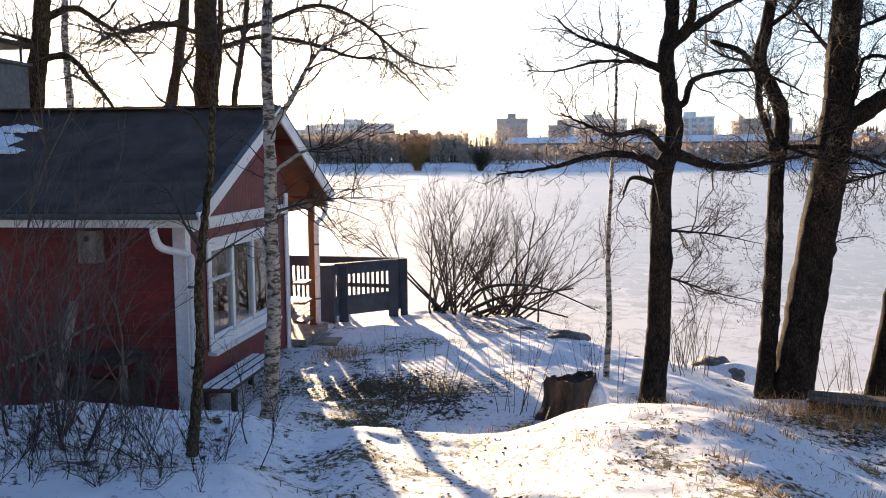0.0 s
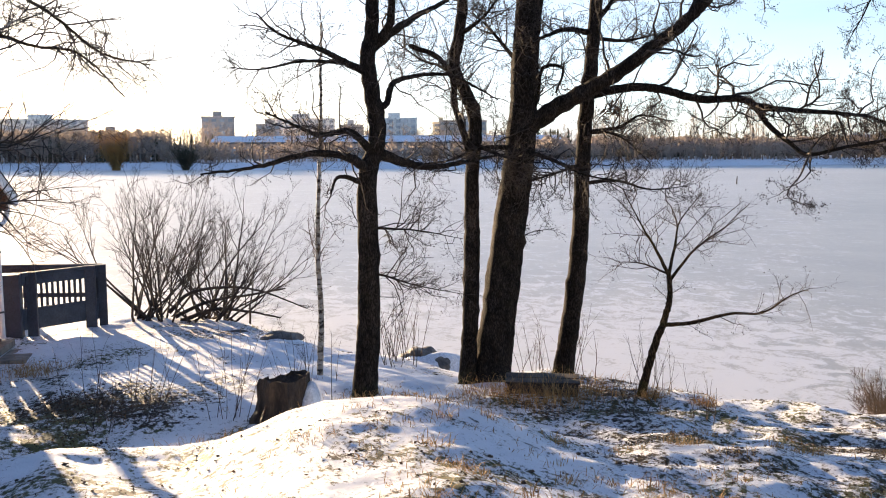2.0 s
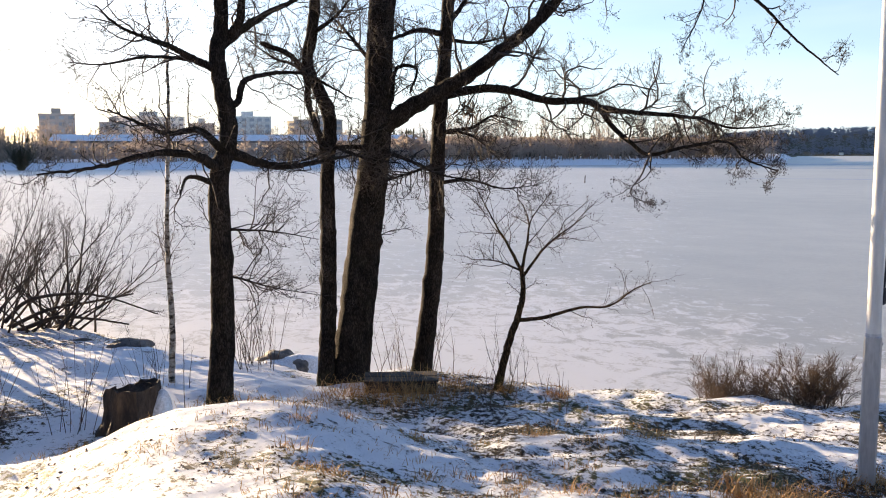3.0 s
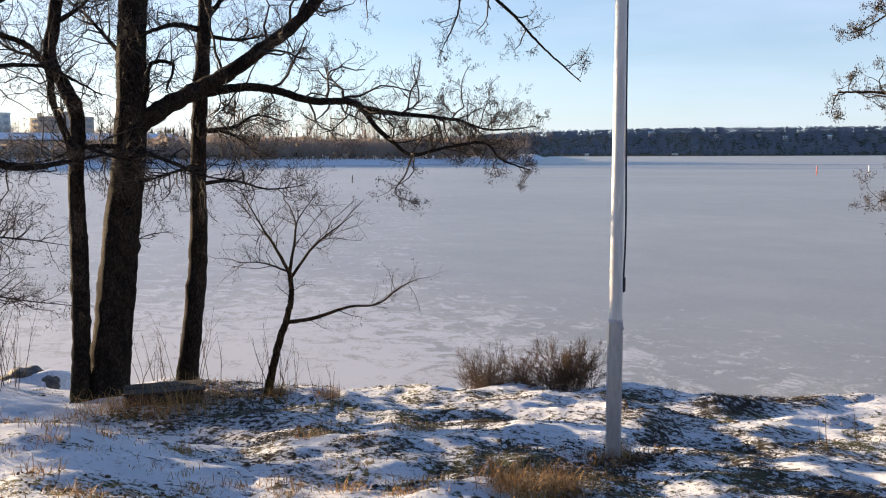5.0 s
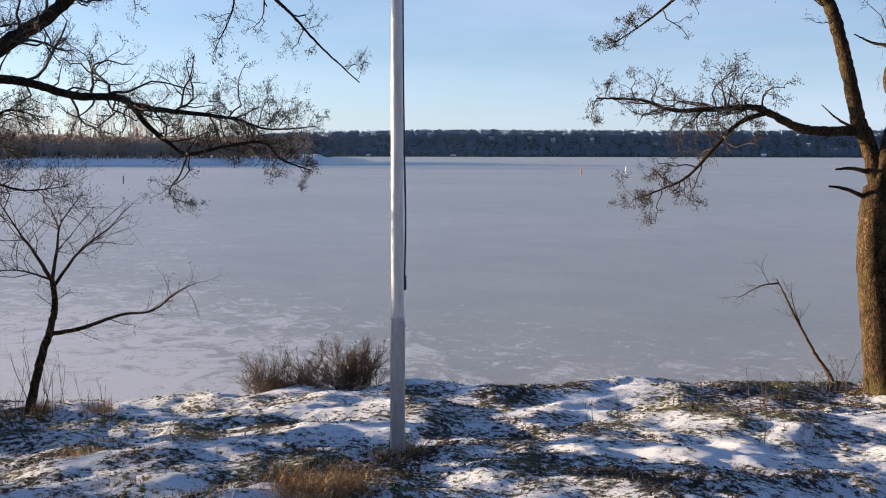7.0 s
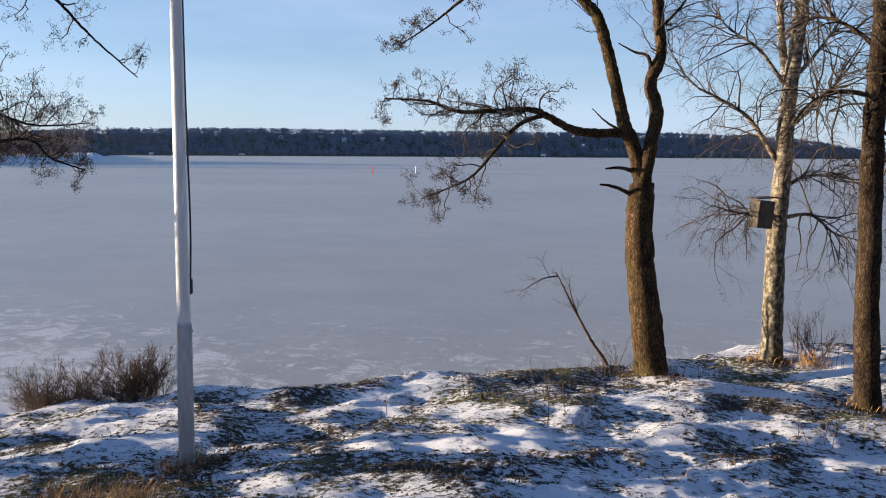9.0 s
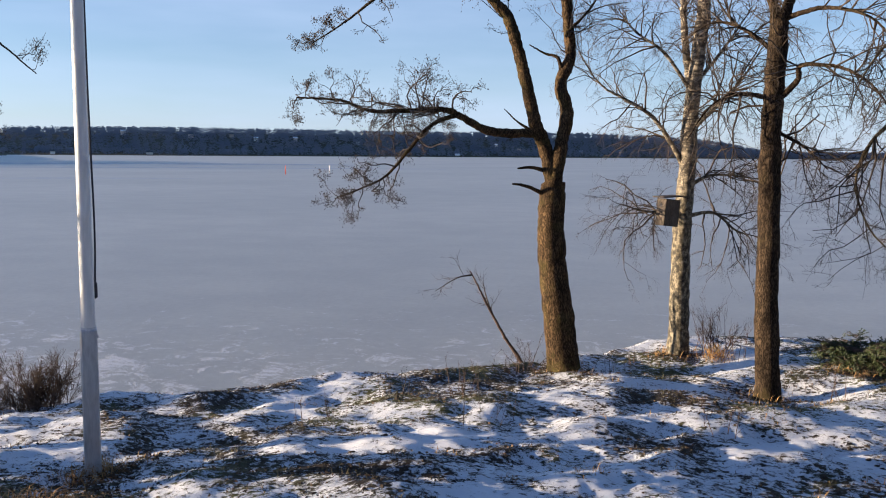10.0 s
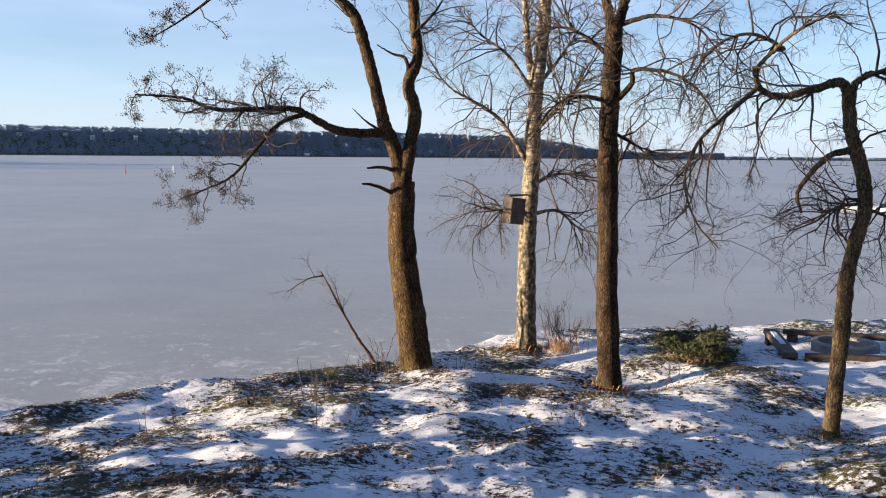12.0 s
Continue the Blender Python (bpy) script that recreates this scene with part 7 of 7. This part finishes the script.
def bare_tree_mesh(seed, shape):
    """A far leafless tree, 10 m high: trunk, limbs and a haze of strokes. shape: width of the crown."""
    rng = np.random.default_rng(seed)
    w = Wood()
    pts = np.array([(0.12 * rng.normal() * k / 5, 0.12 * rng.normal() * k / 5, -0.6 + 10.2 * k / 5) for k in range(6)])
    w.tube(pts, np.linspace(0.13, 0.03, 6), 4)
    for k in range(12):
        s = 0.22 + 0.72 * rng.random()
        p = np.array([0, 0, 10 * s])
        a = rng.uniform(0, 6.28)
        ln = shape * 4.2 * (1.05 - s) ** 0.6 * rng.uniform(0.6, 1.1)
        d = np.array([math.cos(a) * shape, math.sin(a) * shape, rng.uniform(0.7, 1.3)])
        d /= np.linalg.norm(d)
        e = p + d * ln
        ribbon(w, p, e, 0.05, rng)
        for _ in range(3):
            f = rng.uniform(0.25, 1.0)
            c = p + (e - p) * f
            t = d + rng.normal(size=3) * 0.55
            t /= np.linalg.norm(t)
            g = c + t * ln * rng.uniform(0.25, 0.55)
            ribbon(w, c, g, 0.045, rng)
            ribbon(w, c + (g - c) * 0.5, c + (g - c) * 0.5 + (t + rng.normal(size=3) * 0.6) * ln * 0.28, 0.035, rng)
    return w


def conifer_mesh(seed, ragged=0.25):
    """A far spruce, 10 m high, as ragged whorls."""
    rng = np.random.default_rng(seed)
    w = Wood()
    for k in range(6):
        z, r = 0.6 + 9.0 * k / 6, 1.9 * (1 - k / 6.4)
        n = 4
        ph = rng.uniform(0, 6.28)
        for i in range(n):
            a = ph + 6.283 * i / n
            rr = r * rng.uniform(1 - ragged, 1 + ragged)
            t = np.array([0, 0, z + 1.6])
            c = np.array([math.cos(a), math.sin(a), 0]) * rr
            s = np.array([-math.sin(a), math.cos(a), 0]) * rr * 0.6
            b = np.array([0, 0, z])
            w.quad([t, b + c * 0.8 + s, b + c - np.array([0, 0, 0.3]), b + c * 0.8 - s])
    return w


def crown_mesh(seed):
    """A far rounded crown of ragged clumps on a trunk, 10 m high."""
    rng = np.random.default_rng(seed)
    w = Wood()
    w.tube([(0, 0, -0.5), (0, 0, 6)], [0.2, 0.1], 4)
    for _ in range(14):
        v = rng.normal(size=3)
        v /= np.linalg.norm(v)
        c = np.array([v[0] * 2.0, v[1] * 2.0, 6.2 + v[2] * 3.2])
        u = rng.normal(size=3)
        q = rng.normal(size=3)
        u, q = u / np.linalg.norm(u) * 1.1, q / np.linalg.norm(q) * 1.1
        w.quad([c - u, c + q, c + u, c - q])
    return w


def canopy_mesh(seed, peak):
    """A far tree in a closed wood, 10 m high: ragged clumps turned to the camera and the sky. peak: how far it narrows
    upwards.
    """
    rng = np.random.default_rng(seed)
    w = Wood()
    for _ in range(14):
        h = rng.random()
        r = 2.3 * (1 - peak * h)
        c = np.array([rng.uniform(-r, r), -rng.uniform(0, r), -1.0 + 10.5 * h])
        nrm = np.array([0, -0.75, 0.65]) + 0.28 * rng.normal(size=3)
        nrm /= np.linalg.norm(nrm)
        u = np.cross(nrm, rng.normal(size=3))
        u /= np.linalg.norm(u)
        q = np.cross(nrm, u)
        k = rng.uniform(0.7, 1.3) * (1.2 - 0.7 * peak * h)
        w.quad([c - u * k, c - q * k * rng.uniform(0.6, 1), c + u * k, c + q * k * rng.uniform(0.6, 1)])
    return w


def forest(name, mat, makers, places, label, rng, facing=False):
    protos = [(np.vstack(m.v), np.vstack(m.f)) for m in makers]
    az = np.radians([p[0] for p in places])
    ds = np.array([p[1] for p in places])
    xs, ys = -np.sin(az) * ds, np.cos(az) * ds
    zs = np.maximum(land(xs, ys, False), 0.3)
    w = Wood()
    for (_, _, h, sp), x, y, z in zip(places, xs, ys, zs):
        v, f = protos[int(rng.integers(0, len(protos)))]
        # facing: each tree is turned to fit the camera's view from the origin
        a = math.atan2(y, x) - math.pi / 2 if facing else rng.uniform(0, 6.28)
        k = h / 10
        c, s = math.cos(a) * sp * k, math.sin(a) * sp * k
        q = np.stack([v[:, 0] * c - v[:, 1] * s + x, v[:, 0] * s + v[:, 1] * c + y, v[:, 2] * k + z - 0.1], 1)
        w.v.append(q)
        w.f.append(f + w.n)
        w.n += len(q)
    tagged(w.make(name, mat, smooth=False), label, "woods", kind="stuff")


def far_woods():
    rng = np.random.default_rng(21)
    shore = lambda a: float(np.interp(a, FAR_AZ, FAR_D))
    broad = [bare_tree_mesh(50 + s, 0.9) for s in range(4)]
    slim = [bare_tree_mesh(70 + s, 0.5) for s in range(4)]
    spruce = [conifer_mesh(60 + s) for s in range(3)]
    round_ = [crown_mesh(80 + s) for s in range(3)]
    pl = []
    for _ in range(620):
        a = rng.uniform(-1.5, 16)
        pl.append((a, shore(a) + 14 + 90 * rng.random(), 6.5 + 5 * rng.random(), 1.2))
    for _ in range(430):
        a = rng.uniform(-29, 0)
        pl.append((a, shore(a) + 12 + 40 * rng.random(), 3.5 + (3.5 if rng.random() < 0.7 else 7.5) * rng.random(), 1.4))
    for _ in range(420):
        a = rng.uniform(-29, 16)
        pl.append((a, shore(a) + 120 + 80 * rng.random(), 10 + 6 * rng.random(), 1.1))
    forest("bare_woods", M_FOREST, broad, pl, "brown leafless woods on the far shore", rng)
    pl = []
    for _ in range(85):
        a = rng.uniform(-48.3, -27)
        pl.append((a, shore(a) + 10 + 60 * rng.random(), (12 + 8 * rng.random()) * (1.0 if a > -44 else 0.75), 0.8))
    for _ in range(260):
        a = rng.uniform(-48.3, -27)
        pl.append((a, shore(a) + 8 + 30 * rng.random(), 4 + 5 * rng.random(), 1.8))
    forest("birch_grove", M_FOREST, broad, pl, "tall leafless birches on the snowy point", rng)
    pl = []
    for _ in range(130):
        a = rng.uniform(-47, -24)
        pl.append((a, shore(a) + 60 + 60 * rng.random(), 7 + 5 * rng.random(), 1.0))
    for _ in range(40):
        a = rng.uniform(-4, 14)
        pl.append((a, 275 + 80 * rng.random(), 7 + 4 * rng.random(), 1.0))
    forest("conifer_belt", M_CONIFER, spruce, pl, "dark evergreen trees on the far shore", rng)
    # undergrowth that closes the edge of the woods
    pl = []
    for _ in range(520):
        a = rng.uniform(-1.0, 16)
        pl.append((a, shore(a) + 30 + 60 * rng.random(), 6 + 4.5 * rng.random(), 1.3))
    for _ in range(420):
        a = rng.uniform(-47.5, -24)
        pl.append((a, shore(a) + 26 + 50 * rng.random(), 4.5 + 4 * rng.random(), 1.5))
    for _ in range(160):
        a = rng.uniform(-25, 0)
        pl.append((a, shore(a) + 14 + 30 * rng.random(), 2.5 + 3.5 * rng.random(), 1.5))
    forest("brown_undergrowth", M_FOREST, round_, pl, "brown leafless undergrowth along the far shore", rng)
    # wooded hills across the lake
    pl, pr = [], []
    for k in range(6400):
        a = rng.uniform(-103, -34)
        d = (shore(a) if a < -50 else 1500) + 6 + 520 * rng.random() ** 1.1
        (pl if k % 4 == 0 else pr).append((a, d, (8 + 5 * rng.random()) * d / 1900, 1.5 if k % 4 == 0 else 2.3))
    for _ in range(900):
        a = rng.uniform(-130, -93)
        pr.append((a, shore(a) + 60 * rng.random(), 7 + 4 * rng.random(), 4.0))
    forest("hill_forest", M_FOREST_FAR, [canopy_mesh(90 + s, 0.85) for s in range(4)], pl, "evergreen forest on the hills across the lake, haze in its colour", rng, True)
    forest("hill_birchwood", M_FOREST_FAR, [canopy_mesh(95 + s, 0.4) for s in range(4)], pr, "brown leafless patches in the far hill forest, haze in their colour", rng, True)


far_woods()


def sky_block_woods():
    """Unseen trees added behind the path to cut the sky light; they close the place."""
    rng = np.random.default_rng(61)
    pl = []
    for _ in range(330):
        a = rng.uniform(78, 214)
        pl.append((a if a < 180 else a - 360, rng.uniform(19, 46), rng.uniform(11, 17), 1.0))
    forest("sky_block_woods", M_CONIFER, [conifer_mesh(160 + s) for s in range(4)], pl, "unseen evergreen belt added to block sky light behind the path", rng)


sky_block_woods()


def far_bush(az, d, h, w, mat, label, name="willow_tree"):
    x, y, _ = place_far(az, d)
    z = max(gz(x, y), 0.2)
    shrub(name, (x, y, z), 170, h, w, mat, int(az * 10) % 97 + 300, label, 0, r=0.05, twigs=12, base=0.6, category="tree", thick=6)


far_bush(1.8, 246, 10.5, 0.75, M_REED, "golden brown willow on the far shore")
far_bush(-2.3, 238, 8.0, 1.0, M_CONIFER, "dark rounded bush on the far shore")

# villas and boathouses across the lake
for k in range(20):
    az = -52 - 44 * ((k * 0.618) % 1)
    d = float(np.interp(az, FAR_AZ, FAR_D)) + (8 if k % 9 == 0 else 90 + 260 * ((k * 0.37) % 1))
    x, y, _ = place_far(az, d)
    t = thing("far_villa", (x, y, max(gz(x, y), 0.5) + (0 if k % 9 == 0 else 3)), az, "tiny far villa with a snowy roof on the wooded hill", "house", "far villas")
    w = 7 + 4 * ((k * 0.77) % 1)
    part("wall", box((-w / 2, 0, -9), (w / 2, 7, 4.0)), M_BRICK if k % 3 else M_BLOCK, t)
    bm = bmesh.new()
    pr = [(-0.8, 4.0), (7.8, 4.0), (3.5, 6.6)]
    a = [bm.verts.new((-w / 2 - 0.5, p, q)) for p, q in pr]
    b = [bm.verts.new((w / 2 + 0.5, p, q)) for p, q in pr]
    bm.faces.new(a)
    bm.faces.new(b[::-1])
    for i in range(3):
        bm.faces.new([a[i], a[(i + 1) % 3], b[(i + 1) % 3], b[i]])
    part("roof", bm, M_SNOW if k % 2 else M_METAL, t, "snowy roof" if k % 2 else "dark roof")


def marker(az, d, h, mat, label, r):
    x, y, _ = place_far(az, d)
    t = thing("channel_marker", (x, y, 0), 0, label, "marker", "channel markers")
    w = Wood()
    w.tube([(0, 0, -0.4), (0, 0, h * 0.5), (0.05 * h, 0, h)], [r, r, r * 0.8], 10)
    w.bud((0.05 * h, 0, h), r * 0.8, r * 0.5)
    w.make("spar", mat, t)


marker(-65.7, 150, 1.45, M_BUOY_RED, "red spar buoy frozen in the ice", 0.09)
marker(-68.5, 165, 1.3, M_WHITE, "pale spar buoy frozen in the ice", 0.10)
marker(-36.9, 105, 0.9, M_DARKWOOD, "dark stake frozen in the ice", 0.06)


def ice_crack(az0, az1, d0, d1, width, seed):
    """A long refrozen crack in the lake ice."""
    rng = np.random.default_rng(seed)
    n = 60
    a = np.radians(np.linspace(az0, az1, n))
    d = np.linspace(d0, d1, n) + 0.5 * np.cumsum(rng.normal(size=n)) * 0.25
    h = width * (0.35 + 0.65 * rng.random(n)) * np.sin(np.linspace(0.05, 3.09, n)) ** 0.5
    w = Wood()
    for k in range(n - 1):
        w.quad([(-math.sin(a[j]) * (d[j] + e * h[j]), math.cos(a[j]) * (d[j] + e * h[j]), 0.004) for j, e in ((k, -0.5), (k + 1, -0.5), (k + 1, 0.5), (k, 0.5))])
    tagged(w.make("ice_crack", M_CRACK), "long blue-grey refrozen crack in the lake ice", "ice", "ice cracks", kind="structure")


ice_crack(-40, -70, 312, 296, 55.0, 1)
ice_crack(-44, -76, 226, 214, 15.0, 2)
ice_crack(-46, -60, 129, 124, 4.5, 3)

# snow-covered landing and white hut seen behind the crooked tree
t = thing("landing_stage", place_far(-111.0, 62, 0.05), -111, "snow-covered landing stage with a white hut", "jetty")
part("stage", box((-1.6, 0, 0.0), (4, 3, 0.22), 0.03), M_SNOW, t)
part("hut", box((1.5, 0.6, 0.222), (3.9, 2.6, 1.75), 0.03), M_WHITE, t)
